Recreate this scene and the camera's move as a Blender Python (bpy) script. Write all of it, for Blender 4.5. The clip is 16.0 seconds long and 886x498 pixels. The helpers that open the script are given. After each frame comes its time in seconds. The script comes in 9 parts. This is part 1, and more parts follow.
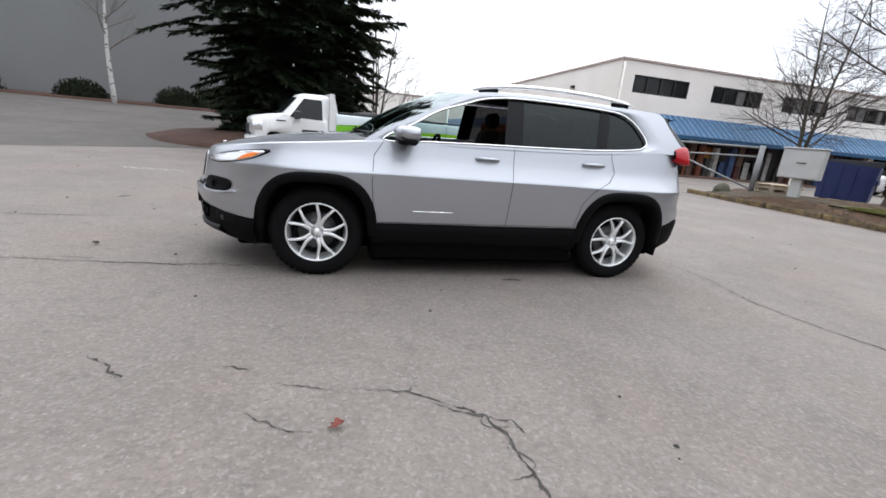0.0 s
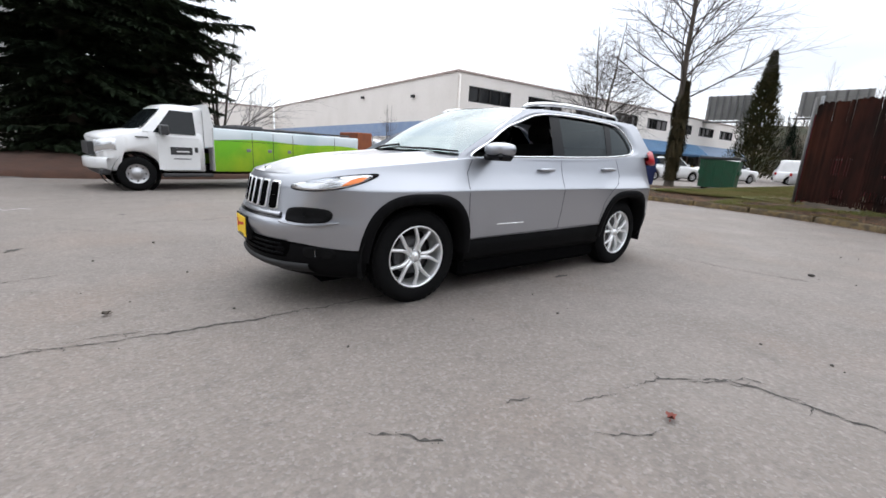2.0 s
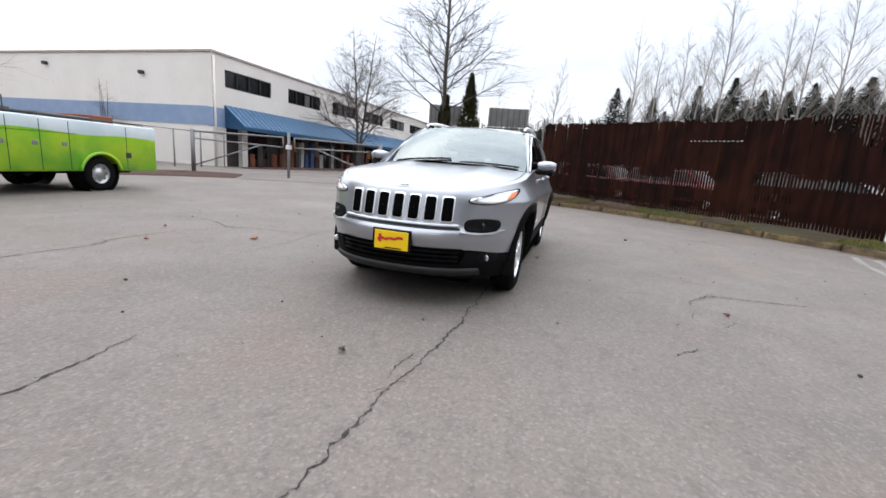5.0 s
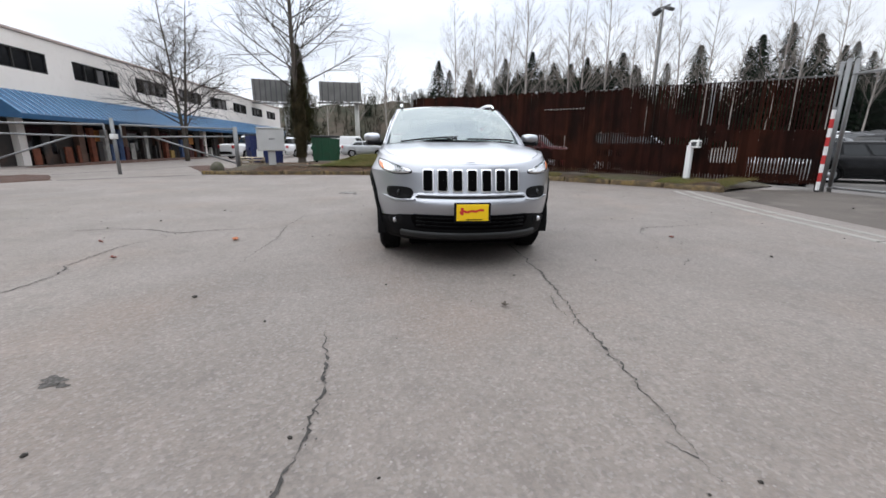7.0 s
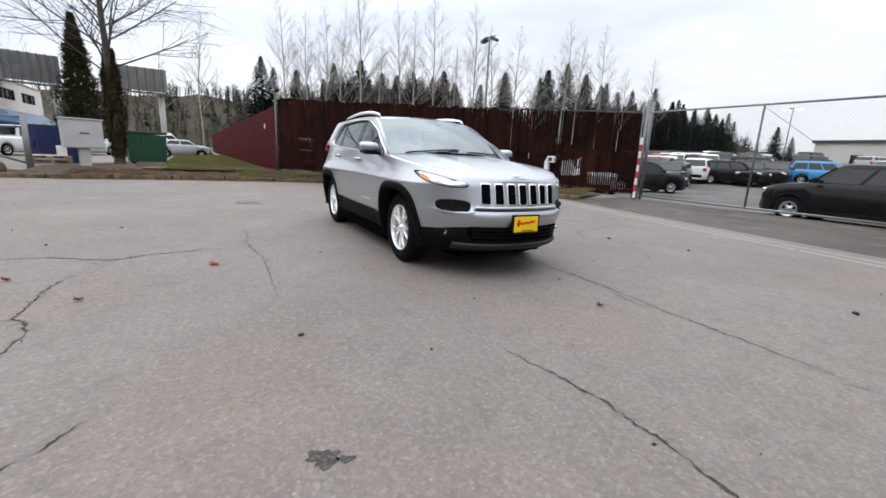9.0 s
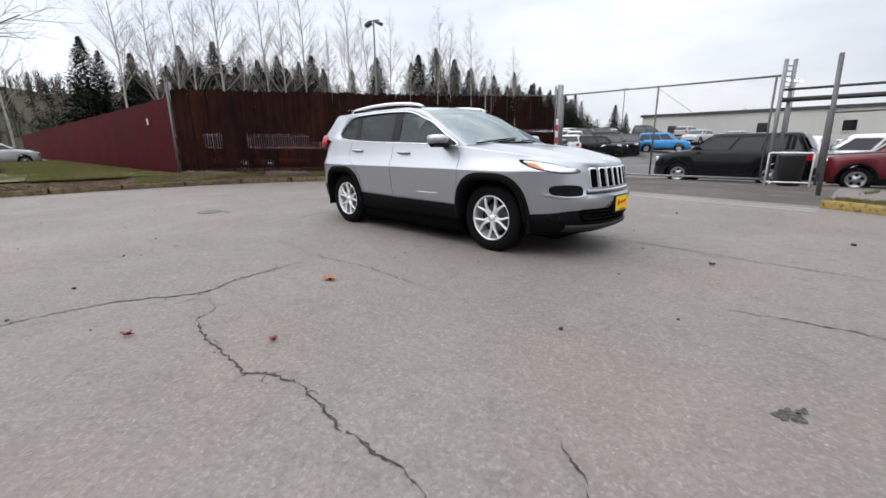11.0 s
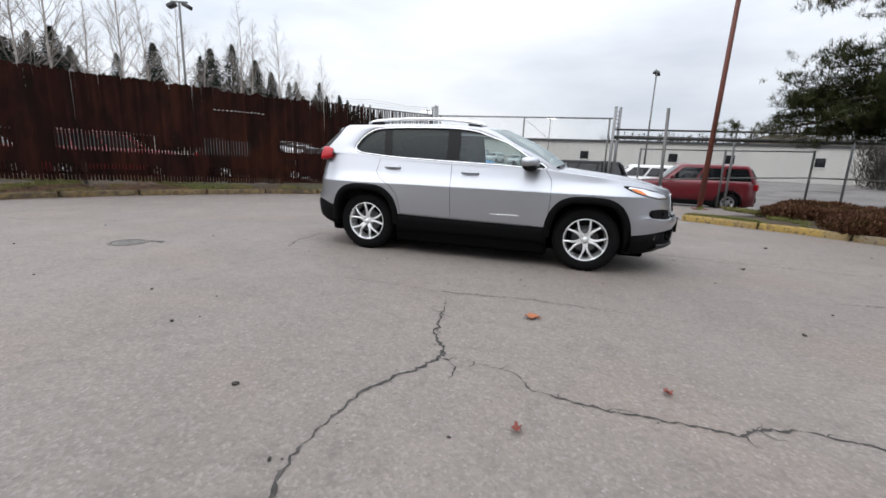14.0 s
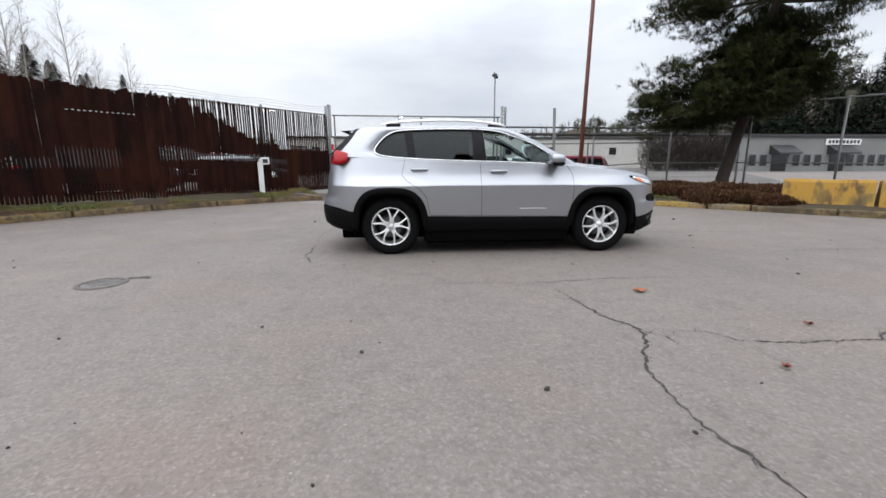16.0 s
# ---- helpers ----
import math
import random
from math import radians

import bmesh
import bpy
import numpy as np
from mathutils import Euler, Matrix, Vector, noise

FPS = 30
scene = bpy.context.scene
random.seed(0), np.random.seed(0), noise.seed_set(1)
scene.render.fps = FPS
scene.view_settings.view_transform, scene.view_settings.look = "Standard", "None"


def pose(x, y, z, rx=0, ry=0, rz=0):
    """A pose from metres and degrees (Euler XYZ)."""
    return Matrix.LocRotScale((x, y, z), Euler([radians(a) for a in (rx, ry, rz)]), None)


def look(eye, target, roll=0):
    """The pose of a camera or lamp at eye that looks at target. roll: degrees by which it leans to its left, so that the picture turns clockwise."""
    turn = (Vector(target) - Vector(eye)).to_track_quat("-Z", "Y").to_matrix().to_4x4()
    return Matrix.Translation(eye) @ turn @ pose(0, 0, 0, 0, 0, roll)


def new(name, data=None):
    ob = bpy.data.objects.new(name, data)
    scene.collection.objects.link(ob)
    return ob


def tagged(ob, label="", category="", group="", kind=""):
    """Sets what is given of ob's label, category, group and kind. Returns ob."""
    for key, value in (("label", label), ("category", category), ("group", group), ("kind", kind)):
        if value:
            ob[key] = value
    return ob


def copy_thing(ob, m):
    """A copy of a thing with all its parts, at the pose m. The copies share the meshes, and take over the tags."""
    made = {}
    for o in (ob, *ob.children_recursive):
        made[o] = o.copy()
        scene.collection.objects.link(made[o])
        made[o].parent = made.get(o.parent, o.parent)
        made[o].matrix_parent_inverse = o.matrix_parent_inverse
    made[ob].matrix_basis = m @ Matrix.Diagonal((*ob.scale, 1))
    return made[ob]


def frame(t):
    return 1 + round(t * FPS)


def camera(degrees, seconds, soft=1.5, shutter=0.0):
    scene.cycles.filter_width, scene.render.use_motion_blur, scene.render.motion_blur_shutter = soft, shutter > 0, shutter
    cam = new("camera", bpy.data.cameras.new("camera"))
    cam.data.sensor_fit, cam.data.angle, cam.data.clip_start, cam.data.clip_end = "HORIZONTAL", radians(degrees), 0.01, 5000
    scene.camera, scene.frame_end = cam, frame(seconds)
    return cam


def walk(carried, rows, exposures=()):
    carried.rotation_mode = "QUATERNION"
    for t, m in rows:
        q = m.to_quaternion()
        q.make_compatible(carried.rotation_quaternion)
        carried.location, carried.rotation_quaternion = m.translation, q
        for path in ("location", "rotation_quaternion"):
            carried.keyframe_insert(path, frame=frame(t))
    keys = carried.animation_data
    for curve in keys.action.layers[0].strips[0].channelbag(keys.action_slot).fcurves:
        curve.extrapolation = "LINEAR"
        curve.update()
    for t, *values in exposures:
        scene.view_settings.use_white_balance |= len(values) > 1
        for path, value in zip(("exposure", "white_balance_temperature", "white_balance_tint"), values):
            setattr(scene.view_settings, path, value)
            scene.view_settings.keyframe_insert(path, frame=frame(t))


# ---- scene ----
cam = camera(93.5, 16.0, 1.6)
PATH = [
    (0, (-1.162, -4.226, 1.208), (-0.685, -2.358, 0.676), 5.4),
    (0.5, (-1.661, -4.097, 1.184), (-1.009, -2.281, 0.657), 3.3),
    (1, (-2.128, -3.877, 1.14), (-1.361, -2.101, 0.631), 3.5),
    (1.5, (-2.625, -3.681, 1.139), (-1.6, -2.035, 0.648), 3.3),
    (2, (-3.04, -3.428, 1.132), (-1.865, -1.872, 0.687), 3.0),
    (2.5, (-3.457, -3.153, 1.143), (-2.197, -1.692, 0.614), 5.4),
    (3, (-3.87, -2.854, 1.13), (-2.46, -1.534, 0.61), 5.5),
    (3.5, (-4.239, -2.511, 1.125), (-2.671, -1.381, 0.608), 4.5),
    (4, (-4.603, -2.136, 1.129), (-2.895, -1.198, 0.679), 3.3),
    (6.5, (-5.892, 0.057, 1.123), (-3.945, 0.093, 0.665), 3.6),
    (7, (-5.933, 0.556, 1.089), (-3.999, 0.378, 0.61), 0.4),
    (7.5, (-5.897, 1.06, 1.112), (-4.004, 0.585, 0.678), 1.4),
    (8, (-5.766, 1.549, 1.101), (-3.921, 0.919, 0.654), 0.9),
    (8.5, (-5.576, 2.041, 1.116), (-3.778, 1.243, 0.753), 2.9),
    (9, (-5.382, 2.522, 1.108), (-3.677, 1.568, 0.677), 2.7),
    (11.5, (-3.634, 4.673, 1.127), (-2.391, 3.164, 0.709), -0.3),
    (12, (-3.207, 4.949, 1.149), (-2.086, 3.326, 0.817), 0.4),
    (12.5, (-2.693, 5.186, 1.128), (-1.696, 3.497, 0.736), -0.2),
    (13, (-2.19, 5.379, 1.127), (-1.335, 3.612, 0.744), 2.1),
    (13.5, (-1.681, 5.548, 1.126), (-1.024, 3.705, 0.714), 2.0),
    (14, (-1.133, 5.66, 1.159), (-0.579, 3.783, 0.746), 2.4),
    (14.5, (-0.585, 5.811, 1.17), (-0.24, 3.884, 0.756), 1.6),
    (15, (-0.012, 5.908, 1.171), (0.222, 3.962, 0.773), 0.9),
    (15.5, (0.52, 5.987, 1.145), (0.562, 4.019, 0.788), 1.6),
    (16, (1.072, 6.004, 1.142), (0.931, 4.051, 0.736), -0.1),
]
walk(cam, [(t, look(eye, target, roll)) for t, eye, target, roll in PATH], [(0, 0.22), (2, 0.18), (4.2, 0.16), (6.5, 0.06), (9, 0.04), (12, 0.05), (16, 0.04)])

# ---- light: an overcast winter day ----
SUN_TURN, SUN_HEIGHT = 40.0, 48.0
world = bpy.data.worlds.new("overcast sky")
scene.world = world
world.use_nodes = True
wn, wl = world.node_tree.nodes, world.node_tree.links
sky = wn.new("ShaderNodeTexSky")
sky.sky_type, sky.sun_disc = "NISHITA", False
sky.sun_elevation, sky.sun_rotation = radians(SUN_HEIGHT), radians(SUN_TURN)
sky.dust_density, sky.air_density = 4.0, 1.0
gain = wn.new("ShaderNodeVectorMath")
gain.operation = "SCALE"
gain.inputs[3].default_value = 0.10
wl.new(sky.outputs[0], gain.inputs[0])
where = wn.new("ShaderNodeTexCoord").outputs["Generated"]
squash = wn.new("ShaderNodeMapping")
squash.inputs["Scale"].default_value = (1.0, 1.0, 3.2)
wl.new(where, squash.inputs["Vector"])
cloud = wn.new("ShaderNodeTexNoise")
cloud.inputs["Scale"].default_value, cloud.inputs["Detail"].default_value, cloud.inputs["Roughness"].default_value = 1.5, 6, 0.5
wl.new(squash.outputs[0], cloud.inputs["Vector"])
soft = wn.new("ShaderNodeMapRange")
soft.inputs["From Min"].default_value, soft.inputs["From Max"].default_value = 0.36, 0.64
wl.new(cloud.outputs["Fac"], soft.inputs["Value"])
grey = wn.new("ShaderNodeMix")
grey.data_type = "RGBA"
grey.inputs[6].default_value, grey.inputs[7].default_value = (0.63, 0.68, 0.77, 1), (0.97, 1.0, 1.05, 1)
wl.new(soft.outputs["Result"], grey.inputs[0])
# the cover is brightest round the hidden sun in the north-east
split = wn.new("ShaderNodeSeparateXYZ")
wl.new(where, split.inputs[0])
tilt = wn.new("ShaderNodeVectorMath")
tilt.operation = "DOT_PRODUCT"
wl.new(where, tilt.inputs[0])
tilt.inputs[1].default_value = (0.55, 0.72, 0.42)
glow = wn.new("ShaderNodeMapRange")
glow.inputs["From Min"].default_value, glow.inputs["From Max"].default_value, glow.inputs["To Min"].default_value, glow.inputs["To Max"].default_value = -0.6, 0.9, 0.86, 1.18
wl.new(tilt.outputs["Value"], glow.inputs["Value"])
# an overcast sky is about twice as bright overhead as near the horizon
lift = wn.new("ShaderNodeMapRange")
lift.inputs["From Min"].default_value, lift.inputs["From Max"].default_value, lift.inputs["To Min"].default_value, lift.inputs["To Max"].default_value = 0.20, 0.95, 1.0, 2.5
wl.new(split.outputs["Z"], lift.inputs["Value"])
whole = wn.new("ShaderNodeMath")
whole.operation = "MULTIPLY"
wl.new(lift.outputs["Result"], whole.inputs[0])
wl.new(glow.outputs["Result"], whole.inputs[1])
cover_light = wn.new("ShaderNodeVectorMath")
cover_light.operation = "SCALE"
wl.new(grey.outputs[2], cover_light.inputs[0])
wl.new(whole.outputs[0], cover_light.inputs[3])
blend = wn.new("ShaderNodeMix")
blend.data_type = "RGBA"
blend.inputs[0].default_value = 0.88
wl.new(gain.outputs[0], blend.inputs[6])
wl.new(cover_light.outputs[0], blend.inputs[7])
wl.new(blend.outputs[2], wn["Background"].inputs["Color"])
wn["Background"].inputs["Strength"].default_value = 1.2
sun = new("sun", bpy.data.lights.new("sun", "SUN"))
sun.data.energy, sun.data.angle, sun.data.color = 0.8, radians(120), (1.0, 0.97, 0.93)
sun.matrix_basis = look((0, 0, 0), (-math.sin(radians(SUN_TURN)) * math.cos(radians(SUN_HEIGHT)), -math.cos(radians(SUN_TURN)) * math.cos(radians(SUN_HEIGHT)), -math.sin(radians(SUN_HEIGHT))))

# ---- small tools ----
class Shape:
    """Gathers vertices and faces for one mesh."""

    def __init__(self):
        self.v, self.f, self.s, self.m = [], [], [], []

    def add(self, vs, fs, smooth=False, slot=0, m=None):
        o = len(self.v)
        self.v += [tuple(m @ Vector(p)) for p in vs] if m else [tuple(p) for p in vs]
        self.f += [tuple(o + i for i in f) for f in fs]
        self.s += [smooth] * len(fs)
        self.m += [slot] * len(fs)
        return self

    def grid(self, rows, smooth=True, close=False, flip=False, slot=0, m=None):
        """Rows of points, equally long; close joins each row's end to its start."""
        n, k = len(rows), len(rows[0])
        fs = []
        for i in range(n - 1):
            for j in range(k if close else k - 1):
                a, b, c, d = i * k + j, i * k + (j + 1) % k, (i + 1) * k + (j + 1) % k, (i + 1) * k + j
                fs.append((d, c, b, a) if flip else (a, b, c, d))
        return self.add([p for r in rows for p in r], fs, smooth, slot, m)

    def box(self, x0, x1, y0, y1, z0, z1, c=0.0, m=None, slot=0):
        """A box, its edges chamfered by c."""
        if c <= 0:
            vs = [(x, y, z) for z in (z0, z1) for y in (y0, y1) for x in (x0, x1)]
            fs = [(0, 2, 3, 1), (4, 5, 7, 6), (0, 1, 5, 4), (2, 6, 7, 3), (0, 4, 6, 2), (1, 3, 7, 5)]
            return self.add(vs, fs, False, slot, m)
        bm = bmesh.new()
        bmesh.ops.create_cube(bm, size=1)
        for v in bm.verts:
            v.co = ((x0 + x1) / 2 + v.co.x * (x1 - x0), (y0 + y1) / 2 + v.co.y * (y1 - y0), (z0 + z1) / 2 + v.co.z * (z1 - z0))
        bmesh.ops.bevel(bm, geom=bm.edges[:], offset=c, segments=1, affect="EDGES", clamp_overlap=True)
        bm.verts.index_update()
        self.add([v.co[:] for v in bm.verts], [[v.index for v in f.verts] for f in bm.faces], False, slot, m)
        bm.free()
        return self

    def tube(self, path, r, sides=8, caps=True, smooth=True, slot=0, m=None):
        """A round bar along points; r is one radius or one for each point."""
        path = [Vector(p) for p in path]
        rs = [r] * len(path) if isinstance(r, (int, float)) else list(r)
        rows, side = [], None
        for i, p in enumerate(path):
            d = (path[min(i + 1, len(path) - 1)] - path[max(i - 1, 0)])
            d = d.normalized() if d.length > 1e-9 else Vector((0, 0, 1))
            if side is None:
                side = d.cross(Vector((0, 0, 1)) if abs(d.z) < 0.9 else Vector((1, 0, 0))).normalized()
            side = (side - d * side.dot(d)).normalized()
            up = d.cross(side)
            rows.append([p + rs[i] * (math.cos(a) * side + math.sin(a) * up) for a in (2 * math.pi * k / sides for k in range(sides))])
        self.grid(rows, smooth, True, slot=slot, m=m)
        if caps:
            self.add(rows[0], [tuple(range(sides))], False, slot, m)
            self.add(rows[-1], [tuple(reversed(range(sides)))], False, slot, m)
        return self

    def lathe(self, profile, sides=32, axis="y", smooth=True, close=False, slot=0, m=None):
        """Profile points (radius, along) turned round the axis."""
        rows = []
        for r, h in profile + ([profile[0]] if close else []):
            ring = []
            for k in range(sides):
                a = 2 * math.pi * k / sides
                c, s = r * math.cos(a), r * math.sin(a)
                ring.append({"x": (h, c, s), "y": (s, h, c), "z": (c, s, h)}[axis])
            rows.append(ring)
        return self.grid(rows, smooth, True, slot=slot, m=m)

    def prism(self, outline, depth, m=None, smooth=False, slot=0):
        """A flat outline (x, z) pushed along y from 0 to depth."""
        n = len(outline)
        vs = [(x, 0, z) for x, z in outline] + [(x, depth, z) for x, z in outline]
        fs = [tuple(range(n)), tuple(reversed(range(n, 2 * n)))] + [(i, n + i, n + (i + 1) % n, (i + 1) % n) for i in range(n)]
        return self.add(vs, fs, smooth, slot, m)

    def mesh(self, name, *mats):
        me = bpy.data.meshes.new(name)
        me.from_pydata(self.v, [], self.f)
        me.polygons.foreach_set("use_smooth", self.s)
        for one in mats:
            me.materials.append(one)
        if len(mats) > 1:
            me.polygons.foreach_set("material_index", self.m)
        me.validate()
        return me


def clean(me):
    """Outward normals on a closed or open shell."""
    bm = bmesh.new()
    bm.from_mesh(me)
    bmesh.ops.remove_doubles(bm, verts=bm.verts[:], dist=1e-5)
    bmesh.ops.recalc_face_normals(bm, faces=bm.faces[:])
    bm.to_mesh(me)
    bm.free()
    return me


def thing(name, label, category, group="", m=None, data=None, kind=""):
    ob = new(name, data)
    if m is not None:
        ob.matrix_basis = m
    return tagged(ob, label, category, group, kind)


def part(name, shape, material, parent, label=""):
    me = shape if isinstance(shape, bpy.types.Mesh) else clean(shape.mesh(name, material))
    ob = new(name, me)
    ob.parent = parent
    return tagged(ob, label)


def setting(name, shape, material, label="", fix=True):
    me = shape.mesh(name, material)
    return tagged(new(name, clean(me) if fix else me), label, "", "", "structure")


def lerp(x, table):
    """Straight-line reading of a table of (x, value)."""
    if x <= table[0][0]:
        return table[0][1]
    for (a, va), (b, vb) in zip(table, table[1:]):
        if x <= b:
            return va + (vb - va) * (x - a) / (b - a)
    return table[-1][1]


def smooth_lerp(x, table):
    if x <= table[0][0]:
        return table[0][1]
    for i, ((a, va), (b, vb)) in enumerate(zip(table, table[1:])):
        if x <= b:
            before, after = table[max(i - 1, 0)], table[min(i + 2, len(table) - 1)]
            ma = (vb - before[1]) / (b - before[0]) if b > before[0] else 0
            mb = (after[1] - va) / (after[0] - a) if after[0] > a else 0
            h, t = b - a, (x - a) / (b - a)
            return (2 * t**3 - 3 * t**2 + 1) * va + (t**3 - 2 * t**2 + t) * h * ma + (3 * t**2 - 2 * t**3) * vb + (t**3 - t**2) * h * mb
    return table[-1][1]


def span(a, b, n):
    return [a + (b - a) * i / (n - 1) for i in range(n)]


def dense(points, step):
    """A polyline with a point about every step."""
    out = []
    for a, b in zip(points, points[1:]):
        a, b = Vector(a), Vector(b)
        n = max(1, round((b - a).length / step))
        out += [a.lerp(b, i / n) for i in range(n)]
    return out + [Vector(points[-1])]


# ---- materials ----
def material(name, base, rough=0.6, metal=0.0, spots=(), bump=0.0, bump_scale=40.0, coat=0.0, vary=0.0, emit=0.0, alpha=None, spec=0.5, stretch=None, rough_vary=0.0, world=False):
    """A surface. spots: rows of (scale, colour, from, to, strength), noise patches laid over the base; vary: change of value from object to object."""
    ma = bpy.data.materials.new(name)
    ma.use_nodes = True
    nt = ma.node_tree
    n, link = nt.nodes, nt.links
    b = n["Principled BSDF"]
    b.inputs["Roughness"].default_value, b.inputs["Metallic"].default_value = rough, metal
    b.inputs["Specular IOR Level"].default_value = spec
    b.inputs["Coat Weight"].default_value, b.inputs["Coat Roughness"].default_value = coat, 0.04
    where = n.new("ShaderNodeNewGeometry").outputs["Position"] if world else n.new("ShaderNodeTexCoord").outputs["Object"]
    if stretch:
        mp = n.new("ShaderNodeMapping")
        mp.inputs["Scale"].default_value = stretch
        link.new(where, mp.inputs["Vector"])
        where = mp.outputs["Vector"]
    rgb = n.new("ShaderNodeRGB")
    rgb.outputs[0].default_value = (*base, 1)
    colour = rgb.outputs[0]
    for scale, tint, lo, hi, strength in spots:
        tex = n.new("ShaderNodeTexNoise")
        tex.inputs["Scale"].default_value, tex.inputs["Detail"].default_value = scale, 5
        link.new(where, tex.inputs["Vector"])
        ramp = n.new("ShaderNodeMapRange")
        ramp.inputs["From Min"].default_value, ramp.inputs["From Max"].default_value, ramp.inputs["To Max"].default_value = lo, hi, strength
        link.new(tex.outputs["Fac"], ramp.inputs["Value"])
        mix = n.new("ShaderNodeMix")
        mix.data_type = "RGBA"
        link.new(ramp.outputs["Result"], mix.inputs["Factor"])
        link.new(colour, mix.inputs[6])
        mix.inputs[7].default_value = (*tint, 1)
        colour = mix.outputs[2]
        if rough_vary:
            rr = n.new("ShaderNodeMapRange")
            rr.inputs["To Min"].default_value, rr.inputs["To Max"].default_value = rough - rough_vary, rough + rough_vary
            link.new(tex.outputs["Fac"], rr.inputs["Value"])
            link.new(rr.outputs["Result"], b.inputs["Roughness"])
    if vary:
        info, hsv, mr = n.new("ShaderNodeObjectInfo"), n.new("ShaderNodeHueSaturation"), n.new("ShaderNodeMapRange")
        mr.inputs["To Min"].default_value, mr.inputs["To Max"].default_value = 1 - vary, 1 + vary
        link.new(info.outputs["Random"], mr.inputs["Value"])
        link.new(mr.outputs["Result"], hsv.inputs["Value"])
        link.new(colour, hsv.inputs["Color"])
        colour = hsv.outputs["Color"]
    link.new(colour, b.inputs["Base Color"])
    if bump:
        tex, bp = n.new("ShaderNodeTexNoise"), n.new("ShaderNodeBump")
        tex.inputs["Scale"].default_value, tex.inputs["Detail"].default_value = bump_scale, 6
        bp.inputs["Strength"].default_value, bp.inputs["Distance"].default_value = bump, 0.02
        link.new(where, tex.inputs["Vector"])
        link.new(tex.outputs["Fac"], bp.inputs["Height"])
        link.new(bp.outputs["Normal"], b.inputs["Normal"])
    if emit:
        b.inputs["Emission Color"].default_value, b.inputs["Emission Strength"].default_value = (*base, 1), emit
    if alpha is not None:
        b.inputs["Alpha"].default_value = alpha
    return ma


def glass(name, tint, through_share=0.5, ior=1.62):
    """A thin pane: tinted see-through and clear gloss."""
    ma = bpy.data.materials.new(name)
    ma.use_nodes = True
    n, link = ma.node_tree.nodes, ma.node_tree.links
    n.remove(n["Principled BSDF"])
    clear, gloss, mix, fres = n.new("ShaderNodeBsdfTransparent"), n.new("ShaderNodeBsdfGlossy"), n.new("ShaderNodeMixShader"), n.new("ShaderNodeFresnel")
    clear.inputs["Color"].default_value = (*[c * through_share for c in tint], 1)
    gloss.inputs["Roughness"].default_value, gloss.inputs["Color"].default_value = 0.015, (0.90, 0.99, 1, 1)
    fres.inputs["IOR"].default_value = ior
    link.new(fres.outputs[0], mix.inputs[0])
    link.new(clear.outputs[0], mix.inputs[1])
    link.new(gloss.outputs[0], mix.inputs[2])
    link.new(mix.outputs[0], n["Material Output"].inputs["Surface"])
    return ma


SILVER = material("silver paint", (0.41, 0.422, 0.455), 0.36, 0.82, [(900, (0.54, 0.56, 0.60), 0.5, 0.8, 0.5)], coat=0.8)
CLADDING = material("black plastic", (0.0045, 0.0045, 0.005), 0.6, 0, [(60, (0.007, 0.007, 0.007), 0.4, 0.8, 0.6)], bump=0.08, bump_scale=900, spec=0.05)
GLOSS_BLACK = material("gloss black", (0.006, 0.006, 0.007), 0.2, spec=0.15)
RUBBER = material("tyre rubber", (0.007, 0.007, 0.0075), 0.8, 0, [(25, (0.010, 0.010, 0.0095), 0.45, 0.8, 0.7)], bump=0.1, bump_scale=200, spec=0.06)
ALLOY = material("bright alloy", (0.93, 0.935, 0.94), 0.30, 0.7)
GREY_SKIRT = material("grey bumper lip", (0.009, 0.009, 0.0095), 0.6, 0, [(40, (0.006, 0.006, 0.0065), 0.4, 0.7, 0.6)])
CHROME = material("chrome", (0.86, 0.87, 0.88), 0.08, 1.0)
DARK_STEEL = material("dark brake steel", (0.10, 0.10, 0.105), 0.45, 0.8, [(30, (0.05, 0.045, 0.04), 0.4, 0.7, 0.7)])
CABIN = material("black cabin trim", (0.006, 0.006, 0.0065), 0.8, 0, [(80, (0.012, 0.012, 0.012), 0.4, 0.8, 0.8)], spec=0.1)
SEAT = material("black seat cloth", (0.016, 0.016, 0.018), 0.9, 0, bump=0.2, bump_scale=400)
WINDSCREEN = glass("windscreen glass", (0.78, 0.95, 0.93), 0.5, 2.75)
SIDE_GLASS = glass("side glass", (0.78, 0.94, 0.90), 0.7, 1.5)
PRIVACY_GLASS = glass("dark privacy glass", (0.8, 0.82, 0.85), 0.05, 1.38)
LENS = glass("clear lamp lens", (0.96, 0.97, 1.0), 0.9)
# near-black: the shade below the car and in the grille is in this colour
SHADE_BLACK = material("black underbody wax", (0.0035, 0.0035, 0.0038), 0.95, 0, [(20, (0.006, 0.0055, 0.005), 0.5, 0.8, 0.6)], spec=0.0)
LAMP_SILVER = material("lamp reflector", (0.75, 0.76, 0.78), 0.25, 0.85)
AMBER = material("amber reflector", (0.85, 0.20, 0.02), 0.3, 0, coat=0.6)
RED_LENS = material("red tail lens", (0.36, 0.004, 0.010), 0.28, 0, coat=0.25, spec=0.25)
YELLOW_CARD = material("yellow card", (0.90, 0.58, 0.0), 0.5)
RED_INK = material("red ink", (0.55, 0.02, 0.015), 0.5)
DARK_GLASS = material("parked car glass", (0.008, 0.010, 0.011), 0.05, 0, coat=0.2, spec=0.4)

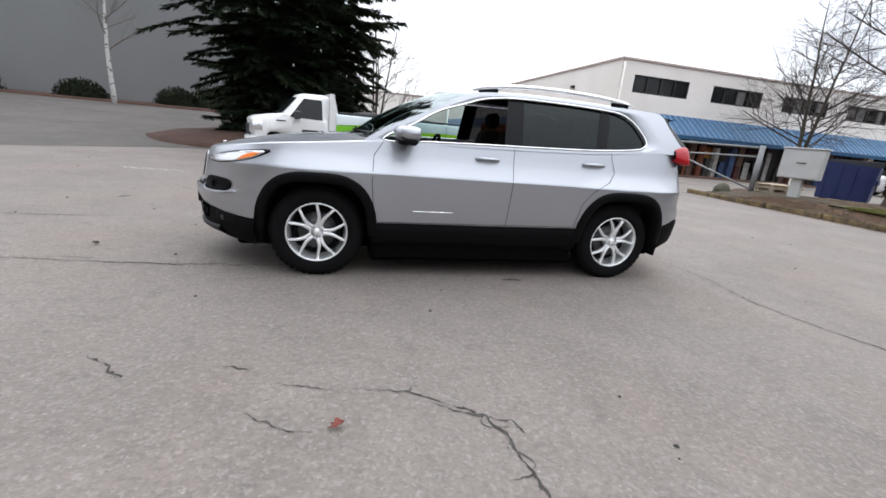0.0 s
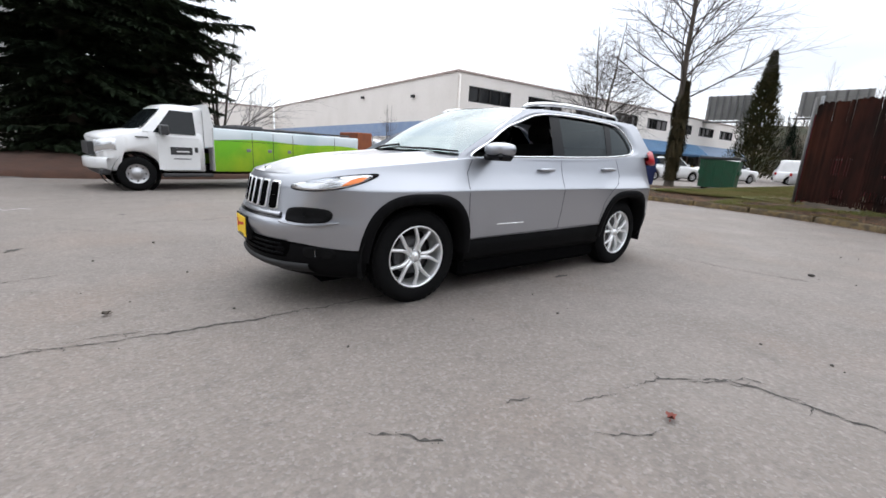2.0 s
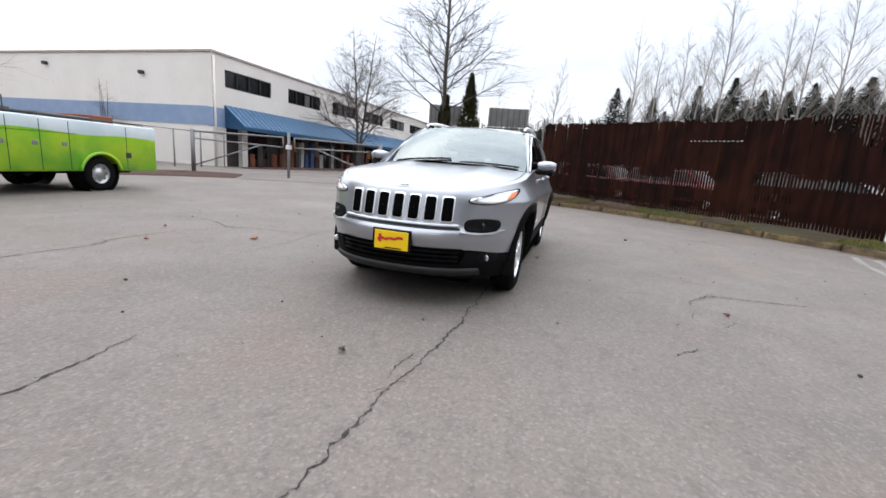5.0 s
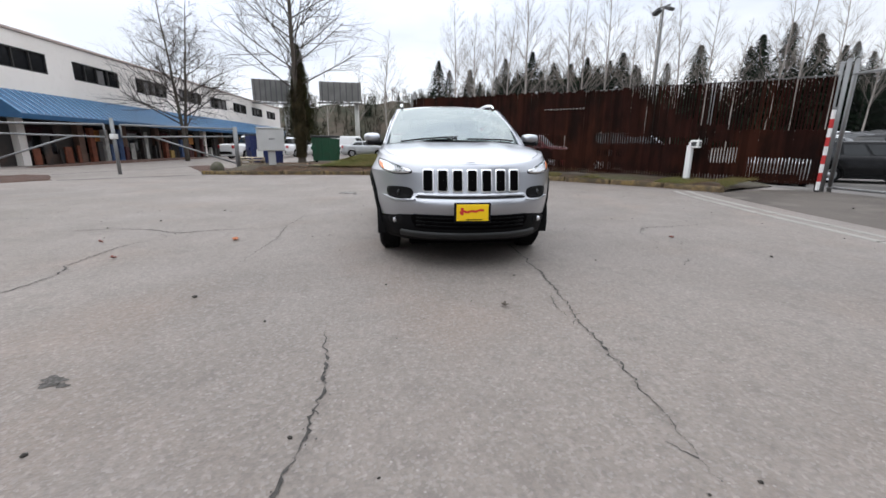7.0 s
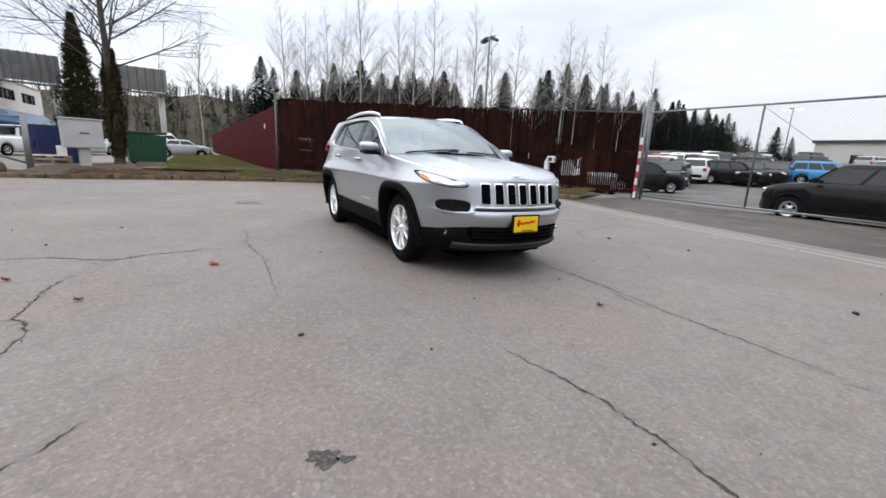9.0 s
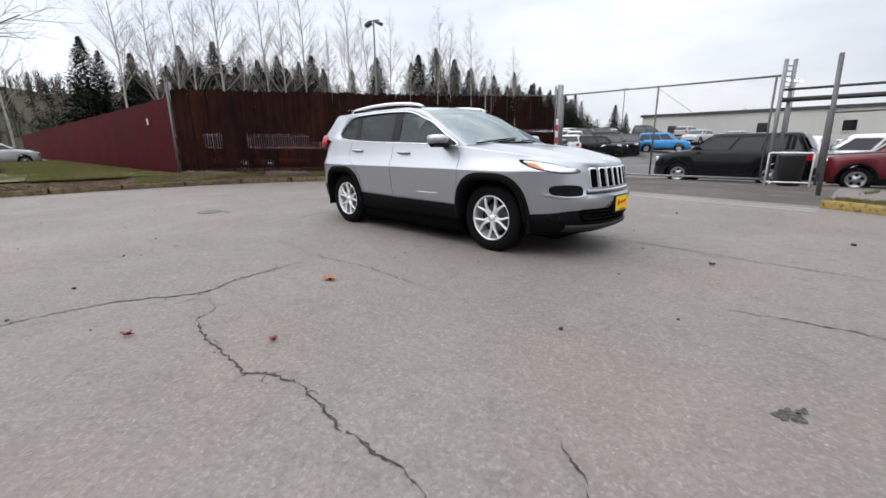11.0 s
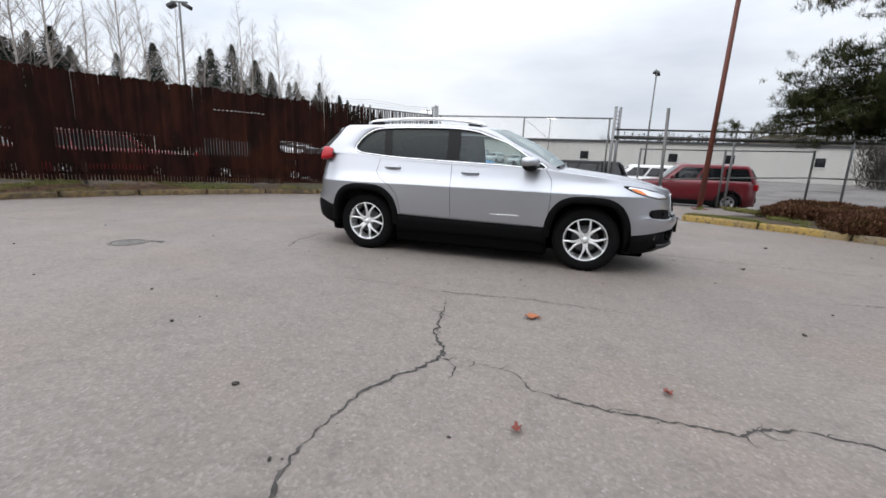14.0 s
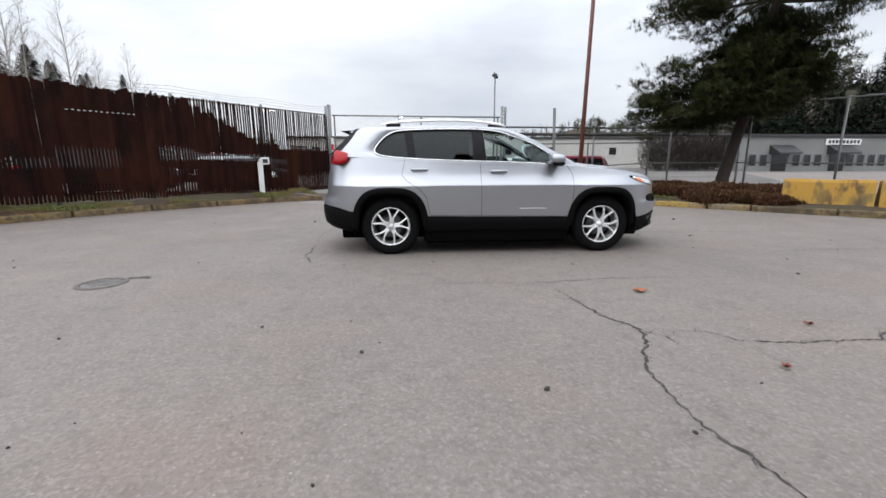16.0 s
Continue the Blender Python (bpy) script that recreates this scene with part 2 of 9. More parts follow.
# ---- ground and edges ----
ASPHALT = bpy.data.materials.new("old asphalt")
ASPHALT.use_nodes = True
nt = ASPHALT.node_tree
N, L = nt.nodes, nt.links
bs = N["Principled BSDF"]
bs.inputs["Specular IOR Level"].default_value = 0.35
tc = N.new("ShaderNodeTexCoord").outputs["Object"]


def node(kind, **values):
    made = N.new(kind)
    for key, value in values.items():
        made.inputs[key.replace("_", " ")].default_value = value
    return made


def mixed(factor, a, b):
    mx = N.new("ShaderNodeMix")
    mx.data_type = "RGBA"
    L.new(factor, mx.inputs[0])
    for slot, value in ((6, a), (7, b)):
        if isinstance(value, tuple):
            mx.inputs[slot].default_value = (*value, 1)
        else:
            L.new(value, mx.inputs[slot])
    return mx.outputs[2]


def noise_mask(scale, lo, hi, top=1.0, detail=4.0):
    tx, mr = node("ShaderNodeTexNoise", Scale=scale, Detail=detail), node("ShaderNodeMapRange", From_Min=lo, From_Max=hi, To_Max=top)
    L.new(tc, tx.inputs["Vector"])
    L.new(tx.outputs["Fac"], mr.inputs["Value"])
    return mr.outputs["Result"]


patches = mixed(noise_mask(0.35, 0.35, 0.68), (0.207, 0.178, 0.157), (0.170, 0.147, 0.131))
patches = mixed(noise_mask(0.11, 0.48, 0.66, 0.55), patches, (0.157, 0.135, 0.121))
patches = mixed(noise_mask(2.3, 0.45, 0.75, 0.5), patches, (0.235, 0.200, 0.178))
patches = mixed(noise_mask(0.9, 0.60, 0.74, 0.45, 6), patches, (0.116, 0.107, 0.100))
patches = mixed(noise_mask(7.0, 0.50, 0.70, 0.55), patches, (0.131, 0.112, 0.100))
patches = mixed(noise_mask(16.0, 0.54, 0.72, 0.5), patches, (0.213, 0.185, 0.165))
patches = mixed(noise_mask(0.7, 0.52, 0.70, 0.40, 5), patches, (0.238, 0.178, 0.142))
patches = mixed(noise_mask(34.0, 0.46, 0.66, 0.42, 3), patches, (0.120, 0.105, 0.095))
patches = mixed(noise_mask(26.0, 0.52, 0.70, 0.45, 3), patches, (0.264, 0.235, 0.215))
vor = node("ShaderNodeTexVoronoi", Scale=72.0)
vor2 = node("ShaderNodeTexVoronoi", Scale=42.0)
for v in (vor, vor2):
    L.new(tc, v.inputs["Vector"])
sep = N.new("ShaderNodeSeparateColor")
L.new(vor.outputs["Color"], sep.inputs[0])
mr = node("ShaderNodeMapRange", From_Min=0.0, From_Max=1.0, To_Min=0.0, To_Max=0.24)
L.new(sep.outputs[0], mr.inputs["Value"])
stones = mixed(mr.outputs["Result"], patches, (0.072, 0.069, 0.067))
pick = node("ShaderNodeMapRange", From_Min=0.80, From_Max=0.92, To_Max=0.15)
L.new(sep.outputs[1], pick.inputs["Value"])
stones = mixed(pick.outputs["Result"], stones, (0.42, 0.40, 0.38))
sep2 = N.new("ShaderNodeSeparateColor")
L.new(vor2.outputs["Color"], sep2.inputs[0])
pick2 = node("ShaderNodeMapRange", From_Min=0.965, From_Max=0.98, To_Max=0.30)
L.new(sep2.outputs[0], pick2.inputs["Value"])
near2 = node("ShaderNodeMapRange", From_Min=0.30, From_Max=0.18)
L.new(vor2.outputs["Distance"], near2.inputs["Value"])
both = N.new("ShaderNodeMath")
both.operation = "MULTIPLY"
L.new(pick2.outputs["Result"], both.inputs[0])
L.new(near2.outputs["Result"], both.inputs[1])
stones = mixed(both.outputs[0], stones, (0.46, 0.44, 0.42))
L.new(stones, bs.inputs["Base Color"])
rg = node("ShaderNodeMapRange", From_Min=0.3, From_Max=0.7, To_Min=0.62, To_Max=0.85)
rn = node("ShaderNodeTexNoise", Scale=0.8, Detail=4.0)
L.new(tc, rn.inputs["Vector"])
L.new(rn.outputs["Fac"], rg.inputs["Value"])
L.new(rg.outputs["Result"], bs.inputs["Roughness"])
bp = node("ShaderNodeBump", Strength=0.55, Distance=0.006)
lump = node("ShaderNodeTexNoise", Scale=38.0, Detail=5.0)
L.new(tc, lump.inputs["Vector"])
height = N.new("ShaderNodeMath")
height.operation = "ADD"
L.new(vor.outputs["Distance"], height.inputs[0])
L.new(lump.outputs["Fac"], height.inputs[1])
L.new(height.outputs[0], bp.inputs["Height"])
L.new(bp.outputs["Normal"], bs.inputs["Normal"])

CRACK = material("dark crack", (0.0288, 0.02664, 0.02448), 0.95, 0, [(30, (0.0612, 0.05616, 0.05184), 0.42, 0.66, 0.9), (6, (0.0792, 0.072, 0.06624), 0.55, 0.7, 0.7)])
STAIN = material("dark oil stain", (0.0294, 0.0252, 0.0217), 0.8, 0, [(60, (0.091, 0.0826, 0.0756), 0.5, 0.62, 0.9), (14, (0.0525, 0.0469, 0.042), 0.45, 0.65, 0.8)])
GRASS_SOIL = material("leaf-strewn soil", (0.04712, 0.03274, 0.01786), 0.95, 0, [(0.6, (0.0496, 0.05208, 0.01587), 0.50, 0.66, 0.8), (4.0, (0.0744, 0.05456, 0.03224), 0.5, 0.75, 0.7), (25, (0.02232, 0.01686, 0.01091), 0.5, 0.75, 0.7)], bump=0.8, bump_scale=30)
GRASS = material("winter grass", (0.1368, 0.144, 0.0324), 0.85, 0, [(0.7, (0.2016, 0.1512, 0.054), 0.40, 0.62, 0.95), (60, (0.0504, 0.072, 0.0144), 0.4, 0.7, 0.6)])
MULCH = material("bark mulch", (0.062, 0.0279, 0.0176), 0.95, 0, [(3, (0.034, 0.0176, 0.0120), 0.4, 0.7, 0.8), (40, (0.095, 0.047, 0.028), 0.5, 0.75, 0.7)], bump=1.0, bump_scale=25)
KERB_PAINT = material("worn yellow kerb", (0.1395, 0.0992, 0.0465), 0.9, 0, [(1.3, (0.1612, 0.1054, 0.0279), 0.46, 0.64, 0.75), (9, (0.0465, 0.031, 0.0186), 0.44, 0.62, 0.85), (2.2, (0.0434, 0.03224, 0.02046), 0.48, 0.64, 0.85)], bump=0.4, bump_scale=25, vary=0.12)
KERB_YELLOW = material("yellow kerb paint", (0.2675, 0.176, 0.04224), 0.8, 0, [(0.8, (0.1549, 0.1197, 0.07744), 0.44, 0.58, 0.95), (18, (0.06336, 0.04576, 0.02816), 0.50, 0.66, 0.85)], bump=0.3, bump_scale=25, vary=0.10)
CONCRETE = material("old concrete", (0.255, 0.2422, 0.221), 0.85, 0, [(1.5, (0.187, 0.1785, 0.1615), 0.4, 0.7, 0.8), (30, (0.306, 0.289, 0.2635), 0.5, 0.8, 0.6)], bump=0.3, bump_scale=40)


def rise(x, y):
    """The yard is level; the drive climbs towards the big wall in the north-west, and the woods stand on a hill in the east."""
    t = min(1, max(0, (y - 11) / 20)) * min(1, max(0, (4 - x) / 9))
    h = 1.25 * t * t * (3 - 2 * t)
    d = math.hypot(x - 20, y + 10)
    far = min(1, max(0, (x - 75) / 110))
    lot = 0.055 * min(60, max(0, -y - 26)) * min(1, max(0, (x - 2) / 8))
    lot -= 0.30 * min(1, max(0, (-y - 10) / 4)) * min(1, max(0, (x + 22) / 8)) * min(1, max(0, (18 - x) / 8))
    return h + lot + 6 * far * far * (3 - 2 * far)


def lifted(x, y):
    """Height of the ground sheet itself between its four-metre stations."""
    u, v = (x + 70) / 4, (y + 70) / 4
    i, j = math.floor(u), math.floor(v)
    u, v = u - i, v - j
    z = [[rise(-70 + 4 * (i + a), -70 + 4 * (j + b)) for b in (0, 1)] for a in (0, 1)]
    return (z[0][0] * (1 - u) + z[1][0] * u) * (1 - v) + (z[0][1] * (1 - u) + z[1][1] * u) * v


ticks = [-2200, -900, -400, -220, -130, -90] + list(range(-70, 71, 4)) + [90, 110, 130, 150, 170, 190, 230, 400, 900, 2200]
ground = Shape().grid([[(x, y, rise(x, y)) for y in ticks] for x in ticks])
setting("ground", ground, ASPHALT, "old grey asphalt yard, cracked and speckled with stones", fix=False)

# kerb lines
KERB_EAST = [(3.9, -7.35), (5.0, -6.75), (6.3, -5.65), (7.5, -4.55), (8.6, -3.1), (9.5, -1.6), (10.1, 0.0), (10.4, 1.8), (10.5, 4.0), (10.45, 6.4), (10.6, 8.3)]
KERB_WEST = [(-3.75, -5.45), (-4.6, -5.0), (-5.7, -4.35), (-6.9, -3.25), (-8.5, -1.8), (-10.5, 0.1), (-13.5, 3.2)]


def offset_line(pts, d):
    """The polyline moved d metres to its right."""
    out = []
    for i, p in enumerate(pts):
        a, b = Vector(pts[max(i - 1, 0)]), Vector(pts[min(i + 1, len(pts) - 1)])
        t = (b - a).normalized()
        k = d[i] if isinstance(d, list) else d
        out.append(Vector((p[0] + t.y * k, p[1] - t.x * k)))
    return out


def reach(i, n):
    """How much of its depth the bank has, so that it ends by the gateway in a small tongue."""
    return min(1.0, 0.24 + i * 0.035)


def verge(name, line, side, depths, mat, label, jitter=0.03):
    rows = []
    line = [p.to_2d() for p in dense([(*p, 0) for p in line], 0.35)]
    for d, z in depths:
        rows.append([(p.x, p.y, min(1, 0.25 + 0.09 * i) * z + (jitter * noise.noise((p.x * 1.3, p.y * 1.3, d)) if d > 0.2 else 0)) for i, p in enumerate(offset_line(line, [side * d * reach(k, 0) for k in range(len(line))]))])
    return setting(name, Shape().grid(rows), mat, label)


VERGE_DEPTHS = [(0.15, -0.05), (0.16, 0.125), (0.4, 0.15), (0.8, 0.19), (1.2, 0.22), (1.8, 0.26), (2.4, 0.28), (3.2, 0.28), (4.5, 0.25), (6, 0.2), (9, 0.14), (13, 0.08), (13.1, -0.1)]
verge("verge_east", KERB_EAST[:-1] + [(10.55, 7.4)], 1, VERGE_DEPTHS, GRASS_SOIL, "patchy winter grass verge strewn with leaves")
verge("verge_west", KERB_WEST, -1, [(0.15, -0.05), (0.16, 0.11), (0.5, 0.15), (1.0, 0.19), (1.6, 0.24), (2.4, 0.27), (3.4, 0.28), (5.0, 0.24), (7, 0.14), (9.0, -0.05)], GRASS_SOIL, "planted bank behind the yellow kerb")


def kerb_stones(name, line, side, mat, label, length=1.5):
    owner = tagged(new(name), label, "", "", "structure")
    pts = dense([(*p, 0) for p in line], 0.05)
    n = int(length / 0.05)
    i = 0
    while i < len(pts) - 4:
        seg = [p.to_2d() for p in pts[i:i + n + 1]]
        if len(seg) < 4:
            break
        seg = seg[:-1][::3] + [seg[-2]]
        rows = []
        for d, z in ((0.0, -0.05), (0.0, 0.11), (0.02, 0.135), (0.13, 0.14), (0.155, 0.12), (0.155, -0.05)):
            rows.append([(p.x, p.y, z + 0.006 * noise.noise((p.x * 3, p.y * 3, d * 5)) * (z > 0)) for p in offset_line(seg, side * d)])
        sh = Shape().grid(rows)
        for e in (0, -1):
            sh.add([r[e] for r in rows], [tuple(range(len(rows)))])
        part("kerb_stone", sh, mat, owner)
        i += n
    return owner


kerb_stones("kerb_east", KERB_EAST, 1, KERB_PAINT, "worn yellow-painted kerb with moss and leaf litter")
kerb_stones("kerb_west", KERB_WEST[:4], -1, KERB_YELLOW, "yellow-painted kerb by the light pole")
kerb_stones("kerb_west", KERB_WEST[3:], -1, KERB_PAINT, "worn dirty kerb along the planted bank")

# concrete gutter across the gateway
strip = [(4.2, -6.75), (3.2, -6.40), (0.6, -5.85), (-1.6, -5.5), (-3.8, -5.2)]
g = tagged(new("gutter"), "worn pale concrete strips across the gateway", "", "", "structure")
for d in (0.0, 0.30):
    pts = [p.to_2d() for p in dense([(*p, 0) for p in strip], 1.1)]
    for a, b in zip(pts, pts[1:]):
        t = (b - a).normalized()
        a, b = a + t * 0.01, b - t * 0.01
        nrm = Vector((-t.y, t.x))
        w0 = -nrm * d
        sh = Shape()
        q = [a + w0, b + w0, b + w0 - nrm * 0.11, a + w0 - nrm * 0.11]
        sh.grid([[(p.x, p.y, 0.001) for p in (q[0], q[1])], [(p.x, p.y, 0.012) for p in (q[0] + (q[3] - q[0]) * 0.1, q[1] + (q[2] - q[1]) * 0.1)], [(p.x, p.y, 0.012) for p in (q[0] + (q[3] - q[0]) * 0.9, q[1] + (q[2] - q[1]) * 0.9)], [(p.x, p.y, 0.001) for p in (q[3], q[2])]], smooth=False)
        part("gutter_slab", sh, CONCRETE, g)

# cracks: each a thin ragged ribbon with side twigs
def crack(points, width=0.012, seed=0, fade=True, twigs=0.25):
    """A broken, crumbling line: short ragged pieces of changing width, loose crumbs beside them and side twigs."""
    rnd = random.Random(seed)
    sh = Shape()
    pts = dense([(*p, 0) for p in points], 0.022)
    rows, n = [], len(pts)
    wander = slow = 0.0
    for i, p in enumerate(pts):
        a, b = pts[max(i - 1, 0)], pts[min(i + 1, n - 1)]
        t = (b - a).normalized()
        nrm = Vector((-t.y, t.x, 0))
        slow = 0.9 * slow + rnd.uniform(-0.006, 0.006)
        wander = 0.6 * wander + rnd.uniform(-0.012, 0.012)
        ends = min(1, 4 * i / n, 4 * (n - 1 - i) / n) if fade else 1
        w = 1.5 * width * rnd.uniform(0.15, 1.5) * ends * (0.75 + 0.6 * noise.noise((p.x * 3, p.y * 3, seed)))
        c = p + nrm * (wander + slow)
        if noise.noise((p.x * 9, p.y * 9, seed + 5.0)) < -0.42:
            w *= 0.08
        k = rnd.uniform(0.25, 0.75)
        rows.append([(c.x - nrm.x * w * k, c.y - nrm.y * w * k, 0.0035), (c.x + nrm.x * w * (1 - k), c.y + nrm.y * w * (1 - k), 0.0035)])
        if rnd.random() < 0.55 * ends:
            o, r = rnd.gauss(0, 1.3) * width, width * rnd.uniform(0.12, 0.42)
            q, a0 = c + nrm * o + t * rnd.uniform(-0.012, 0.012), rnd.uniform(0, 6.28)
            sh.add([(q.x + r * rnd.uniform(0.5, 1.2) * math.cos(a0 + 1.26 * m), q.y + r * rnd.uniform(0.5, 1.2) * math.sin(a0 + 1.26 * m), 0.003) for m in range(5)], [(0, 1, 2, 3, 4)])
        if rnd.random() < twigs * 0.06:
            a0 = math.atan2(t.y, t.x) + rnd.choice((-1, 1)) * rnd.uniform(0.5, 1.3)
            q, tw = Vector(c), []
            for m in range(rnd.randint(3, 8)):
                ww = width * 0.30 * (1 - m / 9) * rnd.uniform(0.5, 1.3)
                d = Vector((math.cos(a0), math.sin(a0), 0))
                tw.append([(q.x + d.y * ww, q.y - d.x * ww, 0.003), (q.x - d.y * ww, q.y + d.x * ww, 0.003)])
                q = q + d * 0.02
                a0 += rnd.uniform(-0.9, 0.9)
            sh.grid(tw, smooth=False)
    sh.grid(rows, smooth=False)
    return setting("crack", sh, CRACK, "dark branching crack in the asphalt", fix=False)


crack([(-2.38, -2.06), (-2.22, -2.18), (-2.07, -2.3)], 0.010, 1)
crack([(-1.44, -2.4), (-1.3, -2.43), (-1.13, -2.5)], 0.007, 2)
crack([(-1.76, -2.21), (-1.55, -2.25)], 0.006, 21)
crack([(-1.10, -2.46), (-0.92, -2.49), (-0.76, -2.56), (-0.64, -2.62), (-0.51, -2.73), (-0.47, -2.82), (-0.45, -2.93), (-0.42, -3.1), (-0.38, -3.3), (-0.34, -3.6), (-0.2, -4.1)], 0.014, 3, True, 0.8)
crack([(-0.74, -2.58), (-0.62, -2.68), (-0.51, -2.75)], 0.007, 31)
crack([(-0.51, -2.73), (-0.4, -2.76), (-0.35, -2.86)], 0.012, 4)
crack([(-1.62, -2.55), (-1.42, -2.70), (-1.25, -2.78)], 0.005, 41)
crack([(-4.9, -0.48), (-4.5, -0.52), (-4.09, -0.54), (-3.62, -0.53), (-3.3, -0.56), (-2.9, -0.61), (-2.5, -0.64), (-2.1, -0.64), (-1.5, -0.62), (-0.8, -0.55)], 0.012, 5, True, 0.5)
crack([(-3.45, -0.50), (-3.2, -0.49), (-3.0, -0.55)], 0.007, 51)
crack([(2.46, -0.1), (2.52, -0.42), (2.54, -0.88), (2.45, -1.5), (2.54, -1.97), (2.67, -2.34), (3.0, -3.2)], 0.010, 6)
crack([(2.44, 0.0), (2.42, 0.5), (2.41, 0.85), (2.29, 1.08), (2.2, 1.3)], 0.016, 61, True, 1.0)
crack([(-3.50, 1.05), (-3.6, 1.03), (-3.87, 0.97), (-4.19, 0.95), (-4.5, 0.95), (-4.75, 0.97), (-5.4, 1.05)], 0.014, 7, True, 0.4)
crack([(1.35, 2.22), (1.0, 2.2), (0.42, 2.16), (-0.09, 2.18), (-0.5, 2.14), (-0.85, 2.1), (-1.24, 2.12), (-1.88, 2.13), (-2.4, 2.2)], 0.008, 8, True, 0.3)
crack([(-0.16, 2.18), (-0.25, 2.55), (-0.33, 2.92), (-0.34, 3.08), (-0.49, 3.36), (-0.41, 3.61), (-0.27, 3.86), (-0.21, 4.12), (-0.18, 4.36), (-0.22, 4.6), (-0.28, 4.85), (-0.35, 5.3)], 0.016, 9, True, 0.7)
crack([(-0.49, 3.38), (-0.74, 3.45), (-0.92, 3.46), (-1.06, 3.62), (-1.26, 3.64), (-1.5, 3.65), (-1.75, 3.64), (-1.99, 3.65), (-2.08, 3.58), (-2.28, 3.52), (-2.5, 3.54), (-2.72, 3.58), (-3.0, 3.55), (-3.6, 3.6)], 0.012, 10, True, 0.6)
crack([(-0.48, 3.38), (-0.62, 3.52), (-0.60, 3.66)], 0.009, 11)
crack([(-1.99, 3.65), (-2.02, 3.74)], 0.008, 12)
crack([(-3.3, 2.9), (-3.7, 3.3), (-4.2, 3.5)], 0.006, 13)

# oil stains and the round cover
def blotch(x, y, rx, ry, seed, label="dark stain on the asphalt"):
    rnd = random.Random(seed)
    ph = [rnd.uniform(0, 6.28) for _ in range(4)]
    ring = []
    for i in range(30):
        a = 2 * math.pi * i / 30
        k = 1 + 0.22 * math.sin(2 * a + ph[0]) + 0.20 * math.sin(3 * a + ph[1]) + 0.16 * math.sin(7 * a + ph[2]) + rnd.uniform(-0.12, 0.12)
        ring.append((x + rx * k * math.cos(a), y + ry * k * math.sin(a), 0.003))
    setting("stain", Shape().add([(x, y, 0.003)] + ring, [(0, 1 + i, 1 + (i + 1) % 30) for i in range(30)]), STAIN, label, fix=False)


blotch(-4.02, 2.22, 0.045, 0.06, 1)
blotch(-4.06, 2.15, 0.02, 0.028, 2)
blotch(0.336, -0.94, 0.075, 0.03, 3)
blotch(3.84, 1.70, 0.09, 0.05, 4)
blotch(-3.2, 4.4, 0.05, 0.03, 5)
cover = thing("manhole_cover", "round dark iron cover set in the asphalt", "manhole cover", m=Matrix.Translation((4.08, 1.90, 0.002)) @ Matrix.Diagonal((0.85, 0.85, 1, 1)))
IRON = material("rusty iron", (0.15, 0.14, 0.13), 0.7, 0.5, [(12, (0.12, 0.08, 0.055), 0.45, 0.7, 0.8)], bump=0.5, bump_scale=60)
IRON_LID = material("worn grey iron", (0.176, 0.168, 0.16), 0.6, 0.3, [(12, (0.08, 0.072, 0.064), 0.45, 0.7, 0.8)])
part("ring", Shape().lathe([(0.20, 0.0), (0.20, 0.008), (0.245, 0.008), (0.25, 0.0)], 32, axis="z"), IRON, cover)
lid = Shape().lathe([(0.001, 0.005), (0.19, 0.005), (0.195, 0.0)], 32, axis="z")
for i in range(-3, 4):
    for j in range(-3, 4):
        if i * i + j * j < 11:
            lid.box(i * 0.05 - 0.015, i * 0.05 + 0.015, j * 0.05 - 0.008, j * 0.05 + 0.008, 0.004, 0.009)
part("lid", lid, IRON_LID, cover)

# chalk scribble left on the drive
CHALK = material("white chalk", (0.62, 0.62, 0.61), 0.95, 0, [(25, (0.30, 0.29, 0.29), 0.52, 0.68, 0.8)])
sh = Shape()
for k in range(14):
    x, y = -5.38 + 0.078 * k, 5.33 + 0.06 * math.sin(1.7 * k) - 0.004 * k
    sh.add([(x, y, 0.004), (x + 0.07, y - 0.015, 0.004), (x + 0.075, y + 0.015, 0.004), (x + 0.005, y + 0.03, 0.004)], [(0, 1, 2, 3)])
setting("chalk_mark", sh, CHALK, "faint white chalk scribble on the asphalt", fix=False)
# darker damp paving from the gutter through the gateway into the lot
DRIVE = material("damp brown-grey paving", (0.098, 0.084, 0.074), 0.9, 0, [(0.4, (0.066, 0.057, 0.050), 0.42, 0.62, 0.9), (1.5, (0.135, 0.118, 0.105), 0.54, 0.70, 0.8), (50, (0.15, 0.135, 0.122), 0.55, 0.8, 0.5)], bump=0.4, bump_scale=60, spec=0.25)
LOT = material("worn lot paving", (0.128, 0.118, 0.110), 0.9, 0, [(0.25, (0.092, 0.085, 0.080), 0.42, 0.62, 0.9), (0.16, (0.045, 0.042, 0.040), 0.57, 0.64, 0.9), (0.9, (0.16, 0.148, 0.138), 0.54, 0.68, 0.8), (60, (0.15, 0.14, 0.13), 0.55, 0.8, 0.5)], bump=0.3, bump_scale=90, spec=0.3)
sh = Shape().grid([[(4.3, -7.2, 0.002), (3.2, -6.86, 0.002), (0.6, -6.3, 0.002), (-1.6, -5.95, 0.002), (-3.8, -5.65, 0.002)], [(4.6, -10.5, 0.002), (3.2, -10.5, 0.002), (0.6, -10.5, 0.002), (-1.6, -10.5, 0.002), (-3.9, -10.6, 0.002)]])
setting("driveway", sh, DRIVE, "damp darker paving between gutter and gate", fix=False)
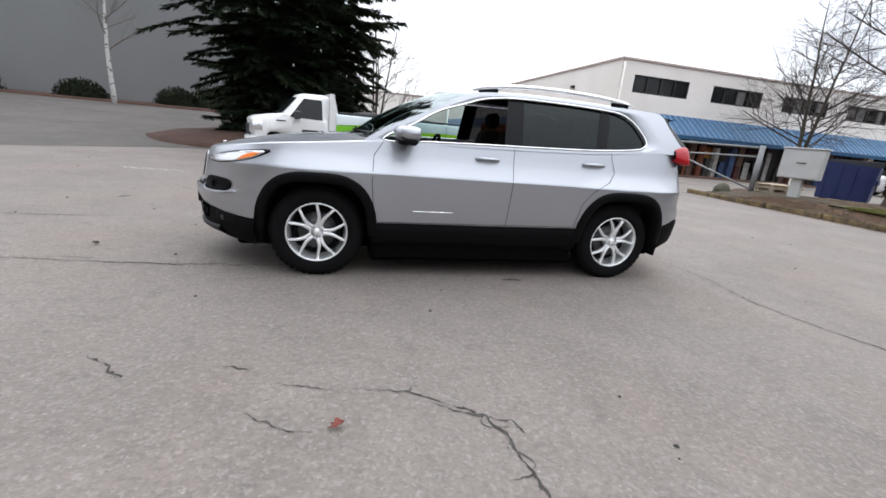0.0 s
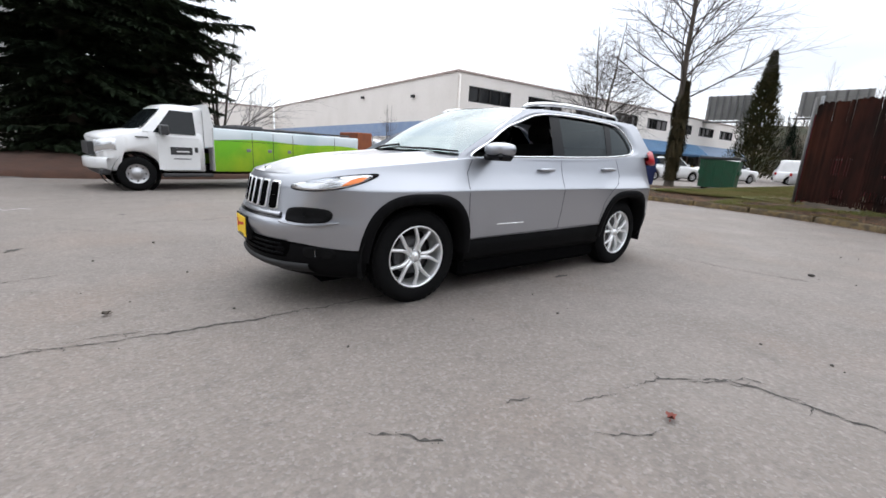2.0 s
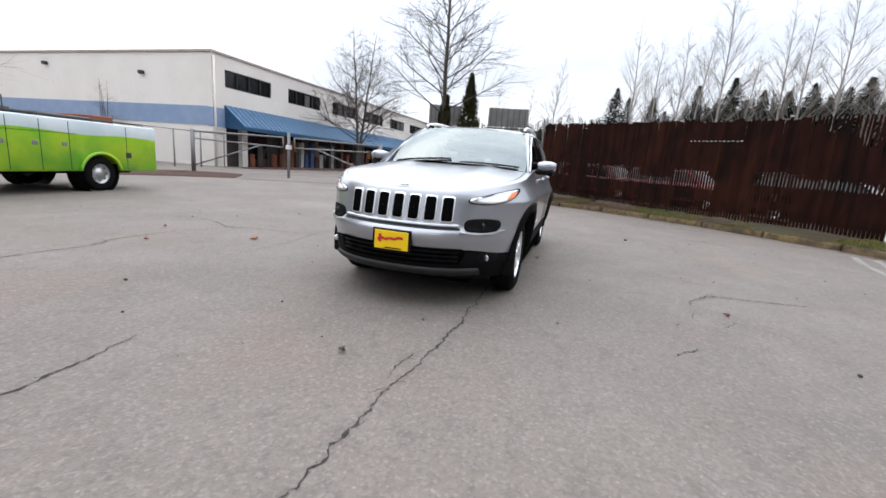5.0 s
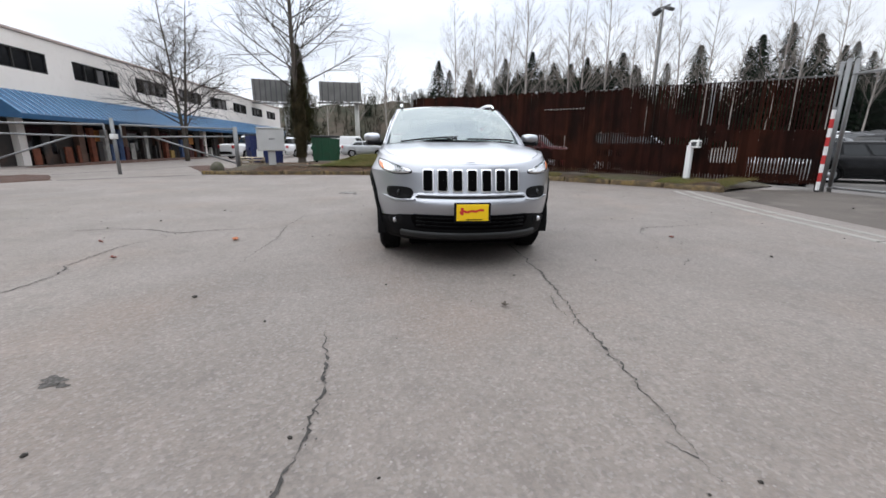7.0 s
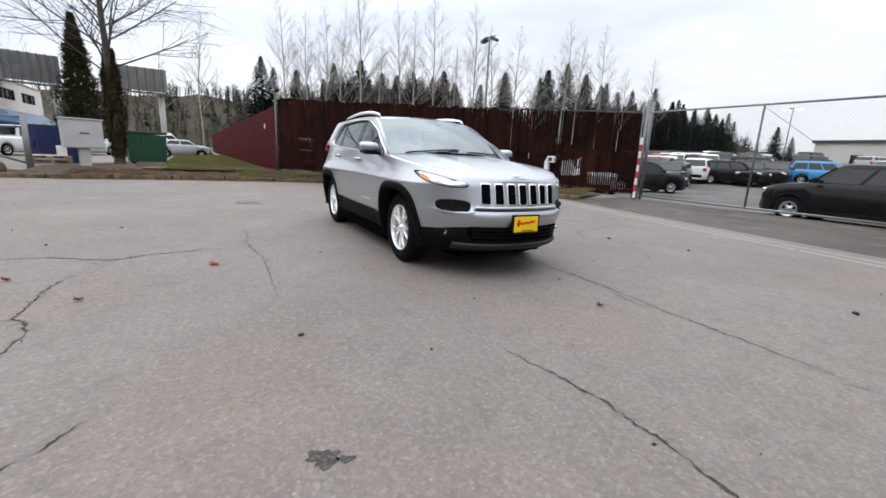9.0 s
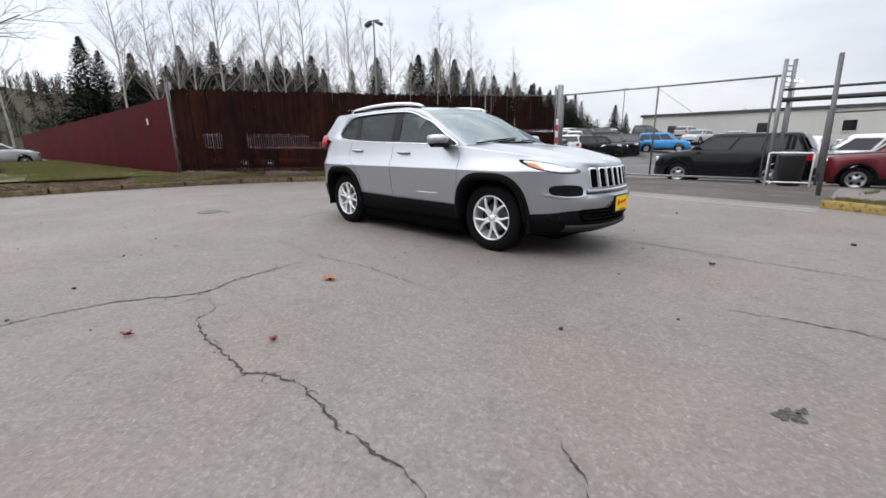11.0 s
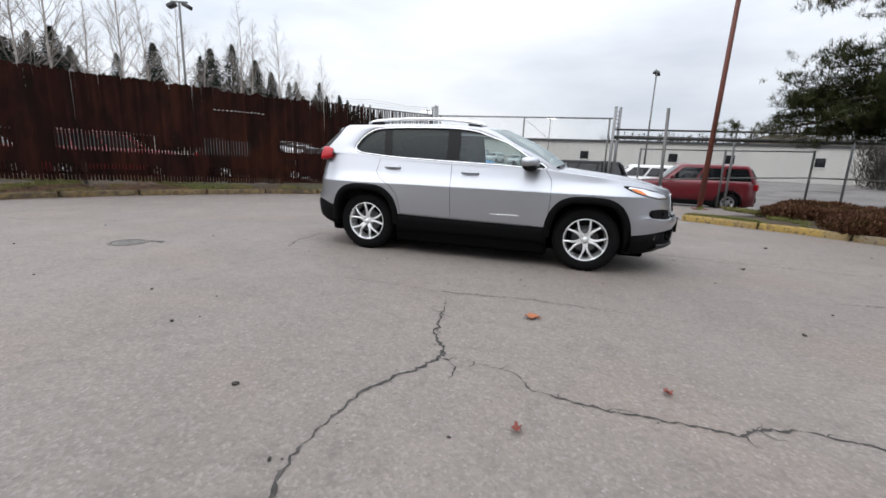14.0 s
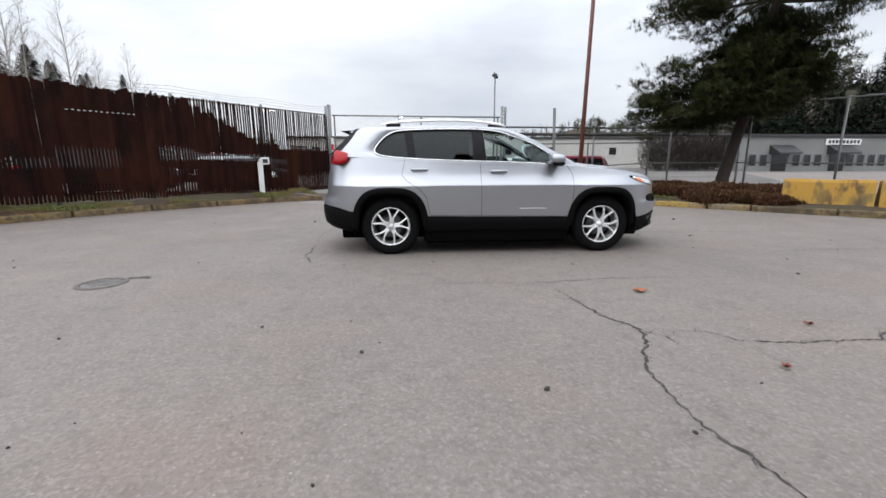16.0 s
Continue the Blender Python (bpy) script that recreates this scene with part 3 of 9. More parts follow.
sh = Shape().grid([[(x0 + (x1 - x0) * f, y, rise(x0 + (x1 - x0) * f, y) + 0.012 + (0.04 if y < -12 else -0.01)) for f in span(0, 1, 61)] for y, x0, x1 in [(-10.5 - 2.2 * k, 34 + 0.9 * k, -16 - 1.5 * k) for k in range(31)]])
setting("lot_paving", sh, LOT, "dark damp paving of the car lot", fix=False)

# ---- fences and gate ----
BROWN_SLAT = material("rusty brown slat", (0.02184, 0.00741, 0.00546), 0.8, 0, [(3, (0.01092, 0.00507, 0.0039), 0.4, 0.7, 0.85), (0.35, (0.04056, 0.01326, 0.00702), 0.52, 0.66, 0.6), (1.1, (0.0078, 0.00468, 0.0039), 0.5, 0.66, 0.8)], spec=0.06, vary=0.24, stretch=(2, 2, 0.8), world=True)
RED_PANEL = material("dark red sheet", (0.075, 0.006, 0.009), 0.6, 0, [(1.5, (0.050, 0.006, 0.009), 0.4, 0.7, 0.8), (14, (0.10, 0.014, 0.015), 0.55, 0.8, 0.4)], spec=0.12, vary=0.1)
GALV = material("galvanised steel", (0.23, 0.235, 0.24), 0.55, 0.4, [(8, (0.22, 0.22, 0.22), 0.4, 0.7, 0.8)])
GALV_DULL = material("dull grey pipe", (0.13, 0.13, 0.13), 0.6, 0.3, [(5, (0.12, 0.11, 0.10), 0.4, 0.7, 0.8)])
DARK_RAIL = material("dark rail", (0.035, 0.034, 0.033), 0.6, 0.2)
WIRE = material("fence wire", (0.085, 0.085, 0.085), 0.7, 0.2)
RED_POLE = material("red-brown pole paint", (0.150, 0.045, 0.030), 0.6, 0, [(4, (0.09, 0.03, 0.022), 0.4, 0.7, 0.8)], stretch=(1, 1, 0.3))
WHITE_PAINT = material("white paint", (0.78, 0.78, 0.77), 0.5, 0, [(3, (0.62, 0.61, 0.59), 0.45, 0.7, 0.6)])
SIGN_RED = material("red band", (0.50, 0.03, 0.03), 0.5)
DARK_BOX = material("dark grey box", (0.03, 0.03, 0.032), 0.5)

FA, FB = Vector((12.2, 0.15)), Vector((4.15, -10.2))


def fence_ground(t):
    return 0.26 * (1 - t) + 0.06 * t


slat_fence = thing("slat_fence", "tall rusty-brown slatted chain-link fence with wire on top", "fence")
along_f = (FB - FA).normalized()
FLEN = (FB - FA).length
nrm_f = Vector((-along_f.y, along_f.x))
for i in range(6):
    t = i / 5
    p = FA + (FB - FA) * t
    p = p + nrm_f * 0.07
    z = fence_ground(t)
    h = 3.18 if i in (0, 5) else 2.95
    part("post", Shape().tube([(p.x, p.y, z - 0.1), (p.x, p.y, h)], 0.042, 10), GALV, slat_fence)
for z in (2.82, 1.5):
    a, b = FA + nrm_f * 0.05, FB + nrm_f * 0.05
    part("rail", Shape().tube([(a.x, a.y, z), (b.x, b.y, z + 0.04)], 0.022, 8), GALV_DULL, slat_fence)
for k in range(3):
    a, b = FA + nrm_f * 0.03, FB + nrm_f * 0.03
    pts = []
    for s in span(0, 1, 21):
        p = a.lerp(b, s)
        pts.append((p.x, p.y, 2.96 + 0.07 * k + 0.04 * s - 0.05 * abs(math.sin(5 * math.pi * s)) + 0.015 * math.sin(29 * s + k)))
    part("top_wire", Shape().tube(pts, 0.003, 4), WIRE, slat_fence)
for k in range(13):
    p = FA + (FB - FA) * (0.43 + 0.0082 * k) - nrm_f * 0.014
    part("slat_clip", Shape().box(-0.022, 0.022, -0.004, 0.004, 2.316, 2.330, m=Matrix.Translation((p.x, p.y, 0)) @ Matrix.Rotation(math.atan2(along_f.y, along_f.x), 4, "Z")), WHITE_PAINT, slat_fence)

red_fence = thing("sheet_fence", "dark red corrugated sheet fence running away from the yard", "fence")
RA, RB = Vector((12.25, 0.2)), Vector((70.0, 2.0))
n = 54
for i in range(n):
    a, b = RA.lerp(RB, i / n), RA.lerp(RB, (i + 1) / n)
    rows = []
    for k in range(25):
        p = a.lerp(b, k / 24)
        o = 0.018 if (k // 2) % 2 else 0.0
        rows.append([(p.x - 0.05 * o, p.y + o, z) for z in (0.18, 2.72 + 0.02 * math.sin(i * 2.3))])
    part("panel", Shape().grid(rows, smooth=False), RED_PANEL, red_fence)
part("corner_post", Shape().tube([(12.2, 0.22, 0.1), (12.2, 0.22, 3.15)], 0.036, 10), GALV_DULL, red_fence)
part("notice", Shape().box(14.6, 14.75, 0.38, 0.40, 1.95, 2.15, m=Matrix.Translation((0, -0.02, 0))), WHITE_PAINT, red_fence)


def mesh_wires(sh, a, b, z0, z1, pitch=0.09, r=0.0022, m=None):
    """Diamond wire netting between two plan points."""
    a, b = Vector(a), Vector(b)
    w, h = (b - a).length, z1 - z0
    d = (b - a).normalized()
    k = -h
    while k < w:
        for sgn in (1, -1):
            s0, s1 = max(k, 0), min(k + h, w)
            if s1 - s0 > 0.02:
                za, zb = (s0 - k, s1 - k) if sgn > 0 else (h - (s0 - k), h - (s1 - k))
                p, q = a + d * s0, a + d * s1
                sh.tube([(p.x, p.y, z0 + za), (q.x, q.y, z0 + zb)], r, 3, caps=False, m=m)
        k += pitch
    return sh


gate = thing("sliding_gate", "wide chain-link sliding gate with a steel frame", "gate")
GA, GB = (4.0, -10.35), (-2.32, -10.45)
part("bottom_rail", Shape().tube([(*GA, 0.12), (*GB, 0.12)], 0.03, 8), GALV, gate)
part("top_rail", Shape().tube([(*GA, 2.86), (*GB, 2.84)], 0.028, 8), GALV, gate)
for s in (0.012, 0.52, 0.985):
    p = Vector(GA).lerp(Vector(GB), s)
    part("upright", Shape().tube([(p.x, p.y, 0.1), (p.x, p.y, 2.84)], 0.028, 8), GALV_DULL, gate)
p = Vector(GA).lerp(Vector(GB), 0.52)
part("brace", Shape().tube([(p.x, p.y, 2.80), (p.x - 1.2, p.y, 1.9)], 0.006, 4), GALV_DULL, gate)
tagged(part("netting", mesh_wires(Shape(), GA, GB, 0.15, 2.82, 0.085, 0.0009), WIRE, gate), kind="stuff")
post = thing("gate_post", "round steel gate post", "post", "gate posts", m=Matrix.Translation((4.12, -10.33, 0)))
part("tube", Shape().tube([(0, 0, -0.1), (0, 0, 3.22)], 0.05, 12), GALV, post)
part("cap", Shape().lathe([(0.001, 3.25), (0.04, 3.24), (0.055, 3.2)], 12, axis="z"), GALV, post)
for x, y in ((4.12, -10.55), (-2.38, -10.42), (-2.55, -10.62)):
    copy_thing(post, Matrix.Translation((x, y, 0)))
striped = thing("striped_post", "red and white banded post at the gate", "post", m=Matrix.Translation((3.98, -10.05, 0)))
for i in range(9):
    part("band", Shape().lathe([(0.045, 0.05 + 0.22 * i), (0.045, 0.27 + 0.22 * i)], 12, axis="z"), SIGN_RED if i % 2 else WHITE_PAINT, striped)
part("core", Shape().tube([(0, 0, -0.05), (0, 0, 2.1)], 0.043, 12), GALV_DULL, striped)
ladder = thing("gate_roller_bracket", "ladder-like steel roller bracket on the gate post", "bracket", m=Matrix.Translation((-2.46, -10.52, 0)))
for k in range(5):
    part("rung", Shape().tube([(-0.09, -0.10, 2.55 + 0.13 * k), (0.08, 0.10, 2.55 + 0.13 * k)], 0.014, 6), GALV_DULL, ladder)
track = thing("gate_track", "dark double overhead track rails on posts", "rail")
for z, r, mm in ((2.48, 0.032, DARK_RAIL), (2.22, 0.06, DARK_RAIL)):
    part("rail", Shape().tube([(-2.4, -10.5, z), (-12.5, -10.9, z)], r, 8), mm, track)
for x in (-6.2, -9.4, -12.4):
    part("post", Shape().tube([(x, -10.75, 0), (x, -10.75, 2.85)], 0.04, 8), GALV, track)
lean = thing("steel_post", "bare leaning galvanised steel post", "post", m=pose(-3.62, -7.75, 0.0, 1.0, 1.5, 0))
part("tube", Shape().tube([(0, 0, -0.15), (0, 0, 2.86)], 0.045, 12), GALV_DULL, lean)
hoop = thing("pipe_hoop", "low white pipe hoop round a dark bin", "barrier", m=Matrix.Translation((-2.9, -9.6, 0)))
part("pipe", Shape().tube([(0.45, 0, -0.05), (0.45, 0, 0.82), (0.42, 0, 0.86), (-0.42, 0, 0.86), (-0.45, 0, 0.82), (-0.45, 0, -0.05)], 0.021, 8), WHITE_PAINT, hoop)
part("cross_bar", Shape().tube([(0.45, 0, 0.12), (-0.45, 0, 0.12)], 0.018, 8), WHITE_PAINT, hoop)
bin_ = thing("litter_bin", "dark plastic litter bin by the gate", "bin", m=Matrix.Translation((-2.9, -10.1, 0)))
part("body", Shape().lathe([(0.001, 0), (0.24, 0), (0.28, 0.75), (0.30, 0.78), (0.001, 0.78)], 16, axis="z"), DARK_BOX, bin_)
part("lid", Shape().lathe([(0.31, 0.78), (0.30, 0.84), (0.001, 0.90)], 16, axis="z"), DARK_BOX, bin_)

side_fence = thing("chain_link_fence", "grey chain-link fence on steel posts beside the pine", "fence")
CF = [(-3.4, -10.9), (-6.0, -10.8), (-8.2, -10.2), (-10.25, -7.7), (-13.0, -4.0), (-17, 1.5)]
CF_POSTS = dense([(*p, 0) for p in CF], 2.2)
heights = lambda p: lerp(p.x, [(-20, 3.0), (-10.2, 3.03), (-10.1, 1.95), (-3, 1.9)])
base_of = lambda p: lerp(p.x, [(-20, 0.2), (-9, 0.40), (-7, 0.3), (-3, 0.0)])
for p in CF_POSTS:
    part("post", Shape().tube([(p.x, p.y, base_of(p) - 0.3), (p.x, p.y, heights(p))], 0.034, 8), GALV if p.x < -10 else GALV_DULL, side_fence)
part("top_rail", Shape().tube([(p.x, p.y, heights(p) - 0.04) for p in CF_POSTS if p.x > -10.2], 0.022, 8), GALV_DULL, side_fence)
part("top_rail", Shape().tube([(p.x, p.y, heights(p) - 0.04) for p in CF_POSTS if p.x < -10.2], 0.024, 8), GALV, side_fence)
part("middle_rail", Shape().tube([(p.x, p.y, base_of(p) + 0.75) for p in CF_POSTS[:6]], 0.02, 8), GALV_DULL, side_fence)
net = Shape()
for a, b in zip(CF_POSTS, CF_POSTS[1:]):
    mesh_wires(net, a.to_2d(), b.to_2d(), base_of(a), heights(a) - 0.05, 0.10, 0.0009)
tagged(part("netting", net, WIRE, side_fence), kind="stuff")

pole = thing("light_pole", "tall slightly leaning red-brown painted light pole", "pole", m=pose(-5.1, -9.3, 0.0, 0, -1.0, 0))
part("shaft", Shape().tube([(0, 0, -0.1), (0, 0, 4), (0, 0, 12)], [0.082, 0.07, 0.055], 16), RED_POLE, pole)
part("base_plate", Shape().box(-0.2, 0.2, -0.2, 0.2, -0.05, 0.03, 0.01), RED_POLE, pole)
part("arm", Shape().tube([(0, 0, 11.9), (0.9, 0.2, 12.1)], 0.04, 8), RED_POLE, pole)
part("lamp_head", Shape().box(0.7, 1.5, 0.02, 0.38, 12.05, 12.22, 0.04), DARK_BOX, pole)

reader = thing("card_reader_post", "white post with a small card reader box", "card reader", m=pose(5.83, -7.72, 0.14, 0, 0, 25))
part("post", Shape().box(-0.075, 0.075, -0.06, 0.06, -0.1, 1.02, 0.012), WHITE_PAINT, reader)
part("neck", Shape().tube([(0, 0, 0.98), (0.0, 0.02, 1.08), (-0.06, 0.06, 1.10)], 0.045, 8), WHITE_PAINT, reader)
rb = part("reader_box", Shape().box(-0.27, -0.02, -0.08, 0.10, 0.95, 1.17, 0.02), WHITE_PAINT, reader)
part("screen", Shape().box(-0.22, -0.07, 0.098, 0.106, 1.0, 1.12, 0.004), DARK_BOX, rb)
part("panel", Shape().box(-0.276, -0.268, -0.03, 0.05, 1.0, 1.12, 0.002), DARK_BOX, rb)

# ---- north side: parade of shops, cabinet, bins, pipe gates ----
CREAM = material("cream wall paint", (0.84, 0.79, 0.745), 0.8, 0, [(0.5, (0.78, 0.73, 0.68), 0.4, 0.7, 0.8), (6, (0.70, 0.65, 0.60), 0.55, 0.8, 0.4)], bump=0.1, bump_scale=30)
BLUE_BAND = material("faded blue band", (0.24, 0.33, 0.50), 0.75, 0, [(1.5, (0.30, 0.38, 0.52), 0.4, 0.7, 0.8)])
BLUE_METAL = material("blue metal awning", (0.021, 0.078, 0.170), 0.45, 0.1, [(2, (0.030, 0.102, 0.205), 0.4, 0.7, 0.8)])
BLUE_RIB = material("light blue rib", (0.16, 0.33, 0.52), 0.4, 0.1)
WINDOW_DARK = material("dark window glass", (0.012, 0.013, 0.015), 0.08)
BLIND = material("grey blind", (0.16, 0.15, 0.15), 0.8, 0, [(2, (0.08, 0.08, 0.08), 0.4, 0.7, 0.9)])
FRAME_DARK = material("dark window frame", (0.03, 0.028, 0.026), 0.5, 0.2)
SHOP_DARK = material("dark shop front", (0.035, 0.03, 0.028), 0.5, 0, [(0.6, (0.10, 0.05, 0.03), 0.5, 0.7, 0.8), (2, (0.02, 0.02, 0.02), 0.4, 0.6, 0.7)])
PIER_BROWN = material("brown shop pier", (0.16, 0.095, 0.07), 0.8, 0, [(2, (0.10, 0.065, 0.05), 0.4, 0.7, 0.8)])
COPING = material("roof coping", (0.42, 0.34, 0.31), 0.6)

shops = thing("shop_building", "two-storey cream building with blue band and blue metal awning", "building")
BX0, BX1, BY, BTOP = 14.6, 62.0, 19.25, 6.35
facade = Shape()
WINS = [(BX0 + 0.95 + 5.75 * i, BX0 + 0.95 + 5.75 * i + 3.95) for i in range(8)]
xs = [BX0] + [v for w in WINS for v in w] + [BX1]
facade.box(BX0, BX1, BY, BY + 0.3, 3.3, 4.62).box(BX0, BX1, BY, BY + 0.3, 5.62, BTOP)
for i in range(0, len(xs) - 1, 2):
    facade.box(xs[i], xs[i + 1], BY, BY + 0.3, 4.62, 5.62)
part("front_wall", facade, CREAM, shops)
part("side_wall", Shape().box(BX0, BX0 + 0.3, BY + 0.3, 62, 0, BTOP), CREAM, shops)
part("band", Shape().box(BX0 - 0.03, BX0 + 0.003, BY + 0.3, 62, 2.35, 3.42), BLUE_BAND, shops)
part("front_band", Shape().box(BX0 - 0.03, BX0 + 0.9, BY - 0.03, BY + 0.3, 2.3, 3.38), BLUE_BAND, shops)
part("corner_pier", Shape().box(BX0, BX0 + 0.95, BY + 0.002, BY + 0.3, 0, 2.3), CREAM, shops)
part("coping", Shape().box(BX0 - 0.08, BX1, BY - 0.08, BY + 0.4, BTOP, BTOP + 0.14, 0.02).box(BX0 - 0.08, BX0 + 0.4, BY + 0.4, 62, BTOP, BTOP + 0.14, 0.02), COPING, shops)
part("roof", Shape().box(BX0 + 0.3, BX1, BY + 0.3, 62, BTOP - 0.3, BTOP - 0.2), DARK_BOX, shops)
part("downpipe", Shape().tube([(BX0 + 0.1, BY - 0.08, 0), (BX0 + 0.1, BY - 0.08, 6.2)], 0.06, 8), CREAM, shops)
for z, y in ((5.1, 24.5), (5.6, 33)):
    part("wall_lamp", Shape().box(BX0 - 0.25, BX0, y - 0.15, y + 0.15, z, z + 0.2, 0.03), DARK_BOX, shops)
rnd = random.Random(5)
for a, b in WINS:
    wn_ = new("window", clean(Shape().box(a, b, BY + 0.12, BY + 0.14, 4.62, 5.62).mesh("window", WINDOW_DARK)))
    wn_.parent = shops
    part("window_frame", Shape().box(a, b, BY + 0.04, BY + 0.12, 4.62, 4.68).box(a, b, BY + 0.04, BY + 0.12, 5.56, 5.62), FRAME_DARK, wn_)
    for k in range(5):
        x = a + (b - a) * k / 4
        part("mullion", Shape().box(x - 0.035, x + 0.035, BY + 0.03, BY + 0.12, 4.68, 5.56), FRAME_DARK, wn_)
    for k in range(4):
        if rnd.random() < 0.6:
            x = a + (b - a) * k / 4
            part("blind", Shape().box(x + 0.05, x + (b - a) / 4 * rnd.uniform(0.5, 0.95), BY + 0.112, BY + 0.118, 4.7 + rnd.choice((0, 0.2)), 5.5), BLIND, wn_)
# awning: a sloped blue roof with standing ribs
AX0 = BX0 + 0.85
aw = part("awning", Shape().add([(AX0, BY, 3.60), (BX1, BY, 3.60), (BX1, BY - 1.5, 2.42), (AX0, BY - 1.5, 2.42), (AX0, BY, 2.3), (AX0, BY - 1.5, 2.2), (BX1, BY - 1.5, 2.2), (BX1, BY, 2.3)], [(0, 3, 2, 1), (0, 4, 5, 3), (3, 5, 6, 2), (4, 7, 6, 5)]), BLUE_METAL, shops, "blue standing-seam awning")
x = AX0 + 0.02
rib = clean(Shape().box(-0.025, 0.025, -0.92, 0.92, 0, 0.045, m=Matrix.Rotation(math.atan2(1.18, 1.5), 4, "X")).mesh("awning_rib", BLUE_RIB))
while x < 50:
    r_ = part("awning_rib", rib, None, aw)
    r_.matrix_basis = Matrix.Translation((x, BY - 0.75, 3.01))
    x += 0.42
# shop fronts below
part("shop_back", Shape().box(BX0 + 0.95, BX1, BY + 0.3, BY + 0.5, 0, 3.3), SHOP_DARK, shops)
for i in range(12):
    x = BX0 + 2.2 + 3.9 * i
    part("pier", Shape().box(x, x + 0.45, BY - 0.02, BY + 0.3, 0, 2.3), CREAM if i in (0, 5, 9) else PIER_BROWN, shops)
    part("shop_window", Shape().box(x + 0.5, x + 2.4, BY + 0.15, BY + 0.18, 0.55, 2.25), WINDOW_DARK, shops)
    part("stall_riser", Shape().box(x + 0.45, x + 2.5, BY + 0.05, BY + 0.3, 0, 0.55), SHOP_DARK, shops)
    if i % 3 == 1:
        part("poster", Shape().box(x + 1.3, x + 2.1, BY + 0.128, BY + 0.132, 1.1, 1.9), material("orange poster", (0.45, 0.18, 0.04), 0.6), shops)
DISPLAY = [material("shop display " + n, c, 0.7, 0, [(3, tuple(v * 0.5 for v in c), 0.4, 0.7, 0.9)]) for n, c in (("rust", (0.20, 0.055, 0.025)), ("ochre", (0.42, 0.27, 0.08)), ("pale", (0.45, 0.43, 0.40)), ("dark red", (0.10, 0.03, 0.03)), ("blue", (0.05, 0.09, 0.20)))]
rnd = random.Random(77)
for i in range(12):
    x = BX0 + 2.2 + 3.9 * i + 0.55
    end = x + 3.1
    while x < end:
        w_ = rnd.uniform(0.12, 0.5)
        h_ = rnd.uniform(0.5, 1.5)
        z_ = rnd.choice((0.02, 0.02, 0.6))
        dp = rnd.uniform(0.10, 0.35)
        part("display", Shape().box(x, x + w_, BY - dp, BY - 0.06, z_ if z_ < 0.1 else 0.02, min(z_ + h_, 2.0), 0.02), rnd.choice(DISPLAY + [SHOP_DARK, SHOP_DARK]), shops)
        x += w_ + rnd.uniform(0.1, 0.7)
low = thing("low_building", "long low pale building behind the shops", "building")
part("wall", Shape().box(-8, 14.4, 62.0, 63, 0, 6.2), CREAM, low)
part("roof_edge", Shape().box(-8.1, 14.4, 61.9, 63, 6.2, 6.4), COPING, low)

# big grey wall in the north-west, on the higher ground
GREY_WALL = material("grey render", (0.185, 0.188, 0.188), 0.85, 0, [(0.15, (0.165, 0.167, 0.167), 0.4, 0.7, 0.8), (3, (0.205, 0.207, 0.205), 0.5, 0.8, 0.4)], bump=0.1, bump_scale=20)
hall = thing("warehouse_hall", "huge plain grey rendered hall wall", "building")
part("wall", Shape().box(-75, -8.8, 33.0, 60, -0.5, 14.5), GREY_WALL, hall)
part("roof_edge", Shape().box(-75.1, -8.7, 32.9, 60, 14.5, 14.8), COPING, hall)

# cabinet on its post, bins and pallets
CAB_GREY = material("pale grey cabinet", (0.50, 0.50, 0.49), 0.5, 0.1, [(2, (0.42, 0.42, 0.41), 0.4, 0.7, 0.7)])
cab = thing("utility_cabinet", "pale grey electrical cabinet on a stout post", "utility cabinet", m=pose(12.75, 6.15, 0.15, 0, 0, -68))
part("housing", Shape().box(-0.52, 0.52, -0.22, 0.22, 0.70, 1.60, 0.015), CAB_GREY, cab)
dr = part("door", Shape().box(-0.49, 0.49, -0.236, -0.222, 0.73, 1.57, 0.005), CAB_GREY, cab)
part("handle", Shape().box(-0.10, 0.14, -0.26, -0.236, 1.17, 1.20, 0.005), DARK_BOX, dr)
part("roof", Shape().box(-0.55, 0.55, -0.26, 0.26, 1.60, 1.64, 0.01), CAB_GREY, cab)
part("leg", Shape().box(-0.14, 0.14, -0.12, 0.12, -0.15, 0.70, 0.01), CAB_GREY, cab)

GREEN_BIN = material("dark green bin", (0.010, 0.075, 0.035), 0.5, 0.1, [(3, (0.02, 0.06, 0.03), 0.4, 0.7, 0.8)])
BLUE_BIN = material("dark blue bin", (0.0056, 0.016, 0.088), 0.5, 0.1, [(2, (0.016, 0.024, 0.096), 0.4, 0.7, 0.8)])


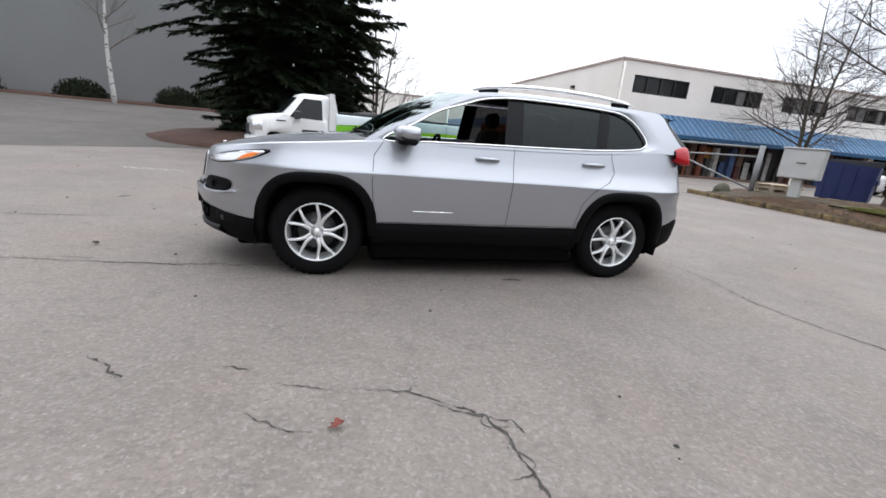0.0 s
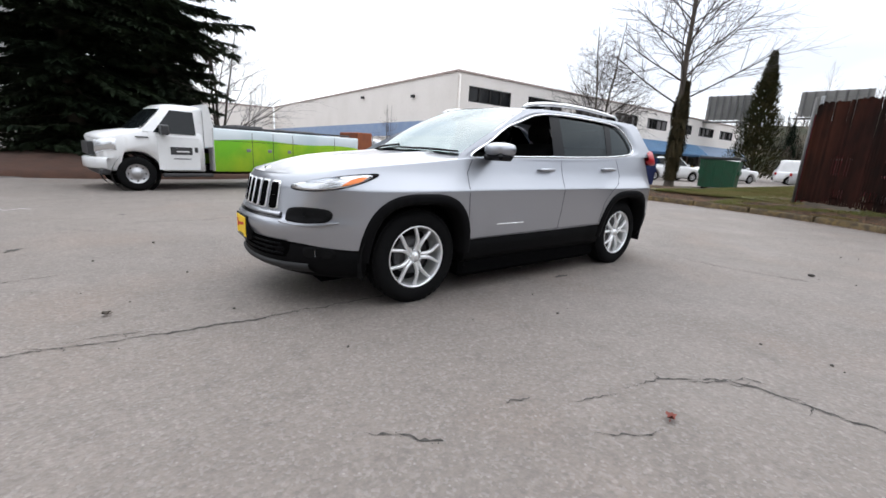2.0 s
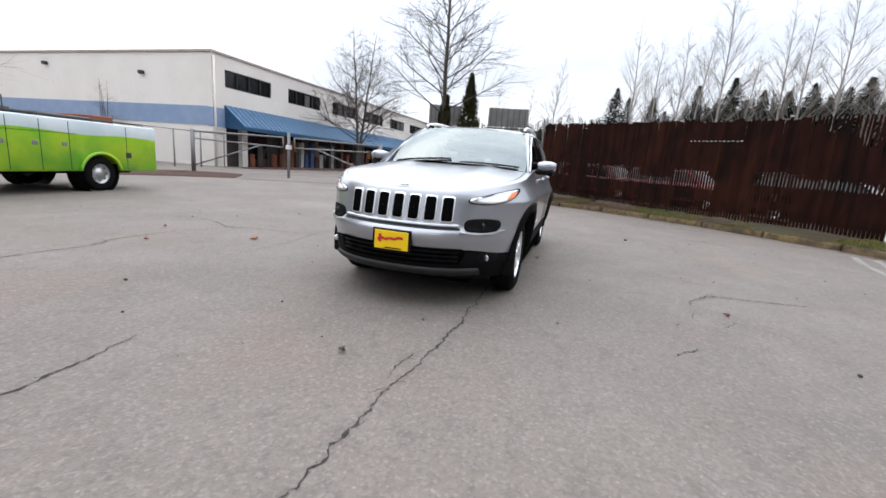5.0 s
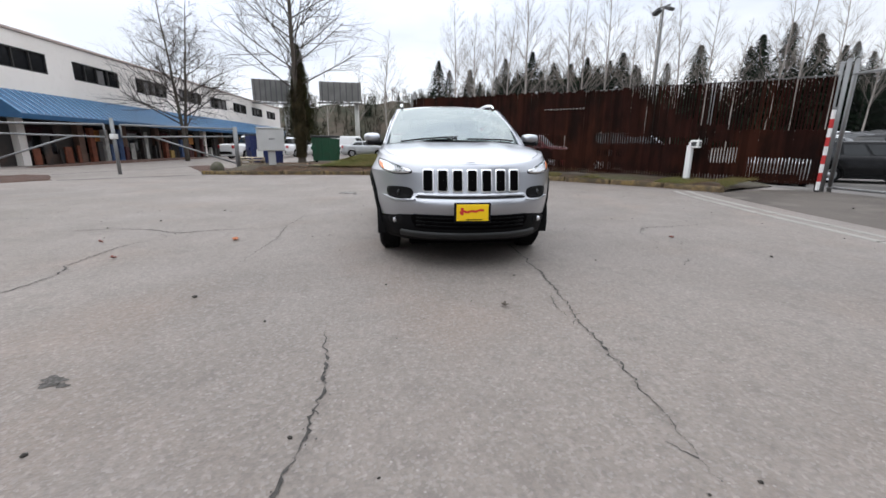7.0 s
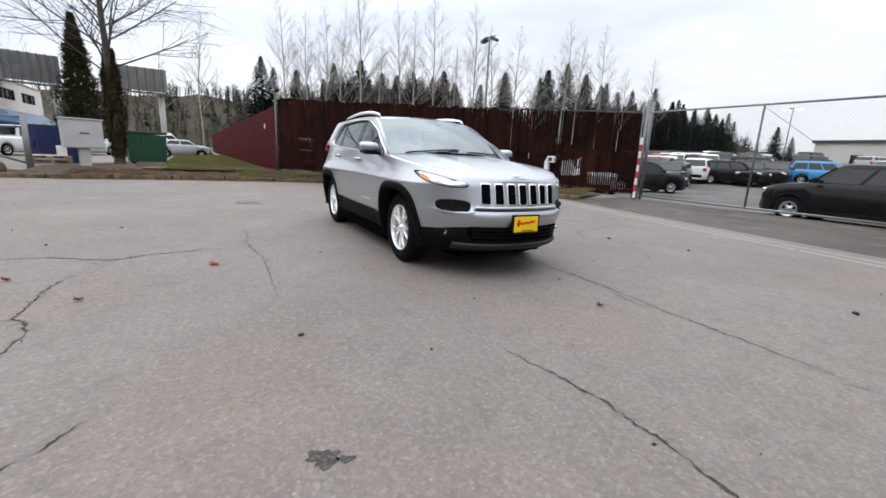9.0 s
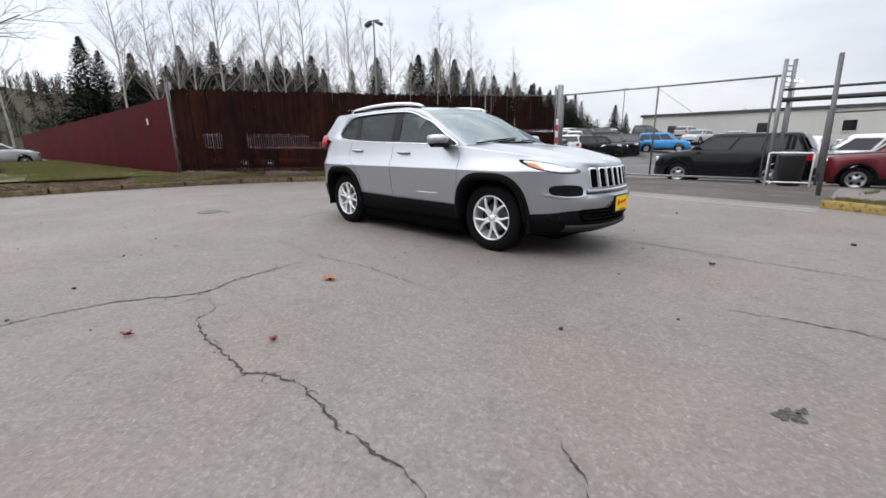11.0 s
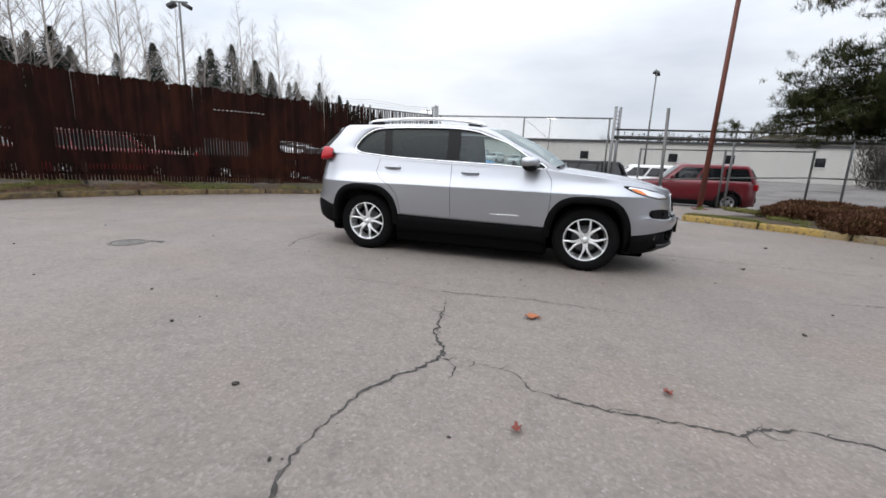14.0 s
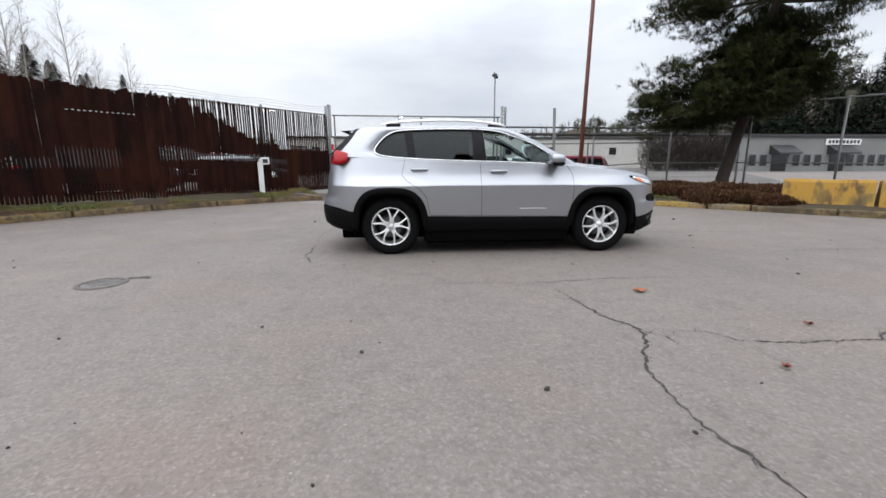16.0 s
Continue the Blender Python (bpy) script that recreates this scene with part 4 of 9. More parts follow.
def dumpster(name, label, mat, m, w, d, h, lid_open):
    t = thing(name, label, "dumpster", "dumpsters", m=m)
    body = Shape().prism([(-w / 2 + 0.06, 0.12), (w / 2 - 0.06, 0.12), (w / 2, h * 0.92), (-w / 2, h)], d, Matrix.Translation((0, -d / 2, 0)))
    part("bin", body, mat, t)
    for k in range(4):
        x = -w / 2 + w * (k + 0.5) / 4
        part("rib", Shape().box(x - 0.04, x + 0.04, -d / 2 - 0.04, -d / 2, 0.15, h * 0.9, 0.01), mat, t)
    for s in (-1, 1):
        part("lifting_pocket", Shape().box(s * w / 2 - 0.05, s * w / 2 + 0.05, -d / 2 + 0.2, d / 2 - 0.2, h * 0.5, h * 0.62, 0.01), mat, t)
        for y in (-d / 2 + 0.2, d / 2 - 0.2):
            part("caster", Shape().lathe([(0.001, -0.03), (0.07, -0.03), (0.07, 0.03), (0.001, 0.03)], 12, axis="y", m=Matrix.Translation((s * (w / 2 - 0.25), y, 0.07))), RUBBER, t)
    if lid_open:
        part("lid", Shape().box(-w / 2, w / 2, d / 2 - 0.02, d / 2 + 0.04, h * 0.3, h + 0.1, 0.01), DARK_BOX, t)
    else:
        part("lid", Shape().box(-w / 2 - 0.03, w / 2 + 0.03, -d / 2 - 0.05, d / 2 + 0.03, h * 0.96, h * 1.0 + 0.06, 0.02), DARK_BOX, t)
    return t


dumpster("dumpster", "dark green steel dumpster with a black lid under the tree", GREEN_BIN, pose(20.3, 5.25, 0.09, 0, 0, -78), 1.6, 1.3, 1.5, False)
dumpster("dumpster", "large dark blue steel dumpster with its lid thrown back", BLUE_BIN, pose(17.6, 7.95, 0.05, 0, 0, -62), 1.6, 1.4, 1.5, True)

PALE_WOOD = material("weathered pallet wood", (0.48, 0.40, 0.30), 0.85, 0, [(8, (0.33, 0.26, 0.19), 0.4, 0.7, 0.8)], stretch=(1, 8, 8), vary=0.2)


def pallet(m, label):
    t = thing("pallet", label, "pallet", "pallets", m=m)
    for i in range(7):
        part("board", Shape().box(-0.6 + 0.183 * i, -0.6 + 0.183 * i + 0.10, -0.5, 0.5, 0.115, 0.135, 0.003), PALE_WOOD, t)
    for y in (-0.46, 0, 0.46):
        part("bearer", Shape().box(-0.6, 0.6, y - 0.04, y + 0.04, 0.02, 0.115, 0.004), PALE_WOOD, t)
    for i in range(3):
        part("foot_board", Shape().box(-0.6 + 0.55 * i, -0.5 + 0.55 * i, -0.5, 0.5, 0.0, 0.02, 0.002), PALE_WOOD, t)
    return t


pallet(pose(13.5, 7.25, 0.16, 0, 0, 22), "weathered wooden pallet lying on the verge")
pallet(pose(13.52, 7.27, 0.296, 0, 0, 24), "weathered wooden pallet on top of another")
pallet(pose(13.48, 7.22, 0.432, 0, 0, 19), "weathered wooden pallet on top of the pile")
crate = thing("cardboard_box", "white cardboard box lying on the pallets", "box", m=pose(13.75, 6.95, 0.568, 0, 0, 15))
part("carton", Shape().box(-0.16, 0.16, -0.13, 0.13, 0, 0.32, 0.004), WHITE_PAINT, crate)
rock = thing("boulder", "dark mossy boulder at the gate post", "rock", m=Matrix.Translation((12.1, 8.15, 0.0)))
rows = [[(0.3 * math.sin(b) * math.cos(a) * (1 + 0.2 * noise.noise((a, b, 1))), 0.25 * math.sin(b) * math.sin(a), 0.28 * math.cos(b) + 0.15) for a in span(0, 2 * math.pi * 11 / 12, 12)] for b in span(0.01, 3.1, 8)]
part("stone", Shape().grid(rows, close=True), material("mossy stone", (0.10, 0.09, 0.07), 0.9, 0, [(6, (0.06, 0.07, 0.03), 0.4, 0.7, 0.8)], bump=0.6, bump_scale=12), rock)


def pipe_gate(a, b, label):
    """A swing gate of pale pipes between two plan points."""
    t = thing("pipe_gate", label, "gate", "swing gates")
    a, b = Vector(a), Vector(b)
    part("post", Shape().tube([(a.x, a.y, 0), (a.x, a.y, 1.80)], 0.085, 12), GALV, t)
    part("upper_pipe", Shape().tube([(a.x, a.y, 1.72), (b.x, b.y, 1.76)], 0.035, 8), GALV, t)
    part("lower_pipe", Shape().tube([(a.x, a.y, 1.42), (b.x, b.y, 1.33)], 0.03, 8), GALV, t)
    c = a.lerp(b, 0.75)
    part("diagonal", Shape().tube([(a.x, a.y, 0.30), (c.x, c.y, 1.35)], 0.03, 8), GALV, t)
    part("stay", Shape().tube([(b.x, b.y, 1.30), (b.x, b.y, 1.78)], 0.03, 8), GALV, t)
    return t


pipe_gate((12.62, 7.50), (10.82, 10.82), "pale steel pipe swing gate hung on a round post")
pipe_gate((8.84, 14.42), (10.60, 11.24), "second pale steel pipe swing gate")
stop_post = thing("gate_stop_post", "pale steel post where the two swing gates meet", "post", m=Matrix.Translation((10.71, 11.03, 0)))
part("tube", Shape().tube([(0, 0, -0.1), (0, 0, 2.0)], 0.06, 12), GALV, stop_post)
part("latch_plate", Shape().box(-0.12, 0.12, -0.08, 0.08, 1.26, 1.44, 0.01), WHITE_PAINT, stop_post)

# ---- trees and planting ----
BARK = material("dark bark", (0.075, 0.060, 0.048), 0.9, 0, [(5, (0.045, 0.038, 0.03), 0.4, 0.7, 0.8), (1.5, (0.06, 0.07, 0.035), 0.5, 0.7, 0.6)], bump=0.7, bump_scale=18, stretch=(1, 1, 0.4))
BIRCH = material("pale birch bark", (0.36, 0.33, 0.30), 0.85, 0, [(4, (0.16, 0.14, 0.13), 0.45, 0.65, 0.8)], stretch=(1, 1, 0.5))
TWIG = material("bare twigs", (0.13, 0.105, 0.088), 0.9)
TWIG_PALE = material("pale bare twigs", (0.20, 0.175, 0.155), 0.9)
NEEDLE = material("dark spruce needles", (0.022, 0.034, 0.017), 0.8, 0, [(3, (0.028, 0.042, 0.018), 0.4, 0.7, 0.8), (0.6, (0.010, 0.02, 0.012), 0.45, 0.65, 0.6)], spec=0.2)
PINE_BARK = material("dark pine bark", (0.034, 0.026, 0.021), 0.95, 0, [(6, (0.055, 0.036, 0.027), 0.5, 0.7, 0.7)], bump=0.8, bump_scale=14, stretch=(1, 1, 0.35))
PINE = material("pine needles", (0.036, 0.042, 0.0145), 0.8, 0, [(2.5, (0.066, 0.068, 0.022), 0.45, 0.7, 0.8), (0.7, (0.019, 0.025, 0.0105), 0.4, 0.65, 0.7)], spec=0.12)
DARK_TWIG = material("dark bare twigs", (0.052, 0.042, 0.036), 0.9)
CYPRESS = material("olive cypress sprays", (0.046, 0.050, 0.022), 0.85, 0, [(0.8, (0.075, 0.064, 0.03), 0.4, 0.65, 0.8), (3, (0.026, 0.03, 0.015), 0.45, 0.7, 0.7)], spec=0.1)
FAR_FIR = material("far fir", (0.013, 0.021, 0.014), 0.95, 0, [(0.5, (0.022, 0.030, 0.019), 0.4, 0.7, 0.8)], vary=0.3, spec=0.0)
IVY = material("ivy and moss", (0.040, 0.034, 0.016), 0.85, 0, [(4, (0.075, 0.054, 0.027), 0.4, 0.65, 0.8)], spec=0.2)
HEATHER = material("russet heather", (0.0865, 0.0419, 0.0246), 0.9, 0, [(0.9, (0.0817, 0.0481, 0.0205), 0.42, 0.60, 0.95), (9, (0.1442, 0.0659, 0.0375), 0.5, 0.75, 0.6)], spec=0.15)
HEDGE = material("clipped hedge leaves", (0.013, 0.019, 0.009), 0.8, 0, [(3, (0.022, 0.027, 0.012), 0.4, 0.7, 0.8)], spec=0.2)
FAR_WOOD = material("far bare wood", (0.085, 0.070, 0.056), 0.95, 0, [(0.12, (0.042, 0.046, 0.032), 0.42, 0.60, 0.95), (1.3, (0.12, 0.098, 0.08), 0.52, 0.75, 0.6)], spec=0.05)


def branch_out(sh, rnd, p, d, length, r, depth, sides, spread, up, kids, bend=0.25):
    pts, rs = [p.copy()], [r]
    n = 4 if depth > 1 else 3
    q, dd = p.copy(), d.copy()
    for k in range(n):
        dd = (dd + Vector((rnd.uniform(-1, 1), rnd.uniform(-1, 1), rnd.uniform(-0.4, 0.4) + up)) * bend * 0.5).normalized()
        q = q + dd * (length / n)
        pts.append(q.copy())
        rs.append(r * (1 - 0.8 * (k + 1) / n) if depth == 0 else r * (1 - 0.55 * (k + 1) / n))
    sh.tube(pts, rs, sides, caps=False)
    if depth == 0:
        return
    for i in range(kids[-depth] if depth <= len(kids) else 4):
        t = rnd.uniform(0.25, 1.0)
        j = min(int(t * n), n - 1)
        base = pts[j].lerp(pts[j + 1], t * n - j)
        dirn = (pts[j + 1] - pts[j]).normalized()
        side = dirn.cross(Vector((rnd.uniform(-1, 1), rnd.uniform(-1, 1), rnd.uniform(-1, 1)))).normalized()
        nd = (dirn * rnd.uniform(0.6, 1.0) + side * spread * rnd.uniform(0.6, 1.2)).normalized()
        branch_out(sh, rnd, base, nd, length * rnd.uniform(0.42, 0.68), rs[j] * 0.55, depth - 1, max(3, sides - 1), spread, up, kids, bend)


def bare_tree(name, label, seed, h, r, mat, twig_mat, stems=1, lean=0.0, kids=(5, 7, 7), spread=0.7, crown_from=0.25, m=None, group="", limb=0.38, reach=0.30):
    """A leafless tree: one or more stems, limbs and twigs."""
    rnd = random.Random(seed)
    t = thing(name, label, "tree", group, m=m)
    trunk, crown = Shape(), Shape()
    for s in range(stems):
        a = 2 * math.pi * s / stems + rnd.uniform(0, 1)
        out = 0.0 if stems == 1 else 0.07
        p, d = Vector((math.cos(a) * r * 0.6 * (stems > 1), math.sin(a) * r * 0.6 * (stems > 1), -0.1)), Vector((math.cos(a) * out + lean, math.sin(a) * out, 1)).normalized()
        pts, rs = [p.copy()], [r]
        n = 12
        for k in range(n):
            d = (d + Vector((rnd.uniform(-1, 1), rnd.uniform(-1, 1), 0.35)) * 0.06).normalized()
            p = p + d * h / n
            pts.append(p.copy())
            rs.append(r * (1 - 0.92 * (k + 1) / n))
        trunk.tube(pts, rs, 9)
        count = kids[0] * 4 // stems + 3
        for i in range(count):
            f = crown_from + (0.97 - crown_from) * (i + rnd.random()) / count
            j = min(int(f * n), n - 1)
            base = pts[j].lerp(pts[j + 1], f * n - j)
            a2 = i * 2.4 + rnd.uniform(-0.4, 0.4)
            nd = Vector((math.cos(a2) * spread, math.sin(a2) * spread, rnd.uniform(0.45, 0.9))).normalized()
            branch_out(crown, rnd, base, nd, h * (reach * (1.06 - f)), rs[j] * limb, 2, 4, spread * 0.8, 0.25, kids)
    part("trunk", trunk, mat, t)
    part("crown", crown.mesh("crown", twig_mat), None, t)
    return t


def blade(sh, p, d, w, length, droop):
    side = d.cross(Vector((0, 0, 1)))
    side = side.normalized() if side.length > 0.01 else Vector((1, 0, 0))
    tip = p + d * length + Vector((0, 0, -droop))
    mid = p.lerp(tip, 0.5) + Vector((0, 0, droop * 0.25))
    sh.add([p - side * w * 0.3, p + side * w * 0.3, mid + side * w * 0.5, tip, mid - side * w * 0.5], [(0, 1, 2, 3, 4)])


def spruce(name, label, seed, h, r, m, start=0.6, whorl_step=0.42, needles=9, size=0.34, low=0.46):
    """A dense spruce: drooping branches, each hung with many small sprays."""
    rnd = random.Random(seed)
    t = thing(name, label, "tree", "spruces", m=m)
    part("trunk", Shape().tube([(0, 0, -0.2), (0, 0, h * 0.5), (0, 0, h)], [0.28, 0.18, 0.02], 10), BARK, t)
    limbs, crown = Shape(), Shape()
    z = start
    while z < h - 0.3:
        reach = r * lerp(z, [(0.4, low), (2.5, low + 0.14), (4.2, 0.86), (6.0, 1.08), (8.0, 1.0), (11.0, 0.62), (h, 0.04)]) * rnd.uniform(0.8, 1.12)
        for k in range(rnd.randint(7, 9)):
            a = rnd.uniform(0, 2 * math.pi)
            L = reach * rnd.uniform(0.5, 1.15)
            lag, sag = rnd.uniform(-0.25, 0.25), rnd.uniform(-0.05, 0.35)
            pts = []
            for s in span(0, 1, 6):
                pts.append(Vector((math.cos(a) * L * s, math.sin(a) * L * s, z + lag - (0.30 + sag) * L * s * (0.5 + s) * 0.6 + 0.22 * L * s * s)))
            limbs.tube(pts, [0.04 * (1 - 0.85 * s) for s in span(0, 1, 6)], 3, caps=False)
            for q in range(int(L * needles * lerp(z, [(3.5, 1.7), (6.0, 1.0)])) + 3):
                s = rnd.uniform(0.12, 1.02)
                j = min(int(s * 5), 4)
                p = pts[j].lerp(pts[j + 1], min(s * 5 - j, 1.0))
                aa = a + rnd.choice((-1, 1)) * rnd.uniform(0.3, 1.25)
                d = Vector((math.cos(aa), math.sin(aa), rnd.uniform(-0.35, 0.2))).normalized()
                blade(crown, p, d, size * rnd.uniform(0.28, 0.5), size * rnd.uniform(0.8, 1.7), size * rnd.uniform(0.1, 0.6))
        z += whorl_step * rnd.uniform(0.7, 1.2) * lerp(z, [(5.0, 1.0), (7.0, 1.5)])
    part("branchwork", limbs.mesh("branchwork", BARK), None, t)
    part("crown", crown.mesh("crown", NEEDLE), None, t)
    return t


spruce("spruce", "tall dense dark-green spruce on a mulched bed", 11, 15.5, 3.6, Matrix.Translation((-4.3, 15.4, 0.15)), start=0.30, whorl_step=0.18, needles=58, size=0.25, low=0.48)
spruce("spruce", "second tall dark spruce behind the service truck", 12, 14.0, 3.1, Matrix.Translation((-2.0, 16.9, 0.15)), start=0.30, whorl_step=0.18, needles=58, size=0.25, low=0.66)
bare_tree("bare_tree", "leafless spreading tree beside the spruces", 71, 7.0, 0.07, BARK, DARK_TWIG, stems=4, kids=(8, 7, 6), spread=0.9, crown_from=0.10, m=Matrix.Translation((0.4, 18.8, 0.1)), reach=0.55)
bare_tree("bare_shrub", "brown leafless shrub against the cream wall", 73, 4.6, 0.04, BARK, TWIG, stems=4, kids=(5, 6, 5), spread=0.9, crown_from=0.2, m=Matrix.Translation((13.6, 26.5, 0.1)))
WHITE_BARK = material("white birch bark", (0.43, 0.42, 0.40), 0.8, 0, [(3.0, (0.05, 0.045, 0.042), 0.56, 0.60, 0.95), (9, (0.40, 0.37, 0.34), 0.5, 0.7, 0.7)], stretch=(1, 1, 2.2))
bare_tree("birch", "young white-barked birch before the grey wall", 72, 10.5, 0.15, WHITE_BARK, TWIG, lean=-0.06, kids=(4, 5, 4), spread=0.8, crown_from=0.3, m=Matrix.Translation((-15.0, 27.0, 1.05)))
# mulch bed under the spruces
bed = []
for k in range(36):
    a = 2 * math.pi * k / 36
    bed.append((-3.0 + 5.8 * math.cos(a) * (1 + 0.06 * math.sin(3 * a)), 15.2 + 4.4 * math.sin(a) * (1 + 0.05 * math.cos(2 * a))))
rows = []
for f, z in ((1.0, -0.05), (0.99, 0.10), (0.93, 0.20), (0.75, 0.40), (0.4, 0.52), (0.02, 0.56)):
    rows.append([(-3.0 + (x + 3.0) * f, 15.2 + (y - 15.2) * f, z + rise(x, y) * 0.4 + 0.10 * noise.noise((x * 1.3 * f, y * 1.3 * f, 0))) for x, y in bed])
setting("mulch_bed", Shape().grid(rows, close=True), MULCH, "red-brown bark mulch bed with a low kerb")


def leafy_mound(name, label, category, seed, w, d, h, mat, count, size, m, group=""):
    """A clipped or wild low bush: a twiggy core under a coat of small leaves."""
    rnd = random.Random(seed)
    t = thing(name, label, category, group, m=m)
    core = []
    for b in span(0.02, math.pi / 2, 7):
        core.append([(0.42 * w * math.sin(b) * math.cos(a), 0.42 * d * math.sin(b) * math.sin(a), 0.82 * h * math.cos(b)) for a in span(0, 2 * math.pi * 15 / 16, 16)])
    part("core", Shape().grid(core, close=True), mat, t)
    sh = Shape()
    for i in range(count):
        a, b = rnd.uniform(0, 2 * math.pi), math.acos(rnd.uniform(0.0, 1))
        k = rnd.uniform(0.82, 1.06) * (1 + 0.12 * noise.noise((3 * math.cos(a) + seed, 3 * math.sin(a), 2 * b)))
        p = Vector((0.5 * w * k * math.sin(b) * math.cos(a), 0.5 * d * k * math.sin(b) * math.sin(a), h * k * math.cos(b)))
        dirn = (Vector((p.x / w, p.y / d, p.z / h + 0.2)) + Vector((rnd.uniform(-1, 1), rnd.uniform(-1, 1), rnd.uniform(-0.5, 1))) * 0.6).normalized()
        blade(sh, p, dirn, size * rnd.uniform(0.4, 0.7), size * rnd.uniform(0.7, 1.4), 0)
    part("foliage", sh.mesh("foliage", mat), None, t)
    return t


for i, (x, y, w) in enumerate(((-24.5, 29.6, 4.5), (-18.2, 30.0, 3.2), (-12.6, 30.4, 3.0), (-10.0, 30.6, 4.4), (-6.6, 30.6, 4.0))):
    leafy_mound("bush", "dark clipped evergreen bush along the grey wall", "bush", 20 + i, w, 1.5, (2.0, 1.25, 1.3, 1.7, 1.7)[i], HEDGE, 1700, 0.14, Matrix.Translation((x, y, rise(x, y) - 0.05)), "bushes by the wall")

for i, (x, y, w, h) in enumerate(((-4.6, 16.9, 3.6, 2.6), (-1.6, 17.6, 3.4, 2.7), (-3.0, 17.8, 3.6, 3.4))):
    leafy_mound("evergreen_shrub", "dark overgrown evergreen shrub under the spruces", "shrub", 240 + i, w, 2.0, h, HEDGE, 2600, 0.20, Matrix.Translation((x, y, 0.30)), "shrubs under the spruces")

# darker asphalt on the ramp up to the hall
RAMP = material("dark damp asphalt", (0.100, 0.090, 0.083), 0.85, 0, [(0.3, (0.075, 0.068, 0.063), 0.42, 0.62, 0.9), (2.0, (0.135, 0.120, 0.108), 0.52, 0.72, 0.7), (45, (0.15, 0.135, 0.122), 0.55, 0.8, 0.5)], bump=0.4, bump_scale=60, spec=0.3)
rows = []
for x in span(-62, -3.6, 74):
    foot = lerp(x, [(-12, 5.2), (-6.6, 10.4), (-3.6, 12.6)]) + 0.35 * noise.noise((x * 0.5, 3.0, 0)) + 0.18 * noise.noise((x * 2.1, 5.0, 0))
    rows.append([(x, y, lifted(x, y) + (0.014 if k else -0.01)) for k, y in enumerate([foot, foot + 0.12] + [v for v in span(foot + 0.8, 29.4, 24)])])
setting("ramp", Shape().grid(rows), RAMP, "darker asphalt ramp up to the grey hall", fix=False)

wall_bed = []
for k, x in enumerate(span(-40, -3, 30)):
    wall_bed.append([(x, yy + 0.15 * noise.noise((x, yy, 0)), rise(x, yy) + dz) for yy, dz in ((28.7, -0.05), (28.75, 0.10), (28.95, 0.12), (30.5, 0.18), (33.0, 0.2))])
setting("planting_bed", Shape().grid(wall_bed), MULCH, "dark mulch bed along the grey wall", fix=False)

# bare trees by the shops and on the verge
bare_tree("street_tree", "leafless street tree in front of the shops", 31, 10.5, 0.13, BARK, DARK_TWIG, stems=2, kids=(11, 9, 8), spread=1.1, crown_from=0.20, m=Matrix.Translation((24.4, 15.2, 0)), limb=0.46, reach=0.42)
big = bare_tree("verge_tree", "tall leafless tree with an ivy-clad lower trunk", 414, 14.5, 0.15, BARK, DARK_TWIG, kids=(14, 7, 7), spread=0.95, crown_from=0.24, m=Matrix.Translation((16.4, 5.75, 0.1)), limb=0.32, lean=-0.03, reach=0.30)
rows = []
for z in span(-0.1, 4.2, 16):
    k = 0.44 * lerp(z, [(-0.1, 0.60), (0.3, 0.42), (0.8, 0.34), (2.8, 0.34), (3.7, 0.30), (4.2, 0.20)])
    rows.append([(k * math.cos(a) * (1 + 0.15 * noise.noise((2 * math.cos(a), 2 * math.sin(a), z * 1.5))), k * math.sin(a) * (1 + 0.15 * noise.noise((2 * math.cos(a) + 5, 2 * math.sin(a), z * 1.5))), z) for a in span(0, 2 * math.pi * 17 / 18, 18)])
part("lower_trunk", Shape().grid(rows, close=True), BARK, big)
rnd = random.Random(8)
ivy = Shape()
for i in range(7000):
    z, a = rnd.uniform(0.5, 4.6), rnd.uniform(0, 2 * math.pi)
    k = lerp(z, [(-0.1, 0.55), (0.3, 0.40), (0.8, 0.32), (2.8, 0.30), (3.7, 0.28), (4.2, 0.14)]) * rnd.uniform(0.55, 1.0) * lerp(z, [(0.5, 0.5), (1.6, 0.95), (2.6, 1.05), (3.6, 0.95), (4.6, 0.7)]) * 0.85 * (1 + 0.5 * noise.noise((math.cos(a) * 1.5, math.sin(a) * 1.5, z * 1.4)))
    blade(ivy, Vector((k * math.cos(a), k * math.sin(a), z)), Vector((math.cos(a), math.sin(a), rnd.uniform(-1.2, 0.3))).normalized(), 0.07, 0.17, 0.05)
part("ivy", ivy.mesh("ivy", IVY), None, big, "browned ivy round the trunk")
